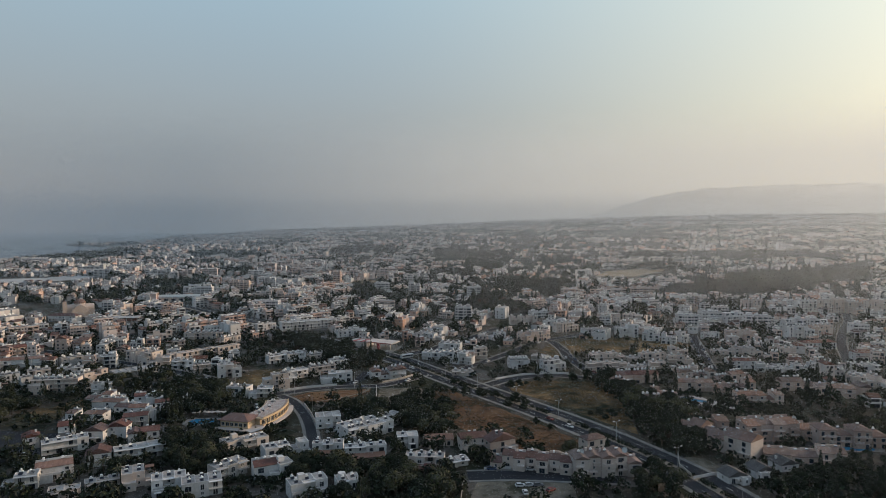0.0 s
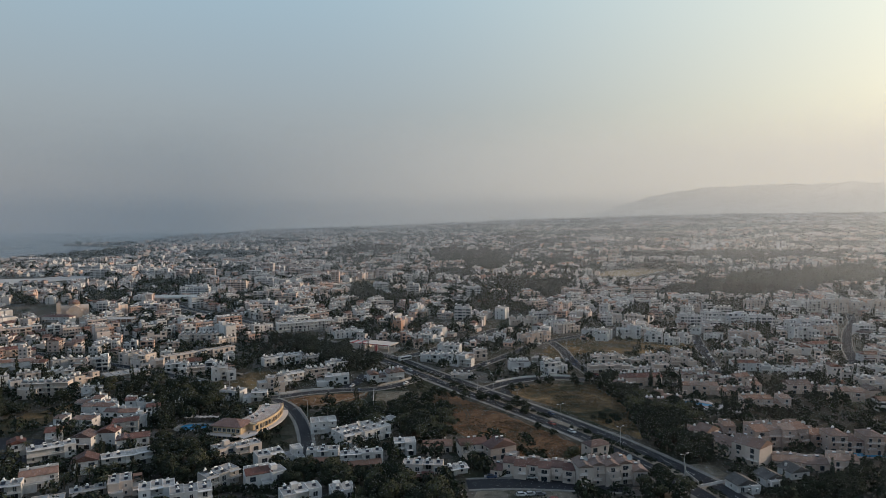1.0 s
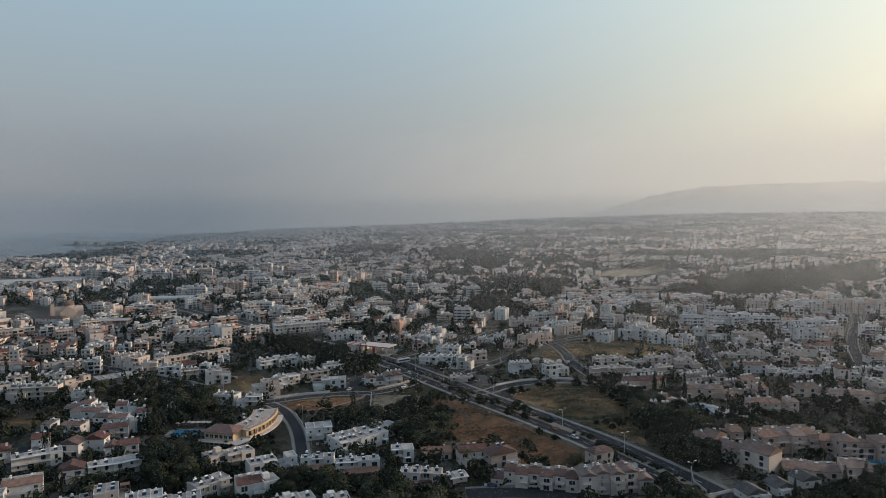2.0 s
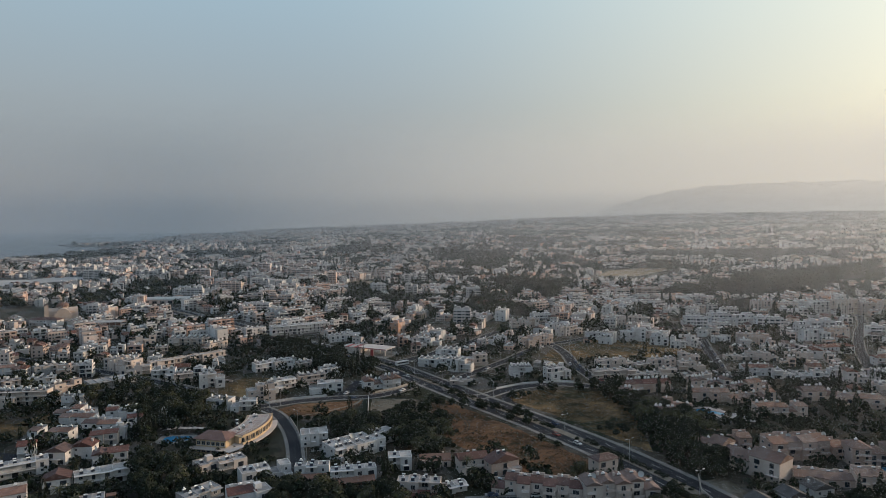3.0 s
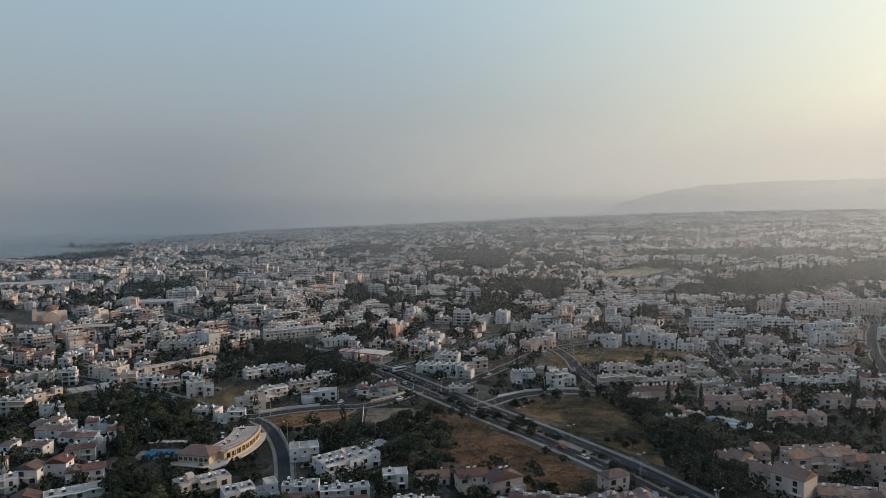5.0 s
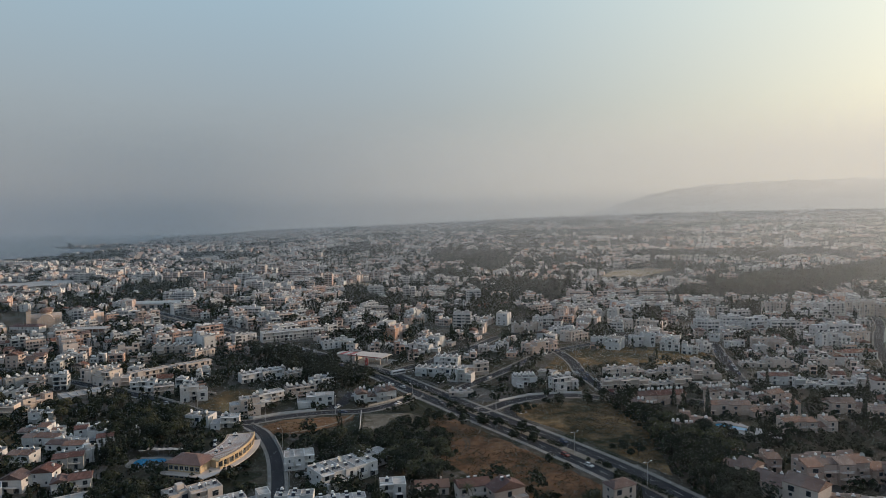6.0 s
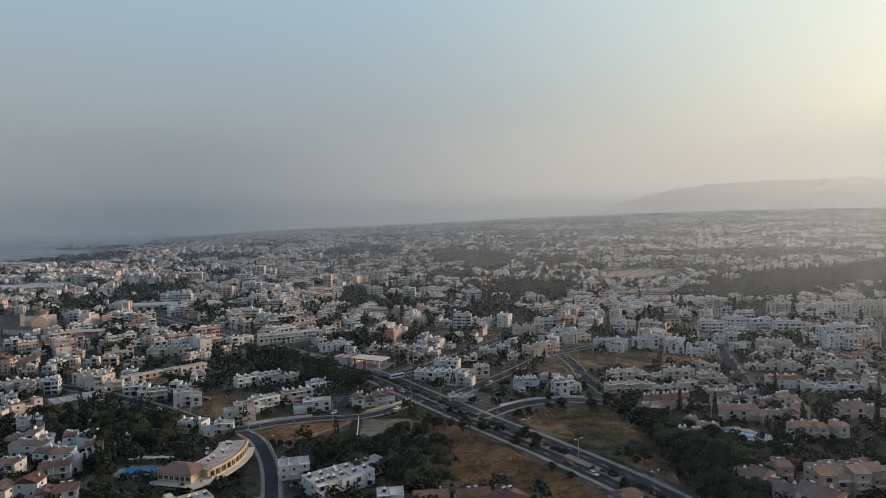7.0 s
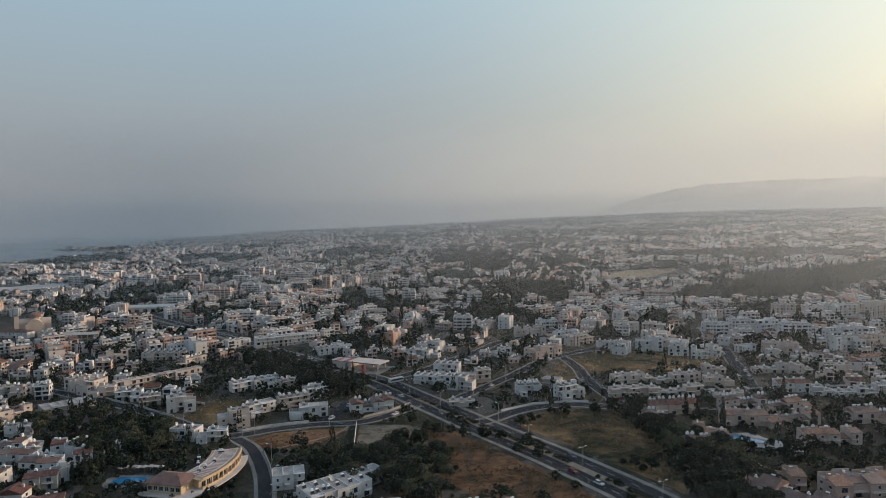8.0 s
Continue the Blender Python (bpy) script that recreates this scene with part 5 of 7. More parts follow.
def ochre_block():
    """A curved ochre building along the street: open verandas, a hipped corner roof and a terrace of pipes and heaters."""
    root = thing("corner_building", 0, 0, 0, 0, "ochre curved corner building with verandas and a red hipped roof", "building")
    cx, cy, r0, r1 = -126.0, 324.0, 33.0, 44.5

    def arc(r, a):
        return cx + r * math.cos(radians(a)), cy + r * math.sin(radians(a))

    def shell(ra, rb, a0, a1, z0, z1, n=14):
        bm = bmesh.new()
        rows = []
        for i in range(n + 1):
            a = a0 + (a1 - a0) * i / n
            p, q = arc(ra, a), arc(rb, a)
            rows.append([bm.verts.new((*p, z0)), bm.verts.new((*q, z0)), bm.verts.new((*q, z1)), bm.verts.new((*p, z1))])
        for r, s in zip(rows, rows[1:]):
            for k in range(4):
                j = (k + 1) % 4
                bm.faces.new((r[k], r[j], s[j], s[k]))
        bm.faces.new(rows[0])
        bm.faces.new(rows[-1][::-1])
        bmesh.ops.recalc_face_normals(bm, faces=bm.faces[:])
        return bm

    a0, a1 = -29, 15
    part("wall", shell(r0, r1 - 2.2, a0, a1, 0, 6.6), OCHRE, root)
    part("terrace_slab", shell(r0 - 1, r1 + 2.6, a0 - 12, a1 + 1, 2.9, 3.2), CREAM, root)
    part("floor_slab", shell(r0 - 0.5, r1 + 0.3, a0 - 1, a1 + 1, 6.5, 6.85), OCHRE, root)
    part("parapet", shell(r1 - 0.1, r1 + 0.15, a0, a1, 6.85, 7.5), OCHRE, root)
    part("railing", shell(r1 - 0.2, r1, a0, a1, 3.2, 4.1), OCHRE, root)
    part("roof", shell(r0, r1 - 0.6, a0 + 1, a1 - 1, 6.86, 6.95), MAUVE, root)
    for r in (r0 + 1.0, r0 + 4.5, r1 - 1.6):
        part("pergola_beam", shell(r, r + 0.18, a0 + 2, a1 - 1, 7.42, 7.6), CREAM, root)
    for i in range(11):
        a = a0 + 2 + (a1 - a0 - 4) * i / 10
        x, y = arc(r1 - 0.2, a)
        part("column", box_mesh("column", 0.5, 0.5, 2.5, OCHRE), None, root, pose(x, y, 4.05, 0, 0, a - 90))
    for i in range(12):
        a = a0 + 3 + (a1 - a0 - 6) * i / 11
        x, y = arc(r1 - 2.18, a)
        w = part("window", window_mesh(1.8, 2.1), None, root, pose(x, y, 3.35, 0, 0, a + 90))
        part("pane", pane_mesh(1.8, 2.1), None, w)
        w = part("window", window_mesh(2.2, 2.1), None, root, pose(x, y, 0.3, 0, 0, a + 90))
        part("pane", pane_mesh(2.2, 2.1), None, w)
    # corner wing with the hipped roof
    o = pose(-100.4, 299.8, 0, 0, 0, -13)
    part("wall", box_mesh("wall", 14.5, 10, 6.6, OCHRE), None, root, o)
    part("roof", hip_mesh(15.5, 11, 2.2, ROSE), None, root, o @ pose(0, -0.5, 6.8))
    for s in range(2):
        for i in range(6):
            w = part("window", window_mesh(1.6, 1.6), None, root, o @ pose(-5.9 + 2.36 * i, -0.004, 0.8 + 3.2 * s))
            part("pane", pane_mesh(1.6, 1.6), None, w)
    part("terrace_slab", box_mesh("terrace_slab", 17, 3.4, 0.3, CREAM), None, root, o @ pose(-1, -3.4, 2.91))
    for i in range(22):
        a = a0 + 2 + (a1 - a0 - 4) * i / 21
        p, q = arc(r0 + 1, a), arc(r1 - 1.5, a)
        bm = bmesh.new()
        tube(bm, (*p, 7.5), (*q, 7.3), 0.07, 0.07, 6)
        tube(bm, (*p, 6.9), (*p, 7.3), 0.06, 0.06, 5)
        tube(bm, (*q, 6.9), (*q, 7.3), 0.06, 0.06, 5)
        part("roof_pipe", bm, TANK, root)
    claim(-100, 300, 3, 16, 11)
    for a in (-25, -14, -3, 8):
        x, y = arc(39, a)
        TAKEN.append((x, y, 9))
    return root


ochre_block()
heater(-94, 316, 6.95, 10, 0)
heater(-96, 322, 6.95, 10, 2)
heater(-90, 329, 6.95, 15, 1)
for i in (0, 1, 3, 6):
    a = radians(-22 + 5 * i)
    heater(-126 + 37.5 * math.cos(a), 324 + 37.5 * math.sin(a), 6.95, 5 + 4 * i, i % 3)


def pool(x, y, ang, w, d, label):
    root = thing("swimming_pool", x, y, ang, 0, label, "pool")
    bm = bmesh.new()
    n = 24
    ring = [(w / 2 * math.copysign(abs(math.cos(t)) ** 0.6, math.cos(t)), d / 2 * math.copysign(abs(math.sin(t)) ** 0.7, math.sin(t)) * (1.0 if math.cos(t) < 0 else 0.75)) for t in (2 * math.pi * i / n for i in range(n))]
    bm.faces.new([bm.verts.new((a, b, 0.16)) for a, b in ring])
    part("water", bm, POOLW, root, None, "still blue pool water")
    bm = bmesh.new()
    inn = [bm.verts.new((a, b, 0.22)) for a, b in ring]
    out = [bm.verts.new((a * 1.45, b * 1.5, 0.22)) for a, b in ring]
    low = [bm.verts.new((a, b, 0.0)) for a, b in ring]
    for i in range(n):
        j = (i + 1) % n
        bm.faces.new((inn[i], out[i], out[j], inn[j]))
        bm.faces.new((low[i], inn[i], inn[j], low[j]))
    part("deck", bm, PAVING, root, None, "pale paved pool deck")
    TAKEN.append((x, y, max(w, d) * 0.62))


pool(-123, 319, 10, 13, 9, "blue swimming pool with a pale paved deck")
pool(186, 281, -10, 16, 7, "blue holiday-flat pool behind a row of houses")
field(((133, 367), (148, 366), (161, 347), (160, 340), (146, 345), (130, 354)), CONCRETE, "pale paved terrace round a pool", 0.08, "pool_terrace")
pool(143.5, 357, -35, 15, 7, "blue pool between pink holiday flats")


def parasol(x, y, z=0.22):
    root = thing("parasol", x, y, 0, z, "pale canvas parasol beside the pool", "parasol", "pool parasols")
    bm = bmesh.new()
    tube(bm, (0, 0, 0), (0, 0, 2.4), 0.04, 0.04, 6)
    part("pole", bm, STEEL, root)
    bm = bmesh.new()
    tube(bm, (0, 0, 2.1), (0, 0, 2.7), 1.5, 0.05, 10)
    part("canopy", bm, CREAM, root)
    return root


sun_shade = parasol(-130, 327)
for i in range(7):
    copy_thing(sun_shade, pose(-128 + 2.3 * i, 328.5 + 0.4 * math.sin(i * 2.0), 0.1))


def canopy_station():
    """A filling station: a long white canopy with a red edge on pillars, and a low shop."""
    root = thing("filling_station", -56, 509, -25, 0, "filling station with white canopy and red fascia", "filling station")
    part("canopy", box_mesh("canopy", 25, 14, 0.7, CREAM), None, root, pose(8, -7, 4.9), "broad flat white canopy roof")
    part("fascia", box_mesh("fascia", 25.2, 0.2, 0.5, RED), None, root, pose(8, -7.2, 5.0), "red painted fascia board")
    for x in (-2, 8, 18):
        for y in (-5, 5):
            part("pillar", box_mesh("pillar", 0.6, 0.6, 4.9, CREAM), None, root, pose(x, y, 0))
    part("shop", box_mesh("shop", 17, 10, 3.8, CREAM), None, root, pose(-13.5, -2, 0))
    for k in range(5):
        part("roof_panel", box_mesh("roof_panel", 3.4, 10.6, 0.35, RED if k % 2 else SHEET), None, root, pose(-20.5 + 3.45 * k, -2.3, 3.82))
    part("forecourt", box_mesh("forecourt", 46, 26, 0.05, PAVING), None, root, pose(0, -13, 0.02))
    part("sign_pylon", box_mesh("sign_pylon", 2.2, 0.5, 7.0, RED), None, root, pose(14, -17, 0), "tall red and white price pylon")
    claim(-56, 498, -25, 42, 24)


canopy_station()


def church():
    """A byzantine church: cross-shaped body with barrel gables, a drum and a dome, and a bell tower."""
    x, y = -390, 676
    root = thing("church", x, y, 32, ground_z(x, y), "pink stone church with dome and arched gables", "church")
    bm = bmesh.new()
    box(bm, -9, 9, -15, 15, 0, 9)
    part("nave", bm, CHURCH, root)
    bm = bmesh.new()
    box(bm, -16, 16, -7, 7, 0, 9.02)
    part("transept", bm, CHURCH, root)
    for ang in (0, 90, 180, 270):
        bm = bmesh.new()
        rings = []
        for yy in (-16 if ang % 180 else -15.2, 0):
            rings.append([bm.verts.new((7 * math.cos(math.pi * i / 12), yy, 9 + 5.5 * math.sin(math.pi * i / 12))) for i in range(13)])
        for i in range(12):
            bm.faces.new((rings[0][i], rings[0][i + 1], rings[1][i + 1], rings[1][i]))
        bm.faces.new(rings[0])
        part("barrel_gable", bm, CHURCH, root, pose(0, 0, 0, 0, 0, ang))
        for dx in (-3.2, 0, 3.2):
            part("window", window_mesh(1.2, 3.6), None, root, pose(0, 0, 0, 0, 0, ang) @ pose(dx, -16.3 if ang % 180 else -15.3, 3.0))
    bm = bmesh.new()
    tube(bm, (0, 0, 10), (0, 0, 15.7), 6.2, 6.2, 8)
    part("drum", bm, CHURCH, root)
    bm = bmesh.new()
    bmesh.ops.create_uvsphere(bm, u_segments=20, v_segments=10, radius=6.6)
    bmesh.ops.delete(bm, geom=[v for v in bm.verts if v.co.z < -0.1], context="VERTS")
    bmesh.ops.scale(bm, vec=(1.06, 1.06, 0.72), verts=bm.verts[:])
    part("dome", bm, TILE_PALE, root, pose(0, 0, 15.6))
    for i in range(8):
        a = i * 45
        part("window", window_mesh(1.0, 3.0), None, root, pose(6.22 * math.cos(radians(a)), 6.22 * math.sin(radians(a)), 12.4, 0, 0, a + 90))
    bm = bmesh.new()
    box(bm, -2.2, 2.2, -2.2, 2.2, 0, 19)
    part("bell_tower", bm, CHURCH, root, pose(-17, -12, 0))
    bm = bmesh.new()
    tube(bm, (0, 0, 0), (0, 0, 2.4), 2.6, 0.2, 8)
    part("tower_cap", bm, TILE_PALE, root, pose(-17, -12, 19))
    bm = bmesh.new()
    box(bm, -2.0, 2.0, -2.0, 2.0, 0, 19)
    part("bell_tower", bm, CHURCH, root, pose(2, 17, 0))
    root.scale = (0.84, 0.84, 0.9)
    TAKEN.append((x, y, 30))


church()
house(-388.0, 640.0, -6, 30.0, 9.0, 2, WHITE, roof="hip", tanks=0, wing=False, tile=TILE, label="long white parish hall with red tile roof beside a church")
house(-352.0, 633.0, 10, 15.0, 8.0, 2, CREAM, tanks=2, wing=False)


def frame_building(x, y, ang, w, d, n):
    """A bare concrete frame with brick infill, under construction."""
    root = thing("unfinished_building", x, y, ang, ground_z(x, y), "unfinished concrete frame building with bare brick infill", "building site")
    for s in range(n + 1):
        part("slab", box_mesh("slab", w, d, 0.3, GREY), None, root, pose(0, 0, s * 3.1))
    k = max(2, int(w / 5))
    for s in range(n):
        for i in range(k + 1):
            for yy in (0.2, d - 0.7):
                part("column", box_mesh("column", 0.5, 0.5, 2.8, GREY), None, root, pose(-w / 2 + 0.4 + (w - 0.8) * i / k, yy, s * 3.1 + 0.3))
        part("infill", box_mesh("infill", w * 0.45, 0.25, 2.8, TILE_PALE), None, root, pose((-1) ** s * w * 0.22, 1.0, s * 3.1 + 0.3))
    claim(x, y, ang, w, d)


frame_building(-305, 600, 8, 26, 14, 3)

def hall(x, y, ang, w, d, h):
    """A long low hall with a pale vaulted roof."""
    root = thing("market_hall", x, y, ang, ground_z(x, y) - 0.3, "long low hall with a pale vaulted sheet roof", "hall")
    part("wall", box_mesh("wall", w, d, h, CREAM), None, root)
    bm = bmesh.new()
    rings = [[bm.verts.new((xx, d * 0.5 - d * 0.52 * math.cos(math.pi * i / 10), h + d * 0.10 * math.sin(math.pi * i / 10))) for i in range(11)] for xx in (-w / 2 - 1, w / 2 + 1)]
    for i in range(10):
        bm.faces.new((rings[0][i], rings[1][i], rings[1][i + 1], rings[0][i + 1]))
    bmesh.ops.recalc_face_normals(bm, faces=bm.faces[:])
    part("roof", bm, SHEET, root)
    for i in range(int(w / 9)):
        part("gate", box_mesh("gate", 5.0, 0.2, h * 0.7, GLASS), None, root, pose(-w / 2 + 5 + 9 * i, -0.1, 0))
    claim(x, y, ang, w, d)


hall(-335, 800, 8, 60, 22, 5.0)

FAR_BLOCKS = []


def flats(x, y, ang, w, n, wall):
    """A block of flats in stepped bays, with balconies, window rows, stair heads and roof tanks."""
    if on_road(x, y, 2.0) or built(x, y + 5, -1.0):
        return
    d = 12.0
    claim(x, y, ang, w, d)
    if y > 960:
        FAR_BLOCKS.append((x, y, ang, w, d, n, 0 if wall == WHITE else 1))
        return
    rnd = random.Random(int(x * 7 + y * 3))
    z, a = ground_z(x, y) - 0.4, radians(ang)
    root = thing("apartment_block", x, y, ang, z, {WHITE: "white plastered block of flats with stepped balconies", CREAM: "cream plastered block of flats with stepped balconies", PINK: "pinkish block of flats with stepped balconies"}[wall], "apartments", "blocks of flats")
    bays = max(1, round(w / 7.5))
    bw = w / bays
    roofs, rows, decks = bmesh.new(), [bmesh.new()] * n, bmesh.new()
    for i in range(bays):
        x0 = -w / 2 + i * bw
        x1 = x0 + bw - 0.004
        oy = rnd.choice((0.0, 0.9, 1.8))
        nn = n - 1 if n > 2 and rnd.random() < 0.3 else n
        h = nn * 2.95 + 0.6
        bm = bmesh.new()
        tray(bm, x0, x1, oy, d + oy * 0.5, 0, h, 0.75)
        part("wall", bm, wall, root)
        box(roofs, x0 + 0.25, x1 - 0.25, oy + 0.25, d - 0.2, h, h + 0.06)
        if nn < n:
            bm = bmesh.new()
            box(bm, x0 + 0.5, x1 - 0.5, oy + 4.0, d - 0.5, h + 0.02, h + 2.7)
            part("penthouse", bm, wall, root)
            box(rows[nn], x0 + bw * 0.25, x1 - bw * 0.25, oy + 3.9, oy + 4.02, h + 0.4, h + 2.3)
        elif rnd.random() < 0.6:
            bm = bmesh.new()
            box(bm, x0 + bw * 0.3, x0 + bw * 0.75, oy + 5.0, oy + 9.0, h + 0.07, h + 2.8)
            part("stair_head", bm, wall, root)
        for k in range(rnd.randint(1, 3)):
            FAR_HEATERS.append((x + math.cos(a) * (x0 + bw * (0.2 + 0.3 * k)) - math.sin(a) * 4.0, y + math.sin(a) * (x0 + bw * (0.2 + 0.3 * k)) + math.cos(a) * 4.0, z + h, a))
        side = rnd.random() < 0.5
        for s in range(nn):
            f = 0.5 + 2.95 * s
            u0, u1 = (x0 + 0.35, x0 + bw * 0.62) if side else (x0 + bw * 0.38, x1 - 0.35)
            box(rows[s], u0 + 0.3, u1 - 0.3, oy - 0.06, oy + 0.05, f + 0.1, f + 2.2)
            v0, v1 = (x0 + bw * 0.72, x1 - 0.5) if side else (x0 + 0.5, x0 + bw * 0.28)
            box(rows[s], v0, v1, oy - 0.06, oy + 0.05, f + 0.9, f + 2.1)
            if s:
                box(decks, u0, u1, oy - 1.5, oy - 0.004, f - 0.25, f - 0.07)
                box(decks, u0, u1, oy - 1.5, oy - 1.38, f - 0.07, f + 0.85)
                box(decks, u0, u0 + 0.12, oy - 1.38, oy - 0.004, f - 0.07, f + 2.65)
                box(decks, u1 - 0.12, u1, oy - 1.38, oy - 0.004, f - 0.07, f + 0.85)
        if i == 0 or i == bays - 1:
            for s in range(nn):
                for k in (0.25, 0.6):
                    e = x0 if i == 0 else x1
                    box(rows[s], e - 0.05, e + 0.05, oy + d * k, oy + d * k + 1.3, 1.4 + 2.95 * s, 2.7 + 2.95 * s)
    tagged(part("roof_screed", roofs, FLAT, root), kind="stuff")
    tagged(part("glazing", rows[0], GLASS, root), kind="stuff")
    if len(decks.verts):
        tagged(part("balcony", decks, wall, root), kind="stuff")


flats(311, 771, -6, 34, 3, WHITE)
flats(204, 741, 4, 28, 3, WHITE)
flats(211, 687, 10, 27, 3, WHITE)
flats(228, 645, -10, 30, 2, WHITE)
flats(169, 594, 0, 43, 3, CREAM)
flats(233, 597, -6, 19, 4, WHITE)
flats(264, 615, 4, 19, 4, WHITE)
flats(285, 612, 10, 19, 4, WHITE)
flats(297, 591, -10, 23, 4, WHITE)
flats(321, 570, 0, 18, 4, WHITE)
flats(343, 570, -6, 17, 4, WHITE)
flats(424, 975, 4, 25, 5, PINK)
flats(170, 810, 10, 30, 4, PINK)
flats(209, 834, -10, 28, 3, PINK)
flats(234, 834, 0, 17, 3, CREAM)
flats(261, 822, -6, 29, 4, PINK)
flats(426, 1381, 4, 35, 4, WHITE)
flats(460, 1348, 10, 40, 4, WHITE)
flats(497, 1327, -10, 25, 5, WHITE)
flats(520, 1312, 0, 22, 5, WHITE)
flats(559, 1173, -6, 40, 3, WHITE)
flats(587, 1149, 4, 27, 3, WHITE)
flats(614, 1137, 10, 31, 3, WHITE)
flats(338, 945, -10, 25, 4, CREAM)
flats(360, 930, 0, 23, 3, CREAM)
flats(336, 1243, -6, 35, 3, WHITE)
flats(391, 1414, 4, 42, 4, CREAM)
flats(341, 1549, 10, 33, 4, WHITE)
flats(918, 1642, -10, 57, 4, WHITE)
flats(918, 1536, 0, 40, 4, WHITE)
flats(885, 1855, -6, 48, 6, PINK)
flats(898, 1681, 4, 19, 7, WHITE)
flats(1221, 1885, 10, 65, 4, PINK)
flats(686, 1690, -10, 44, 4, WHITE)
flats(-7, 1252, 8, 30, 5, PINK)
flats(29, 1294, -6, 31, 5, PINK)
flats(-96, 1427, 12, 32, 6, WHITE)
flats(-97, 1117, 18, 32, 5, PINK)
flats(-45, 1192, -2, 32, 4, PINK)
flats(-203, 994, 8, 29, 4, PINK)
flats(-166, 991, 2, 11, 7, CREAM)
flats(-130, 868, 12, 14, 4, WHITE)
flats(-82, 865, 18, 19, 5, WHITE)
flats(-37, 808, -2, 15, 7, WHITE)
flats(39, 783, 0, 17, 6, WHITE)
flats(21, 651, -6, 17, 4, WHITE)
flats(96, 738, 4, 28, 3, CREAM)
flats(102, 657, 10, 19, 2, WHITE)
flats(123, 663, -10, 15, 3, WHITE)
flats(-64, 721, 8, 18, 3, CREAM)
flats(-155, 1123, 2, 38, 4, CREAM)
flats(-220, 1238, 12, 32, 4, WHITE)
flats(-293, 1274, 18, 33, 5, PINK)
flats(-218, 910, -2, 31, 3, CREAM)
flats(0, 883, 0, 30, 3, WHITE)
flats(69, 940, -6, 24, 3, WHITE)
flats(74, 822, 4, 20, 3, PINK)
flats(110, 801, 10, 27, 3, PINK)
flats(-63, 1884, -2, 57, 4, WHITE)
flats(82, 1718, 0, 29, 6, WHITE)
flats(230, 1913, -6, 58, 4, WHITE)
flats(500, 2115, 4, 37, 5, WHITE)
flats(-603, 1133, 18, 42, 5, WHITE)
flats(-597, 1208, -2, 27, 5, WHITE)
flats(-510, 1148, 8, 31, 5, WHITE)
flats(-462, 1124, 2, 34, 5, CREAM)
flats(-420, 1142, 12, 23, 5, CREAM)
flats(-218, 661, 18, 18, 5, WHITE)
flats(-199, 703, -2, 29, 4, WHITE)
flats(-330, 847, 8, 37, 4, WHITE)
flats(-332, 709, 2, 28, 3, WHITE)
flats(-323, 751, 12, 23, 4, CREAM)
flats(-383, 718, 18, 12, 3, WHITE)
flats(-299, 919, -2, 31, 4, PINK)
flats(-265, 949, 8, 24, 5, WHITE)
flats(-191, 775, 2, 26, 4, PINK)
flats(-228, 799, 12, 20, 4, CREAM)
flats(-407, 1319, 18, 34, 5, WHITE)
flats(-333, 1220, -2, 21, 6, CREAM)
flats(-325, 1304, 8, 28, 6, PINK)
flats(-278, 1403, 2, 30, 4, WHITE)
flats(-971, 1506, 12, 52, 4, CREAM)
flats(-570, 872, 18, 22, 3, WHITE)

# ---------------------------------------------------------------- the rest of the town, joined
V8 = np.array(((-.5, -.5, 0), (.5, -.5, 0), (.5, .5, 0), (-.5, .5, 0), (-.5, -.5, 1), (.5, -.5, 1), (.5, .5, 1), (-.5, .5, 1)))
F_BOX = np.array(((4, 5, 6, 7), (0, 1, 5, 4), (1, 2, 6, 5), (2, 3, 7, 6), (3, 0, 4, 7)))
V_GAB = np.array(((-.5, -.5, 0), (.5, -.5, 0), (.5, .5, 0), (-.5, .5, 0), (-.5, 0, 1), (.5, 0, 1), (.5, 0, 1), (-.5, 0, 1)))


BLOCKS = ((388, 1480, -4, 42, 14, 7, 1), (-185, 1640, 10, 9, 9, 5, 0), (345, 905, 0, 26, 12, 4, 1), (20, 1290, 6, 46, 13, 4, 1), (-930, 1500, 8, 95, 14, 4, 0), (-870, 1420, 12, 40, 14, 5, 0), (-690, 1240, 10, 46, 14, 5, 0), (-620, 1250, 20, 40, 13, 5, 0), (-520, 1160, 14, 50, 13, 4, 0), (-430, 1180, 20, 42, 13, 4, 1), (-250, 1150, 16, 48, 14, 5, 1), (-330, 1130, 12, 36, 14, 4, 0), (-110, 1120, 8, 38, 13, 4, 1), (-420, 880, 14, 46, 12, 3, 0), (-345, 885, 18, 38, 12, 4, 0), (-40, 1005, 2, 34, 12, 5, 0))
for bx, by, ang, bw, bd, bn, wall in BLOCKS:
    claim(bx, by, ang, bw, bd)


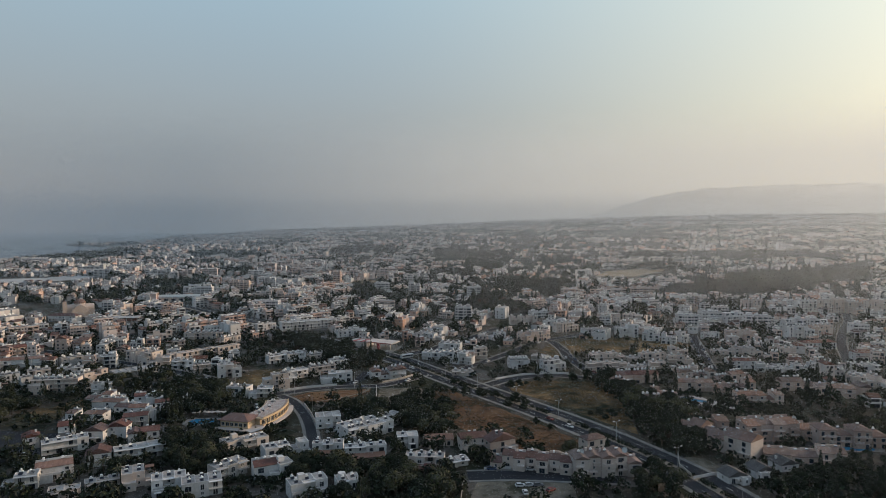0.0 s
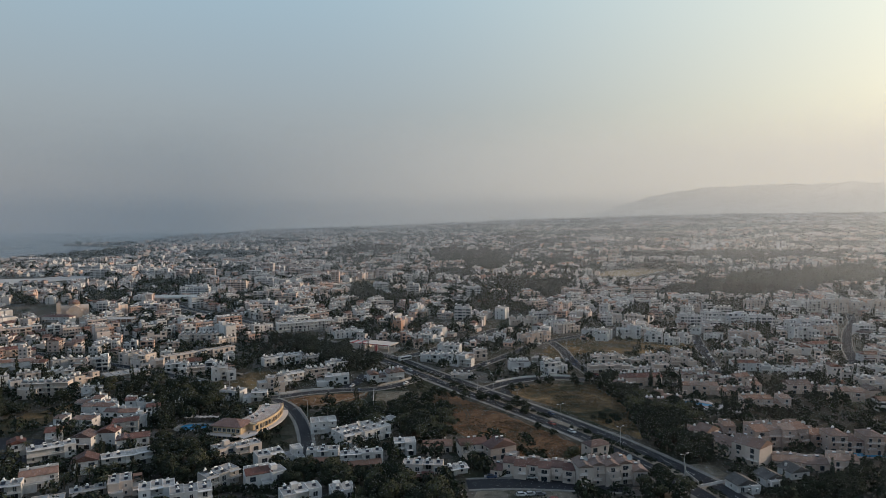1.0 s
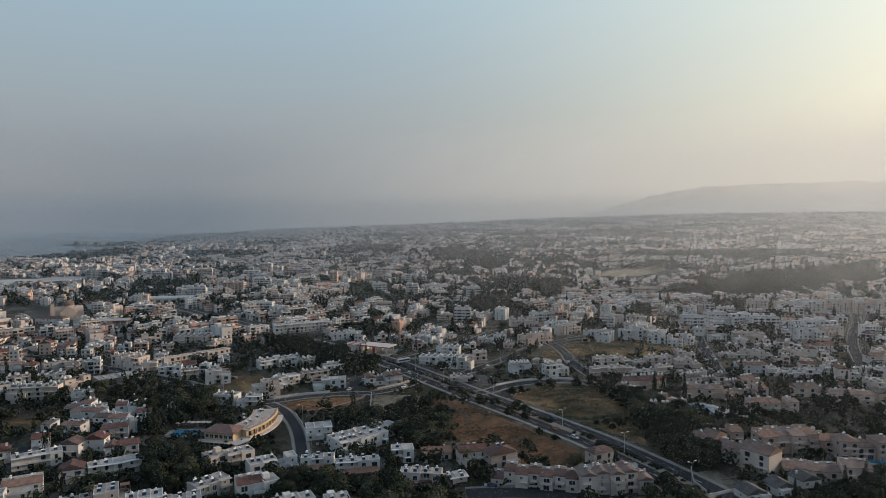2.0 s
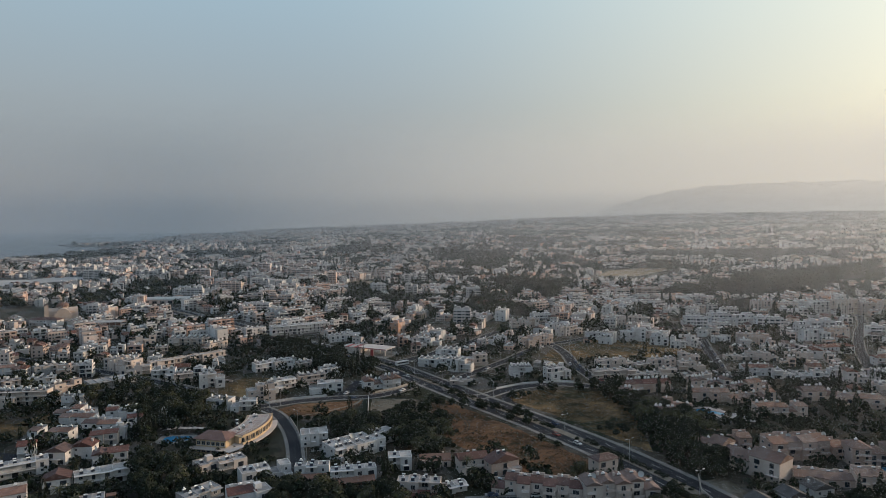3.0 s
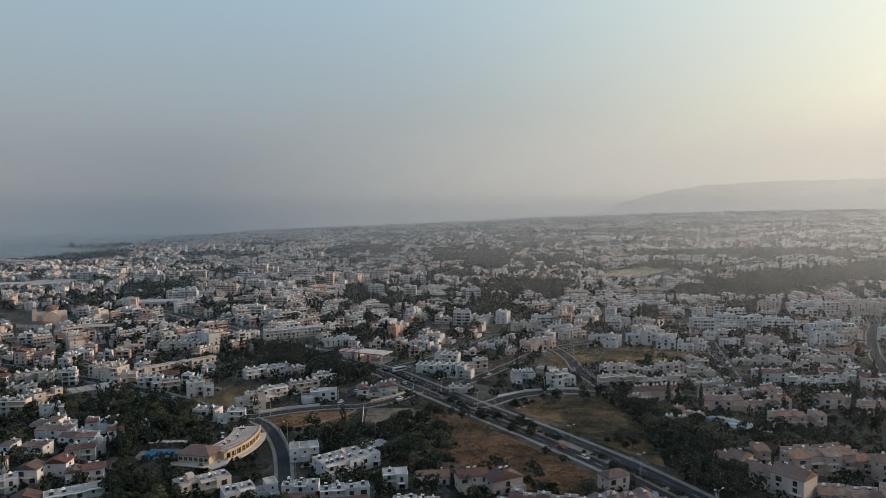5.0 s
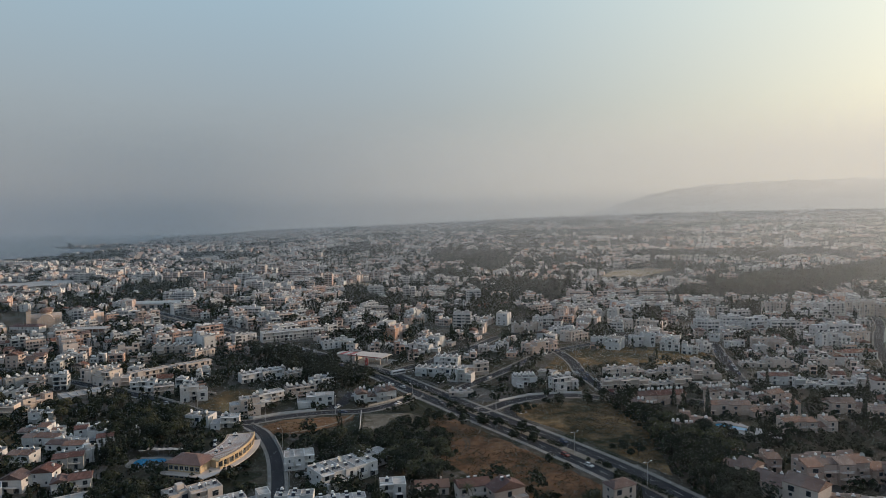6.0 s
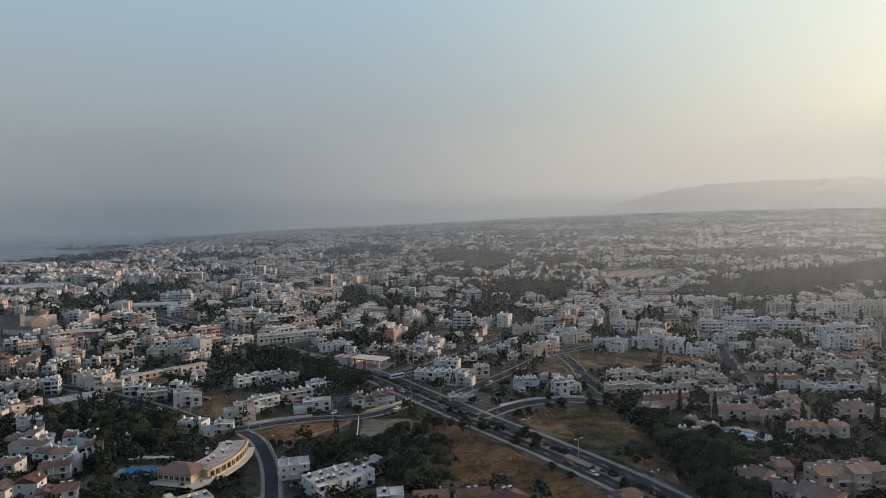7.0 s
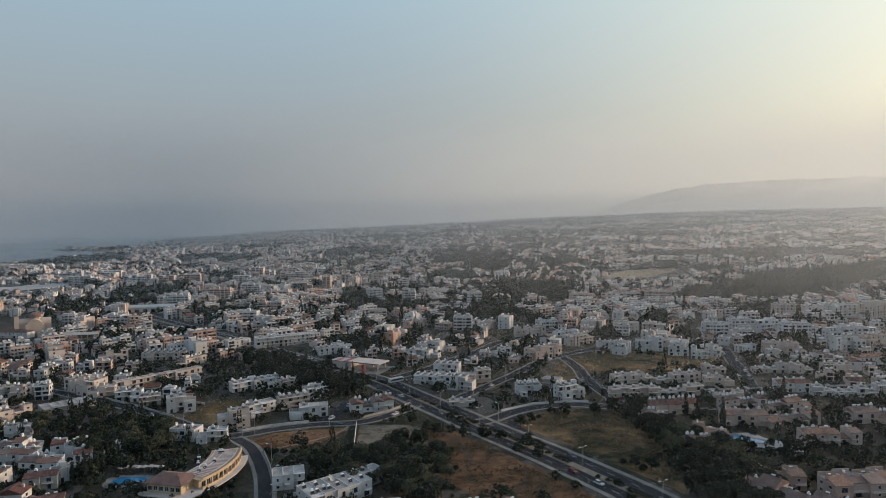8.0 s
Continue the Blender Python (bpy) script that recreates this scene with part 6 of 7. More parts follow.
class Town:
    """Collects blocks (and saddle roofs) and joins them into one mesh."""

    def __init__(self):
        self.rows = []

    def add(self, x, y, ang, lx, ly, lz, sx, sy, sz, slot, gable=0):
        c, s = math.cos(ang), math.sin(ang)
        self.rows.append((x + c * lx - s * ly, y + s * lx + c * ly, lz, sx, sy, sz, c, s, slot, gable))

    def mesh(self, name, *materials):
        a = np.array(self.rows)
        v = np.where(a[:, 9][:, None, None] > 0, V_GAB[None], V8[None]) * a[:, None, 3:6]
        c, s = a[:, 6][:, None], a[:, 7][:, None]
        w = np.stack((v[..., 0] * c - v[..., 1] * s + a[:, 0][:, None], v[..., 0] * s + v[..., 1] * c + a[:, 1][:, None], v[..., 2] + a[:, 2][:, None]), -1).reshape(-1, 3)
        n = len(a)
        f = (F_BOX[None] + (np.arange(n) * 8)[:, None, None]).reshape(-1)
        me = bpy.data.meshes.new(name)
        me.vertices.add(len(w))
        me.vertices.foreach_set("co", w.astype(np.float32).ravel())
        me.loops.add(len(f))
        me.loops.foreach_set("vertex_index", f.astype(np.int32))
        me.polygons.add(n * 5)
        me.polygons.foreach_set("loop_start", np.arange(0, n * 20, 4, dtype=np.int32))
        me.polygons.foreach_set("loop_total", np.full(n * 5, 4, dtype=np.int32))
        me.polygons.foreach_set("material_index", np.repeat(a[:, 8].astype(np.int32), 5))
        me.polygons.foreach_set("use_smooth", np.zeros(n * 5, dtype=bool))
        for m in materials:
            me.materials.append(m)
        me.update(calc_edges=True)
        return me


WOODS = ((75, 1600, 90, 190), (50, 705, 34, 24), (-92, 925, 40, 34), (-390, 870, 60, 30), (235, 1350, 60, 70), (-30, 800, 40, 22), (-250, 760, 46, 18), (330, 720, 40, 22))
TALL = (
    ((320, 819), (471, 993), (625, 1128), (811, 1230), (697, 1035), (522, 933), (403, 855)),
    ((-22, 1255), (-20, 1508), (142, 1637), (155, 1429), (105, 1210)),
    ((43, 762), (54, 892), (97, 937), (177, 979), (167, 882), (107, 831)),
    ((-121, 793), (-130, 904), (-99, 889), (-81, 793)),
    ((-27, 1066), (-15, 1165), (52, 1198), (55, 1063)),
    ((-434, 914), (-472, 1001), (-385, 1028), (-343, 934)),
    ((386, 1387), (449, 1561), (918, 1570), (828, 1398), (556, 1360)),
    ((-984, 1506), (-1049, 1669), (-1074, 2041), (-1003, 2098), (-868, 1788), (-907, 1575)),
    ((-335, 1737), (-321, 2031), (-143, 2019), (-133, 1679)),
    ((640, 978), (851, 1281), (875, 1278), (664, 978)),
)
COPSES = (
    ((275, 800), (330, 775), (400, 790), (480, 870), (640, 990), (760, 1130), (720, 1160), (600, 1105), (470, 1060), (406, 1000), (330, 900)),
    ((50, 835), (155, 812), (195, 985), (120, 1015), (58, 990)),
    ((28, 785), (42, 792), (94, 705), (78, 690), (54, 720)),
    ((318, 640), (350, 650), (372, 700), (338, 690)),
    ((-104, 834), (-50, 732), (-60, 800), (-105, 890)),
)
OPEN = ((330, 1085, 85, 45), (-660, 1060, 130, 75), (-610, 935, 90, 35), (-480, 742, 48, 34), (-372, 620, 34, 26), (-150, 985, 46, 42), (-6, 612, 30, 18), (350, 1165, 75, 50), (500, 1080, 75, 45), (715, 1212, 60, 35), (-125, 1010, 30, 50), (98, 1200, 18, 40), (-675, 1085, 95, 42), (-450, 700, 60, 30), (-20, 640, 30, 26), (50, 640, 40, 16), (-140, 960, 70, 18))


def open_land(x, y):
    """Where woods and fields lie between the districts."""
    if y < 1700 and any(inside(x, y, q) for q in COPSES):
        return 9
    for a, b, ra, rb in OPEN:
        if ((x - a) / ra) ** 2 + ((y - b) / rb) ** 2 < 1:
            return -9
    if any(inside(x, y, q) for q in TALL):
        return 9
    for a, b, ra, rb in WOODS:
        if ((x - a) / ra) ** 2 + ((y - b) / rb) ** 2 < 1 + 0.5 * noise.noise((x * 0.03, y * 0.03, 1.0)):
            return 9
    return -0.1 if y < 1150 else noise.noise((x * 0.0030 + 7.3, y * 0.0045, 2.0)) + 0.5 * noise.noise((x * 0.009, y * 0.012, 5.0))


def town_house(town, rnd, x, y, ang, big):
    z = ground_z(x, y) - 0.5
    if big:
        w, d, n = rnd.uniform(12, 24), rnd.uniform(9, 12), rnd.choice((2, 3, 3, 3, 4))
    else:
        w, d, n = rnd.uniform(6.0, 12), rnd.uniform(6, 8.5), rnd.choice((1, 2, 2, 2, 2, 3))
    wall = rnd.choice((0, 0, 0, 1, 1, 7))
    far = y > 1500
    tiled = not big and rnd.random() < 0.30
    bays = 1 if far else max(1, round(w / 4.4))
    bw = w / bays
    for i in range(bays):
        ox = (i - (bays - 1) / 2) * bw
        oy = rnd.uniform(-0.7, 0.7) if not far else 0.0
        nn = n - 1 if n > 1 and rnd.random() < 0.22 else n
        h = nn * 2.75 + 0.8
        town.add(x, y, ang, ox, oy, z, bw, d, h, wall)
        if y > 2300:
            town.add(x, y, ang, ox, oy - d / 2, z + 0.8, bw * 0.6, 0.12, h * 0.6, 4)
            continue
        if tiled:
            town.add(x, y, ang, ox, oy, z + h - 0.05, bw + 0.3, d + 0.8, 0.22, 2)
            town.add(x, y, ang, ox, oy, z + h + 0.16, bw + 0.3, d + 0.8, d * 0.22, 2, 1)
        else:
            town.add(x, y, ang, ox, oy, z + h, bw - 0.5, d - 0.5, 0.10, 3)
            if not far:
                town.add(x, y, ang, ox, oy - d / 2 + 0.1, z + h - 0.02, bw, 0.24, 0.5, wall)
                if rnd.random() < 0.25:
                    town.add(x, y, ang, ox, oy + d * 0.2, z + h + 0.09, bw * 0.6, d * 0.4, 2.2, wall)
            for k in range(rnd.randint(1, 2) if not far else 1):
                lx, ly = ox + rnd.uniform(-0.35, 0.35) * bw, rnd.uniform(-0.35, 0.2) * d
                town.add(x, y, ang, lx, ly, z + h + 1.0, 1.7, 0.75, 0.95, 5)
                if not far:
                    town.add(x, y, ang, lx, ly - 0.9, z + h + 0.4, 1.9, 1.3, 0.12, 6)
        front = oy - d / 2
        for s in range(nn):
            zz = z + 0.6 + s * 2.75
            k = rnd.random()
            if k < 0.58:
                gw = bw * rnd.uniform(0.5, 0.86)
                town.add(x, y, ang, ox, front, zz, gw, 0.12, 2.1, 4)
                if s:
                    town.add(x, y, ang, ox, front - 0.6, zz - 0.2, bw * 0.95, 1.2, rnd.choice((0.25, 0.9)), wall)
                    town.add(x, y, ang, ox, front - 0.6, zz + 2.45, bw * 0.95, 1.2, 0.2, wall)
            else:
                for lx in (-0.25, 0.25):
                    town.add(x, y, ang, ox + lx * bw, front, zz + 0.6, rnd.choice((1.0, 1.4)), 0.12, 1.3, 4)
    if y < 1300:
        for s in range(n):
            for side in (-1, 1):
                for k in (-0.22, 0.22):
                    if rnd.random() < 0.6:
                        town.add(x, y, ang, side * w / 2, k * d, z + 1.2 + s * 2.75, 0.12, 1.2, 1.3, 4)


def big_block(town, x, y, ang, w, d, n, wall=0):
    """A long hotel or block of flats: stepped bays with windows and balcony bands on every storey."""
    rnd = random.Random(int(x * 5 + y * 11))
    z, a = ground_z(x, y) - 0.5, radians(ang)
    bays = max(2, round(w / 8))
    bw = w / bays
    for b in range(bays):
        lx = -w / 2 + bw * (b + 0.5)
        ly = rnd.choice((0.0, 1.0, 2.0))
        nn = n - 1 if n > 2 and rnd.random() < 0.3 else n
        h = nn * 2.9 + 0.8
        town.add(x, y, a, lx, ly, z, bw, d, h, wall)
        town.add(x, y, a, lx, ly, z + h, bw - 0.5, d - 0.5, 0.1, 3)
        if rnd.random() < 0.5:
            town.add(x, y, a, lx, ly, z + h + 0.09, 4, 4, 2.6, wall)
        town.add(x, y, a, lx - 2, ly - 3, z + h + 0.8, 1.8, 0.8, 1.1, 5)
        for s in range(nn):
            town.add(x, y, a, lx - bw * 0.12, ly - d / 2, z + 0.8 + 2.9 * s, bw * 0.5, 0.14, 2.0, 4)
            town.add(x, y, a, lx + bw * 0.32, ly - d / 2, z + 1.4 + 2.9 * s, bw * 0.16, 0.14, 1.2, 4)
            if s:
                town.add(x, y, a, lx - bw * 0.12, ly - d / 2 - 0.7, z + 0.4 + 2.9 * s, bw * 0.62, 1.4, 0.9, wall)


def fill_town(y0, y1, gap, name, label, seed, low_house=0.60):
    rnd = random.Random(seed)
    town = Town()
    spots = []
    y = y0
    while y < y1:
        half = 0.78 * y + 60
        x = -half
        while x < half:
            px, py = x + rnd.uniform(-0.22, 0.22) * gap, y + rnd.uniform(-1, 1) * gap * (0.22 if y < 1500 else 0.65)
            shore = float(np.interp(py, SHORE_Y, SHORE_X))
            if px > shore + 70:
                k = open_land(px, py)
                turn = radians(-35 + 80 * noise.cell((px * 0.0032 + 0.3 * math.sin(py * 0.004), py * 0.0042, 1.0)))
                across = (py * math.cos(turn) - px * math.sin(turn)) % 52.0
                along = (px * math.cos(turn) + py * math.sin(turn)) % 118.0
                if k < -5 or (py < 1700 and k < 5 and (across < 7.0 or along < 8.0)):
                    pass
                elif k > (0.2 if px > 0 else 0.42):
                    spots.append((px, py, 1))
                elif not on_road(px, py, 6.0) and not built(px, py, 5.0):
                    ang = turn + rnd.choice((0, math.pi / 2)) * (rnd.random() < 0.25) + rnd.uniform(-0.06, 0.06)
                    big = rnd.random() < (0.22 + 0.40 * max(0.0, noise.noise((px * 0.004, py * 0.006, 9.0)) + 0.15))
                    if rnd.random() < low_house + 0.04 + 0.20 * smooth(-0.02, -0.25, px / py) + 0.12 * smooth(0.15, 0.3, px / py):
                        town_house(town, rnd, px, py, ang, big)
                    else:
                        spots.append((px, py, 1 if rnd.random() < 0.5 else 0))
                    if rnd.random() < 0.6:
                        spots.append((px + rnd.uniform(-0.5, 0.5) * gap, py + 0.48 * gap * rnd.choice((-1, 1)), 0))
            x += gap * rnd.uniform(0.85, 1.15)
        y += gap * (1.0 if y < 1500 else 1.25)
    for bx, by, ang, bw, bd, bn, wall in BLOCKS + tuple(FAR_BLOCKS):
        if y0 <= by < y1:
            big_block(town, bx, by, ang, bw, bd, bn, wall)
    ob = new(name, town.mesh(name, T_WHITE, T_CREAM, T_TILE, T_ROOF, GLASS, TANK, PANEL, T_PEACH))
    tagged(ob, label, "houses", kind="stuff")
    return spots


def fill_trees(spots, count, size, name, label, seed, near, clear=0.0):
    """Joined crowns: leaf clumps on two or three lobes for each tree, several trees in a wood."""
    rnd = random.Random(seed)
    parts_ = []
    kinds = []
    for v in range(8):
        r = random.Random(seed * 10 + v)
        kinds.append(leaf_cloud(v + seed, [(0, 0, 3.4, 2.6), (1.7, 0.6, 2.8, 1.7), (-1.4, 1.0, 3.0, 1.8), (0.2, -1.5, 2.6, 1.7)], count, size, 0.9))
    for x, y, wood in spots:
        for i in range((6 if near else 4) if wood else 1):
            px, py = x + rnd.uniform(-9, 9) * (1 if wood else 0.2), y + rnd.uniform(-9, 9) * (1 if wood else 0.2)
            if on_road(px, py, 1.0) or built(px, py, clear) or (clear and built(px, py + 6.0, -1.0)):
                continue
            s = rnd.uniform(0.8, 1.5) * (1.0 if near else 1.15) * (1.35 if wood else 1.0)
            a = rnd.uniform(0, 6.28)
            k = kinds[rnd.randrange(8)] * s
            if y < 1500 and rnd.random() < 0.14:
                k = k * np.array((0.4, 0.4, 1.7))
            q = np.empty_like(k)
            q[:, 0] = k[:, 0] * math.cos(a) - k[:, 1] * math.sin(a) + px
            q[:, 1] = k[:, 0] * math.sin(a) + k[:, 1] * math.cos(a) + py
            q[:, 2] = k[:, 2] + ground_z(px, py)
            parts_.append(q)
    ob = new(name, quads_mesh(name, np.concatenate(parts_), LEAF))
    tagged(ob, label, "trees", kind="stuff")


rnd = random.Random(91)
close = Town()
BARE = ((-182, 578), (-146, 566), (-130, 510), (-152, 482), (-212, 484), (-238, 542)), ((48, 468), (94, 468), (104, 535), (58, 540)), ((-268, 316), (-220, 312), (-220, 347), (-250, 364), (-278, 350)), ((0, 402), (25, 392), (108, 420), (92, 470), (40, 478), (8, 445)), ((-32, 376), (-8, 384), (8, 408), (-16, 448), (-36, 420)), ((-62, 352), (-8, 386), (70, 290), (56, 268), (10, 282), (-20, 298), (-50, 308)), ((-68, 268), (-45, 268), (-44, 244), (-64, 244)), ((-135, 300), (-112, 290), (-80, 290), (-68, 330), (-85, 366), (-110, 362), (-135, 335)), ((-12, 390), (30, 343), (66, 288), (55, 272), (2, 318)), ((33, 384), (43, 398), (96, 402), (106, 368), (94, 296), (80, 318)), ((-93, 361), (-80, 378), (-8, 386), (-9, 352), (-30, 346), (-60, 354), (-82, 348)), ((14, 248), (50, 246), (50, 222), (8, 220)), ((-190, 268), (-172, 270), (-176, 300), (-215, 305), (-240, 262)), ((97, 268), (112, 272), (119, 254), (103, 246)), ((-222, 308), (-222, 344), (-200, 344), (-196, 322)), ((-165, 384), (-128, 378), (-112, 345), (-130, 310), (-160, 330), (-215, 372), (-215, 398)), ((-60, 350), (-33, 350), (-14, 362), (2, 330), (-4, 285), (-48, 310)), ((-140, 545), (-66, 498), (-44, 462), (-66, 452), (-92, 462), (-135, 515)), ((104, 366), (118, 350), (132, 325), (124, 276), (106, 276), (92, 305)), ((122, 250), (152, 262), (200, 276), (195, 240), (165, 222), (121, 225)), ((-46, 262), (-18, 250), (8, 238), (4, 218), (-38, 218)), ((76, 262), (88, 256), (96, 232), (74, 226)), ((60, 455), (84, 524), (104, 540), (130, 565), (200, 540), (208, 512), (175, 488), (105, 486))
y = 224.0
while y < 545:
    x = -0.76 * y
    while x < 0.76 * y:
        px, py = x + rnd.uniform(-3, 3), y + rnd.uniform(-3, 3)
        if rnd.random() < (0.75 if py > 505 or (py > 430 and px < -150) or px > 235 else 0.0) and not on_road(px, py, 5.0) and not built(px, py, 5.0) and not any(inside(px, py, f) for f in BARE):
            ang = (12 if px < 0 else -8) + rnd.choice((0, 0, 90)) + rnd.uniform(-8, 8)
            if py < 300:
                kind = rnd.choice(("flat", "flat", "mono", "gable"))
                house(px, py - 3, ang % 90 if ang > 60 else ang, rnd.uniform(6.5, 9), rnd.uniform(5.5, 7), 2, rnd.choice((WHITE, WHITE, CREAM) if px < 60 else (CREAM, PINK, WHITE)), kind, 2, wing=False, balcony=0.5, tile=TILE_PALE)
            else:
                town_house(close, rnd, px, py, radians(ang), False)
                TAKEN.append((px, py, 6.0))
        x += rnd.uniform(11, 16)
    y += 12.0
tagged(new("town_houses", close.mesh("town_houses", T_WHITE, T_CREAM, T_TILE, T_ROOF, GLASS, TANK, PANEL, T_PEACH)), "small white and cream houses filling the blocks", "houses", kind="stuff")
near_spots = fill_town(545, 1000, 14.5, "town_houses", "close-set white and cream flat-roofed town houses", 11)
mid_spots = fill_town(1000, 1700, 18.0, "town_houses", "close-set pale town houses and flats", 12)
far_spots = fill_town(1700, 4380, 31.0, "distant_houses", "pale distant houses dissolving in haze", 13, 0.76)
fill_trees(near_spots, 18, 1.4, "town_trees", "dark garden trees between the town houses", 3, True)
spare = random.Random(40)
yards = [(x, y, 0) for x, y in ((spare.uniform(-0.78, 0.78) * v, v) for v in (spare.uniform(215, 560) for i in range(1500)))]
fill_trees(mid_spots, 10, 2.0, "town_trees", "dark trees and copses in the town", 4, True)
fill_trees(far_spots, 6, 3.3, "distant_trees", "distant dark copses in haze", 5, False)

# low garden growth between the near houses
rnd = random.Random(21)
garden = []
FIELDS = (((-137, 400), (-112, 384), (-98, 430), (-130, 438)), ((60, 455), (84, 524), (104, 540), (130, 565), (200, 540), (208, 512), (175, 488), (105, 486)), ((-222, 308), (-222, 344), (-200, 344), (-196, 322)), ((-12, 390), (30, 343), (66, 288), (55, 272), (2, 318)), ((33, 384), (43, 398), (96, 402), (106, 368), (94, 296), (80, 318)), ((-93, 361), (-80, 378), (-8, 386), (-9, 352), (-30, 346), (-60, 354), (-82, 348)), ((14, 248), (50, 246), (50, 222), (8, 220)), ((-190, 268), (-172, 270), (-176, 300), (-215, 305), (-240, 262)), ((97, 268), (112, 272), (119, 254), (103, 246)))
for i in range(3900):
    y = rnd.uniform(212, 565)
    x = rnd.uniform(-0.78, 0.78) * y
    if not any(inside(x, y, f) for f in FIELDS):
        garden.append((x, y, 0))


def fill_garden(spots):
    parts_ = []
    kinds = [leaf_cloud(50 + v, [(0, 0, 0.8, 1.0), (0.9, 0.3, 0.7, 0.8), (-0.8, 0.4, 0.7, 0.8), (0.1, -0.8, 0.6, 0.7)], 26, 0.5, 0.9) for v in range(8)]
    r = random.Random(8)
    for x, y, w in spots:
        if on_road(x, y, 0.6) or built(x, y, -2.2):
            continue
        s, a = r.uniform(0.7, 1.9), r.uniform(0, 6.28)
        k = kinds[r.randrange(8)] * s
        q = np.empty_like(k)
        q[:, 0] = k[:, 0] * math.cos(a) - k[:, 1] * math.sin(a) + x
        q[:, 1] = k[:, 0] * math.sin(a) + k[:, 1] * math.cos(a) + y
        q[:, 2] = k[:, 2] * r.uniform(0.8, 1.5)
        parts_.append(q)
    tagged(new("garden_shrubs", quads_mesh("garden_shrubs", np.concatenate(parts_), LEAF)), "dark garden shrubs and hedges between the houses", "shrubs", kind="stuff")


fill_garden(garden)
fill_trees([q for q in yards if not any(inside(q[0], q[1], f) for f in FIELDS)], 60, 0.62, "garden_trees", "dark trees and tall shrubs in house gardens", 6, True, 2.0)
tanks = Town()
for x, y, z, a in FAR_HEATERS:
    tanks.add(x, y, a, 0, 0.8, z + 1.1, 1.5, 0.6, 0.6, 0)
    if int(x * 7) % 3:
        tanks.add(x, y, a, 0, 0.8, z + 1.71, 0.8, 0.7, 0.6, 0)
    tanks.add(x, y, a, 0, -0.2, z + 0.4, 1.7, 1.3, 0.12, 1)
    tanks.add(x, y, a, 0, 0.7, z, 1.4, 0.4, 1.1, 2)
tagged(new("solar_water_heaters", tanks.mesh("solar_water_heaters", TANK, PANEL, STEEL)), "white solar heater tanks on flat roofs further off", "water heaters", kind="stuff")

# ---------------------------------------------------------------- trees near the camera's way
grove(((-165, 384), (-128, 378), (-120, 352), (-128, 340), (-150, 335), (-165, 352)), 6.5, ("broad", "broad", "olive"), 0.8, 1.3, 1)
grove(((-60, 346), (-36, 341), (-12, 345), (2, 328), (-4, 300), (-18, 302), (-48, 322)), 7.0, ("broad", "broad", "broad", "olive"), 0.8, 1.3, 2)
grove(((-150, 545), (-112, 525), (-66, 479), (-42, 450), (-58, 436), (-85, 450), (-125, 495)), 7.0, ("broad", "broad", "broad", "cypress"), 1.0, 1.6, 3)
grove(((-48, 322), (-30, 340), (-14, 362), (2, 345), (5, 322), (12, 304), (0, 296), (-13, 298), (-33, 309)), 6.5, ("broad", "broad", "olive", "bush"), 0.7, 1.2, 14)
for i in range(16):
    u = i / 15
    tree(93 + 8 * math.sin(u * 1.5) + 1.2 * (i % 3), 403 - 72 * u, "bush" if i % 4 else "broad", 1.0 + 0.25 * (i % 3))
for x, y, k in ((22.5, 365, 2.3), (36, 346, 2.2), (44, 340, 2.2), (6.5, 393, 1.9), (11.5, 387, 1.9), (-13, 389, 2.0), (70, 309, 1.4), (84, 323, 1.5), (78, 331, 1.2), (48, 388, 1.5), (52, 392, 1.2), (14, 383, 1.3), (21, 371, 1.5), (24, 367, 1.4), (-76, 349, 1.3), (-72, 348, 1.2), (-68, 347, 1.3), (-64, 346, 1.2), (-60, 346, 1.2), (8, 326, 1.1), (64, 316, 0.9)):
    tree(x, y, "bush", k)
grove(((102, 400), (112, 372), (118, 350), (128, 325), (128, 300), (112, 268), (101, 272), (97, 305), (98, 353)), 5.6, ("broad", "broad", "broad", "olive"), 0.8, 1.5, 4)
grove(((126, 246), (152, 252), (200, 258), (198, 240), (165, 222), (125, 225)), 7.0, ("broad", "broad", "cypress"), 0.8, 1.4, 5)
grove(((-46, 262), (-18, 250), (8, 238), (4, 222), (-38, 222)), 6.5, ("broad", "broad", "olive"), 0.8, 1.4, 6)
grove(((-215, 372), (-165, 372), (-168, 392), (-215, 398)), 8.0, ("broad", "olive"), 0.8, 1.2, 7)
grove(((-128, 300), (-112, 290), (-95, 275), (-88, 246), (-104, 246), (-122, 270)), 7.0, ("broad", "broad", "olive"), 0.8, 1.3, 8)
grove(((76, 262), (88, 256), (96, 232), (74, 226)), 6.5, ("broad", "olive"), 0.8, 1.2, 9)
grove(((-67, 268), (-47, 268), (-45, 246), (-62, 244)), 6.0, ("broad", "broad", "olive"), 0.7, 1.1, 10)
grove(((-268, 318), (-223, 316), (-223, 345), (-250, 362), (-276, 350)), 7.5, ("broad", "broad", "olive"), 0.8, 1.2, 12)
for x, y, n in ((-141, 318, 9), (-137, 333, 6)):
    for i in range(n):
        tree(x + 1.1 * i - 4, y + 2.2 * (i % 5), "cypress", 0.9 + 0.1 * (i % 3))
for x, y, k in ((138, 372, 1.5), (146, 330, 1.3), (205, 352, 1.6), (212, 345, 1.2), (176, 362, 1.4), (230, 372, 1.5), (128, 392, 1.2), (262, 420, 1.6), (190, 414, 1.4), (240, 402, 1.3), (160, 305, 1.2), (196, 300, 1.3)):
    tree(x, y, "cypress", k)
rnd = random.Random(77)
placed = 0
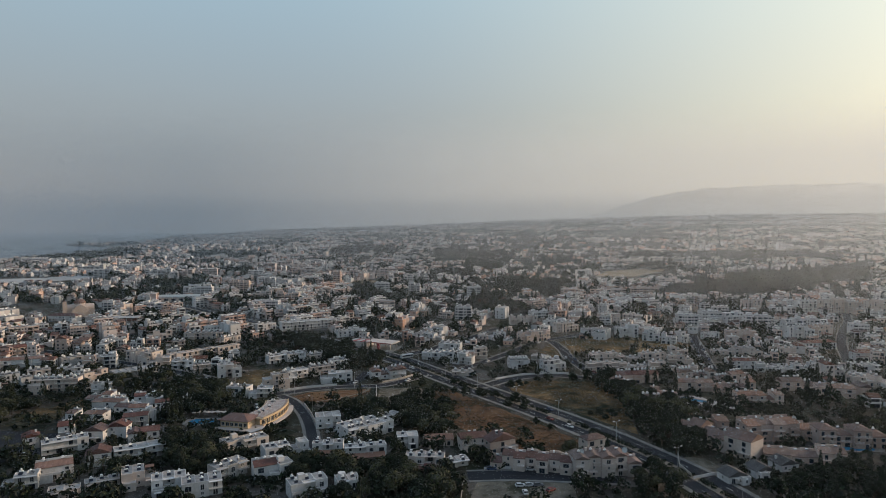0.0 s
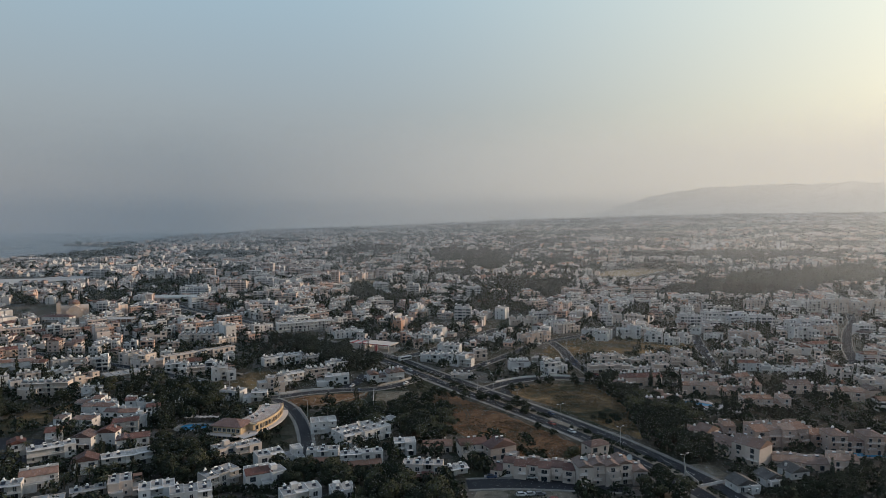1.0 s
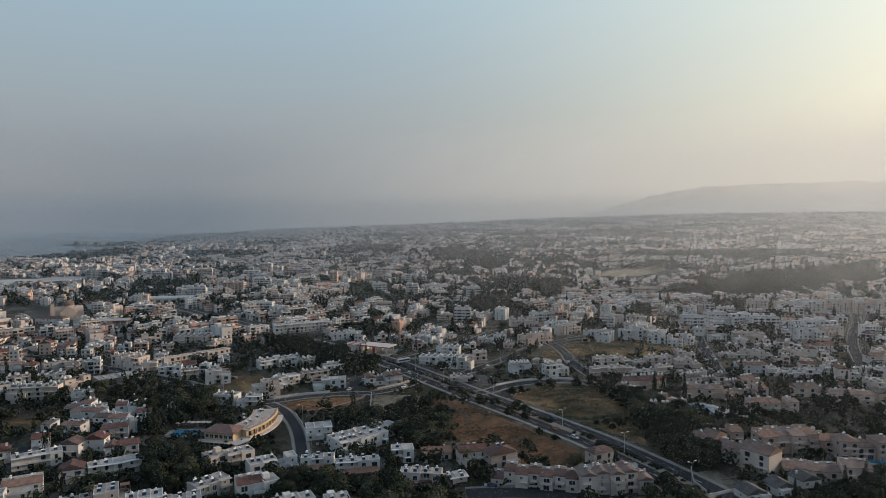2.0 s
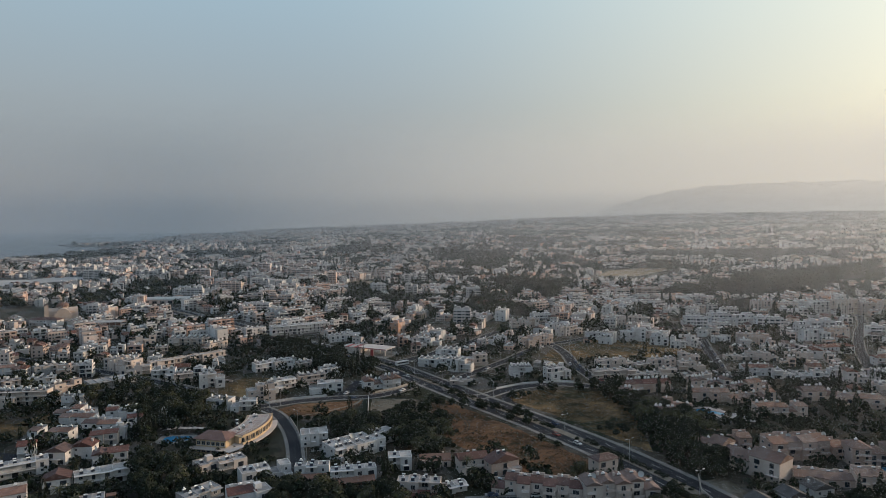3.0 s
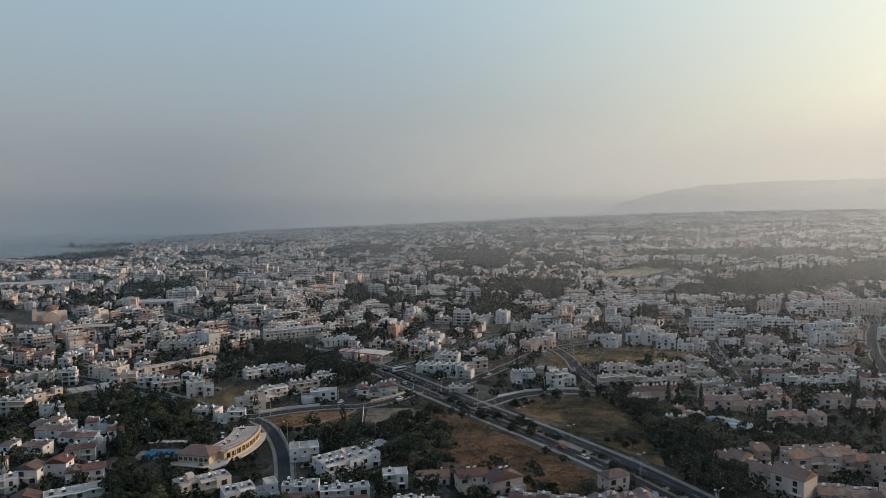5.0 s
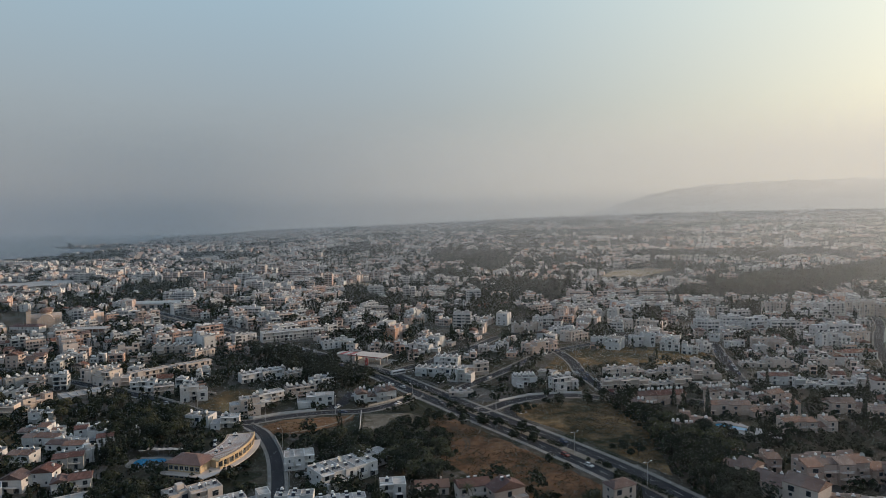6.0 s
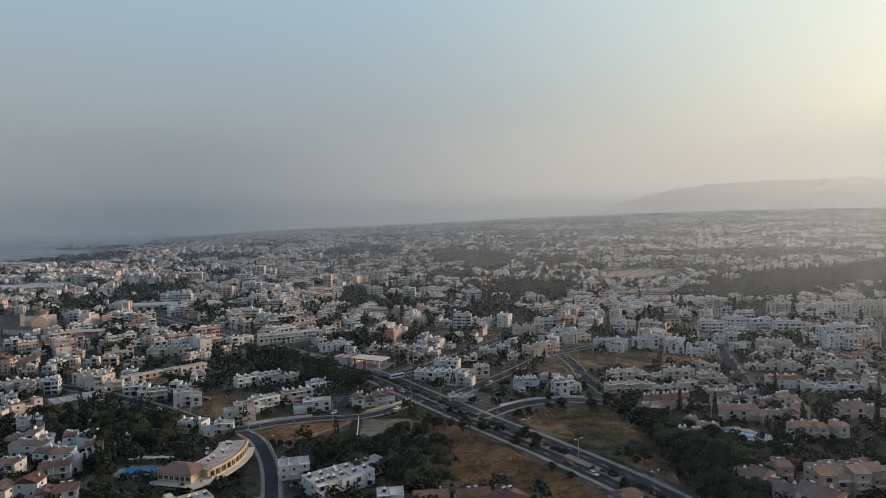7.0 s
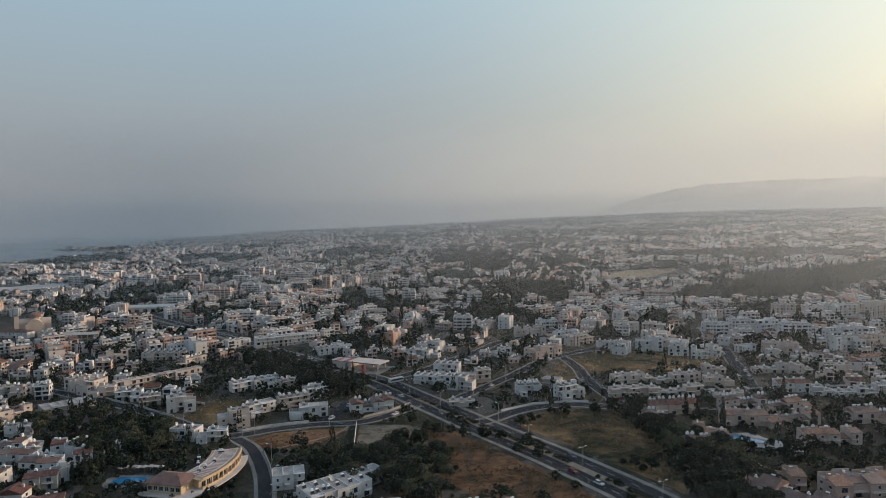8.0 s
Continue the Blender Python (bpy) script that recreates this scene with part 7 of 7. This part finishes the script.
while placed < 45:
    y = rnd.uniform(222, 560)
    x = rnd.uniform(-0.78, 0.78) * y
    if on_road(x, y, 0.5) or built(x, y, 1.5) or built(x, y + 5.0, -1.0) or inside(x, y, ((-12, 390), (30, 343), (66, 288), (55, 272), (2, 318))) or inside(x, y, ((33, 384), (43, 398), (96, 402), (106, 368), (94, 296))) or inside(x, y, ((-91, 361), (-80, 376), (-10, 384), (-9, 358), (-82, 348))):
        continue
    k = rnd.random()
    tree(x, y, "broad" if k < 0.30 else "olive" if k < 0.60 else "cypress" if k < 0.74 else "palm" if k < 0.82 else "bush", rnd.uniform(0.55, 1.1))
    placed += 1
for i, (x, y, s) in enumerate(((41, 378, 0.9), (47, 386, 0.7), (30, 358, 0.8), (40, 350, 0.9), (44, 343, 0.9), (87, 322, 0.8), (82, 326, 0.7), (83, 400, 0.8), (62, 410, 0.9), (0, 366, 0.9), (-5, 372, 0.8), (70, 291, 0.8), (2, 300, 1.0), (-8, 352, 1.1))):
    tree(x, y, "broad", s)
for x, y, k in ((-194, 278, 0.9), (-185, 269, 0.8), (-136, 249, 1.0), (-127, 242, 0.9), (-144, 246, 0.75), (-131, 258, 0.7), (-103, 249, 0.8), (-181, 281, 0.8), (11, 277, 0.9), (13, 270, 0.75), (-42, 281, 0.6), (-36, 283, 0.65)):
    tree(x, y, "palm", k)
# clipped shrubs along the median
hedge = []
r = random.Random(31)
shrub = [leaf_cloud(70 + v, [(0, 0, 0.6, 0.8), (0.8, 0.1, 0.55, 0.7), (-0.7, -0.1, 0.5, 0.7)], 60, 0.3, 0.9) for v in range(4)]
for i, (p, s) in enumerate(strip(MAIN, 0, 2.0)):
    if 225 < p.y < 560 and r.random() < 0.75 and abs(p.y - 322) > 8:
        hedge.append(shrub[i % 4] * r.uniform(0.8, 1.3) + np.array((p.x, p.y, 0.2)))
tagged(new("median_hedge", quads_mesh("median_hedge", np.concatenate(hedge), LEAF)), "low dark hedge along the road median", "hedge", kind="stuff")

# ---------------------------------------------------------------- cars, lamps, walls and small things
PAINTS = [mat("car_paint_" + n, c, 0.6, tuple(v * 0.9 for v in c), 1.0, 8.0, 0.3, spec=0.5) for n, c in (("white", (0.52, 0.52, 0.52)), ("silver", (0.38, 0.39, 0.40)), ("grey", (0.12, 0.12, 0.13)), ("red", (0.15, 0.025, 0.022)), ("blue", (0.03, 0.05, 0.10)), ("black", (0.02, 0.02, 0.022)))]
CARGLASS = mat("tinted_car_glass", (0.025, 0.028, 0.032), 0.45)
RUBBER = mat("tyre_rubber", (0.02, 0.02, 0.02), 0.9)
CARS = {}


def car_kind(k):
    root = thing("car", 0, 0, 0, 0, "%s parked hatchback car" % ("white", "silver", "grey", "dark red", "dark blue", "black")[k], "car", "parked cars")
    prof = ((-2.05, 0.30), (2.0, 0.30), (2.1, 0.62), (1.95, 0.86), (0.95, 0.98), (-1.95, 1.0), (-2.1, 0.75))
    bm = bmesh.new()
    rings = [[bm.verts.new((x, y, z)) for x, z in prof] for y in (-0.85, 0.85)]
    for i in range(7):
        j = (i + 1) % 7
        bm.faces.new((rings[0][i], rings[0][j], rings[1][j], rings[1][i]))
    bm.faces.new(rings[0][::-1])
    bm.faces.new(rings[1])
    bmesh.ops.recalc_face_normals(bm, faces=bm.faces[:])
    part("body", bm, PAINTS[k], root)
    bm = bmesh.new()
    low = [bm.verts.new(p) for p in ((0.95, -0.8, 0.97), (0.95, 0.8, 0.97), (-1.9, 0.8, 0.97), (-1.9, -0.8, 0.97))]
    top = [bm.verts.new(p) for p in ((0.25, -0.62, 1.42), (0.25, 0.62, 1.42), (-1.55, 0.62, 1.42), (-1.55, -0.62, 1.42))]
    for i in range(4):
        j = (i + 1) % 4
        bm.faces.new((low[i], low[j], top[j], top[i]))
    part("window", bm, CARGLASS, root)
    bm = bmesh.new()
    box(bm, -1.58, 0.28, -0.64, 0.64, 1.40, 1.47)
    part("roof", bm, PAINTS[k], root)
    for x in (-1.3, 1.3):
        for y in (-0.78, 0.78):
            bm = bmesh.new()
            tube(bm, (x, y - 0.1, 0.31), (x, y + 0.1, 0.31), 0.31, 0.31, 10)
            part("wheel", bm, RUBBER, root)
    return root


def car(x, y, ang, k, z=0.06):
    m = pose(x, y, ground_z(x, y) + z, 0, 0, ang)
    if k in CARS:
        return copy_thing(CARS[k], m)
    CARS[k] = car_kind(k)
    CARS[k].matrix_basis = m
    return CARS[k]


def cars_along(points, side, y0, y1, gap, seed, chance=0.7):
    rnd = random.Random(seed)
    line = strip(points, 0, gap)
    for (p, s), (q, r) in zip(line, line[1:]):
        if y0 < p.y < y1 and rnd.random() < chance:
            d = q - p
            car(p.x + s.x * side, p.y + s.y * side, math.degrees(math.atan2(d.y, d.x)) + rnd.choice((0, 180)), rnd.choice((0, 0, 1, 1, 2, 3, 4, 5)))


cars_along(STREET, 2.8, 440, 545, 5.6, 1, 0.6)
cars_along(STREET, -2.8, 440, 545, 5.6, 2, 0.5)
cars_along(UP, 2.6, 418, 500, 6.0, 3, 0.6)
cars_along(UP, -2.6, 430, 500, 7.0, 4, 0.35)
cars_along(CUL, 2.2, 394, 424, 6.5, 5, 0.7)
cars_along(LATERAL, 2.0, 376, 440, 14.0, 6, 0.35)
cars_along(MAIN, 5.5, 250, 560, 48.0, 7, 0.3)
cars_along(MAIN, -5.5, 260, 560, 52.0, 8, 0.3)
cars_along(DIAG, 2.0, 440, 560, 16.0, 9, 0.4)
for i, (x, y, a) in enumerate(((30, 240, 10), (33.5, 240.5, 12), (37, 240.5, 8), (31, 234, 95), (41, 236, 40), (-186, 264, 10), (-176, 266, 14), (-183, 272, 80), (-66, 330, 70), (20, 256.5, 0), (36, 256, 2))):
    car(x, y, a, (0, 1, 2, 0, 3, 5, 2, 0, 1, 4, 0)[i], 0.07)


def street_lamp(double):
    root = thing("street_lamp", 0, 0, 0, 0, "tall steel street lamp with %s" % ("two arms" if double else "one arm"), "street lamp", "street lamps")
    bm = bmesh.new()
    tube(bm, (0, 0, 0), (0, 0, 9.0), 0.11, 0.06, 8)
    part("pole", bm, STEEL, root)
    for sx in ((-1, 1) if double else (1,)):
        bm = bmesh.new()
        tube(bm, (0, 0, 8.9), (sx * 1.8, 0, 9.4), 0.05, 0.04, 6)
        arm = part("arm", bm, STEEL, root)
        bm = bmesh.new()
        box(bm, sx * 1.75 - 0.4, sx * 1.75 + 0.4, -0.18, 0.18, 9.34, 9.5)
        part("lamp_head", bm, TANK, arm)
    return root


post = street_lamp(True)
first = True
for (p, s) in strip(MAIN, 0, 8.0)[::4]:
    if 205 < p.y < 640:
        m = pose(p.x, p.y, 0.2, 0, 0, math.degrees(math.atan2(s.y, s.x)))
        if first:
            post.matrix_basis = m
            first = False
        else:
            copy_thing(post, m)
post = street_lamp(False)
first = True
for pts, off in ((CURVE, 4.4), (LATERAL, 3.9), (DIAG, 3.9), (AVENUE, 5.2), (SLIP, 4.6), (UP, 4.3)):
    for (p, s) in strip(pts, 0, 7.0)[2::5]:
        m = pose(p.x + s.x * off, p.y + s.y * off, ground_z(p.x, p.y) + 0.1, 0, 0, math.degrees(math.atan2(-s.y, -s.x)))
        if first:
            post.matrix_basis = m
            first = False
        else:
            copy_thing(post, m)


def wall_line(points, height, material, label, thick=0.25):
    bm = bmesh.new()
    for (a, b), (c, d) in zip(points, points[1:]):
        p, q = Vector((a, b, 0)), Vector((c, d, 0))
        t = (q - p).normalized()
        s = Vector((t.y, -t.x, 0)) * thick / 2
        vs = [bm.verts.new((*(v.xy), z)) for z in (-0.1, height) for v in (p - s, q - s, q + s, p + s)]
        for f in ((4, 5, 6, 7), (0, 1, 5, 4), (1, 2, 6, 5), (2, 3, 7, 6), (3, 0, 4, 7)):
            bm.faces.new([vs[i] for i in f])
    bmesh.ops.recalc_face_normals(bm, faces=bm.faces[:])
    tagged(new("garden_wall", mesh_of("garden_wall", bm, material)), label, "wall", kind="structure")


wall_line(((-41, 386), (-38, 356)), 1.5, WHITE, "white plastered wall between two plots")
wall_line(((103, 273), (98.5, 259), (99.5, 249)), 1.6, STONE, "rubble stone wall round a gravel yard")
wall_line(((99.5, 247), (109, 251), (119, 254)), 1.2, WHITE, "white plastered yard wall beside the road")
wall_line(((17, 257), (34, 258.5), (50, 257)), 1.0, WHITE, "low white wall before terraced houses")
wall_line(((-106, 380), (-96, 377), (-84, 384), (-66, 390)), 1.2, WHITE, "low white garden wall along the street")
wall_line(((-40, 395), (-26, 407), (-16, 420)), 1.1, STONE, "low stone garden wall at a street corner")
wall_line(((-205, 443), (-170, 422), (-140, 401)), 1.2, CREAM, "low cream garden wall along the street")
wall_line(((34, 404), (52, 416), (75, 420), (84, 419)), 1.2, WHITE, "white garden wall beside the slip road")
wall_line(((-78, 350), (-70, 332), (-63, 312)), 1.1, CREAM, "low cream wall along the curving street")
wall_line(((104, 395), (112, 372), (116, 352)), 1.4, STONE, "stone boundary wall beside holiday flats")
wall_line(((8, 244), (6, 222)), 1.2, GREY, "grey block wall of the car park")
wall_line(((-57, 302), (-46, 306), (-44, 296)), 1.3, WHITE, "white forecourt wall of a house")
for x0, y0, n, dx, dy in ((150, 440, 3, 17, 0.5), (235, 445, 5, 16, 1.0), (-185, 452, 4, 14, -7.5), (-236, 388, 3, 20, -1.0), (120, 470, 3, 15, -2.0)):
    for i in range(n):
        a, b = x0 + dx * i, y0 + dy * i
        wall_line(((a, b + 9), (a, b), (a + dx * 0.8, b + dy * 0.8)), 1.1, (WHITE, CREAM)[i % 2], "low plastered garden wall")


# roadside signs and a bus at the junction
root = thing("bus", -27, 468, 218, 0.06, "white single-deck bus on the dual road", "bus")
bm = bmesh.new()
box(bm, -5.2, 5.2, -1.25, 1.25, 0.45, 3.0)
bmesh.ops.bevel(bm, geom=bm.edges[:], offset=0.2, segments=2, affect="EDGES")
part("body", bm, PAINTS[0], root)
for y in (-1.27, 1.25):
    bm = bmesh.new()
    box(bm, -4.7, 4.7, y, y + 0.02, 1.5, 2.5)
    part("window", bm, CARGLASS, root)
for x in (-3.4, 3.2):
    for y in (-1.1, 1.1):
        bm = bmesh.new()
        tube(bm, (x, y - 0.15, 0.48), (x, y + 0.15, 0.48), 0.48, 0.48, 12)
        part("wheel", bm, RUBBER, root)

# dry tufts standing over the fallow land
TUFT = mat("dry_tufts", (0.15, 0.092, 0.045), 1.0, (0.040, 0.040, 0.024), 0.06, 0.5, 1.0, 0, 0.4, True)
r = random.Random(5)
blades = []
tuft = [leaf_cloud(90 + v, [(0, 0, 0.10, 0.4)], 5, 0.2, 0.5) for v in range(6)]
for poly, n in ((((-8, 384), (-2, 387), (28, 343), (48, 314), (62, 290), (55, 274), (25, 285), (3, 318)), 7000), (((39, 386), (46, 396), (60, 401), (94, 399), (102, 368), (93, 304), (82, 321), (58, 358)), 6500), (((-88, 361), (-80, 372), (-45, 380), (-45, 372), (-60, 357), (-80, 352)), 1000)):
    xs, ys = [p[0] for p in poly], [p[1] for p in poly]
    for i in range(n):
        x, y = r.uniform(min(xs), max(xs)), r.uniform(min(ys), max(ys))
        if inside(x, y, poly) and noise.noise((x * 0.06, y * 0.06, 4.0)) > -0.15:
            blades.append(tuft[i % 6] * r.uniform(0.4, 1.2) + np.array((x, y, 0.03)))
tagged(new("dry_grass", quads_mesh("dry_grass", np.concatenate(blades), TUFT)), "tufts of dry russet grass on fallow land", "grass", kind="stuff")
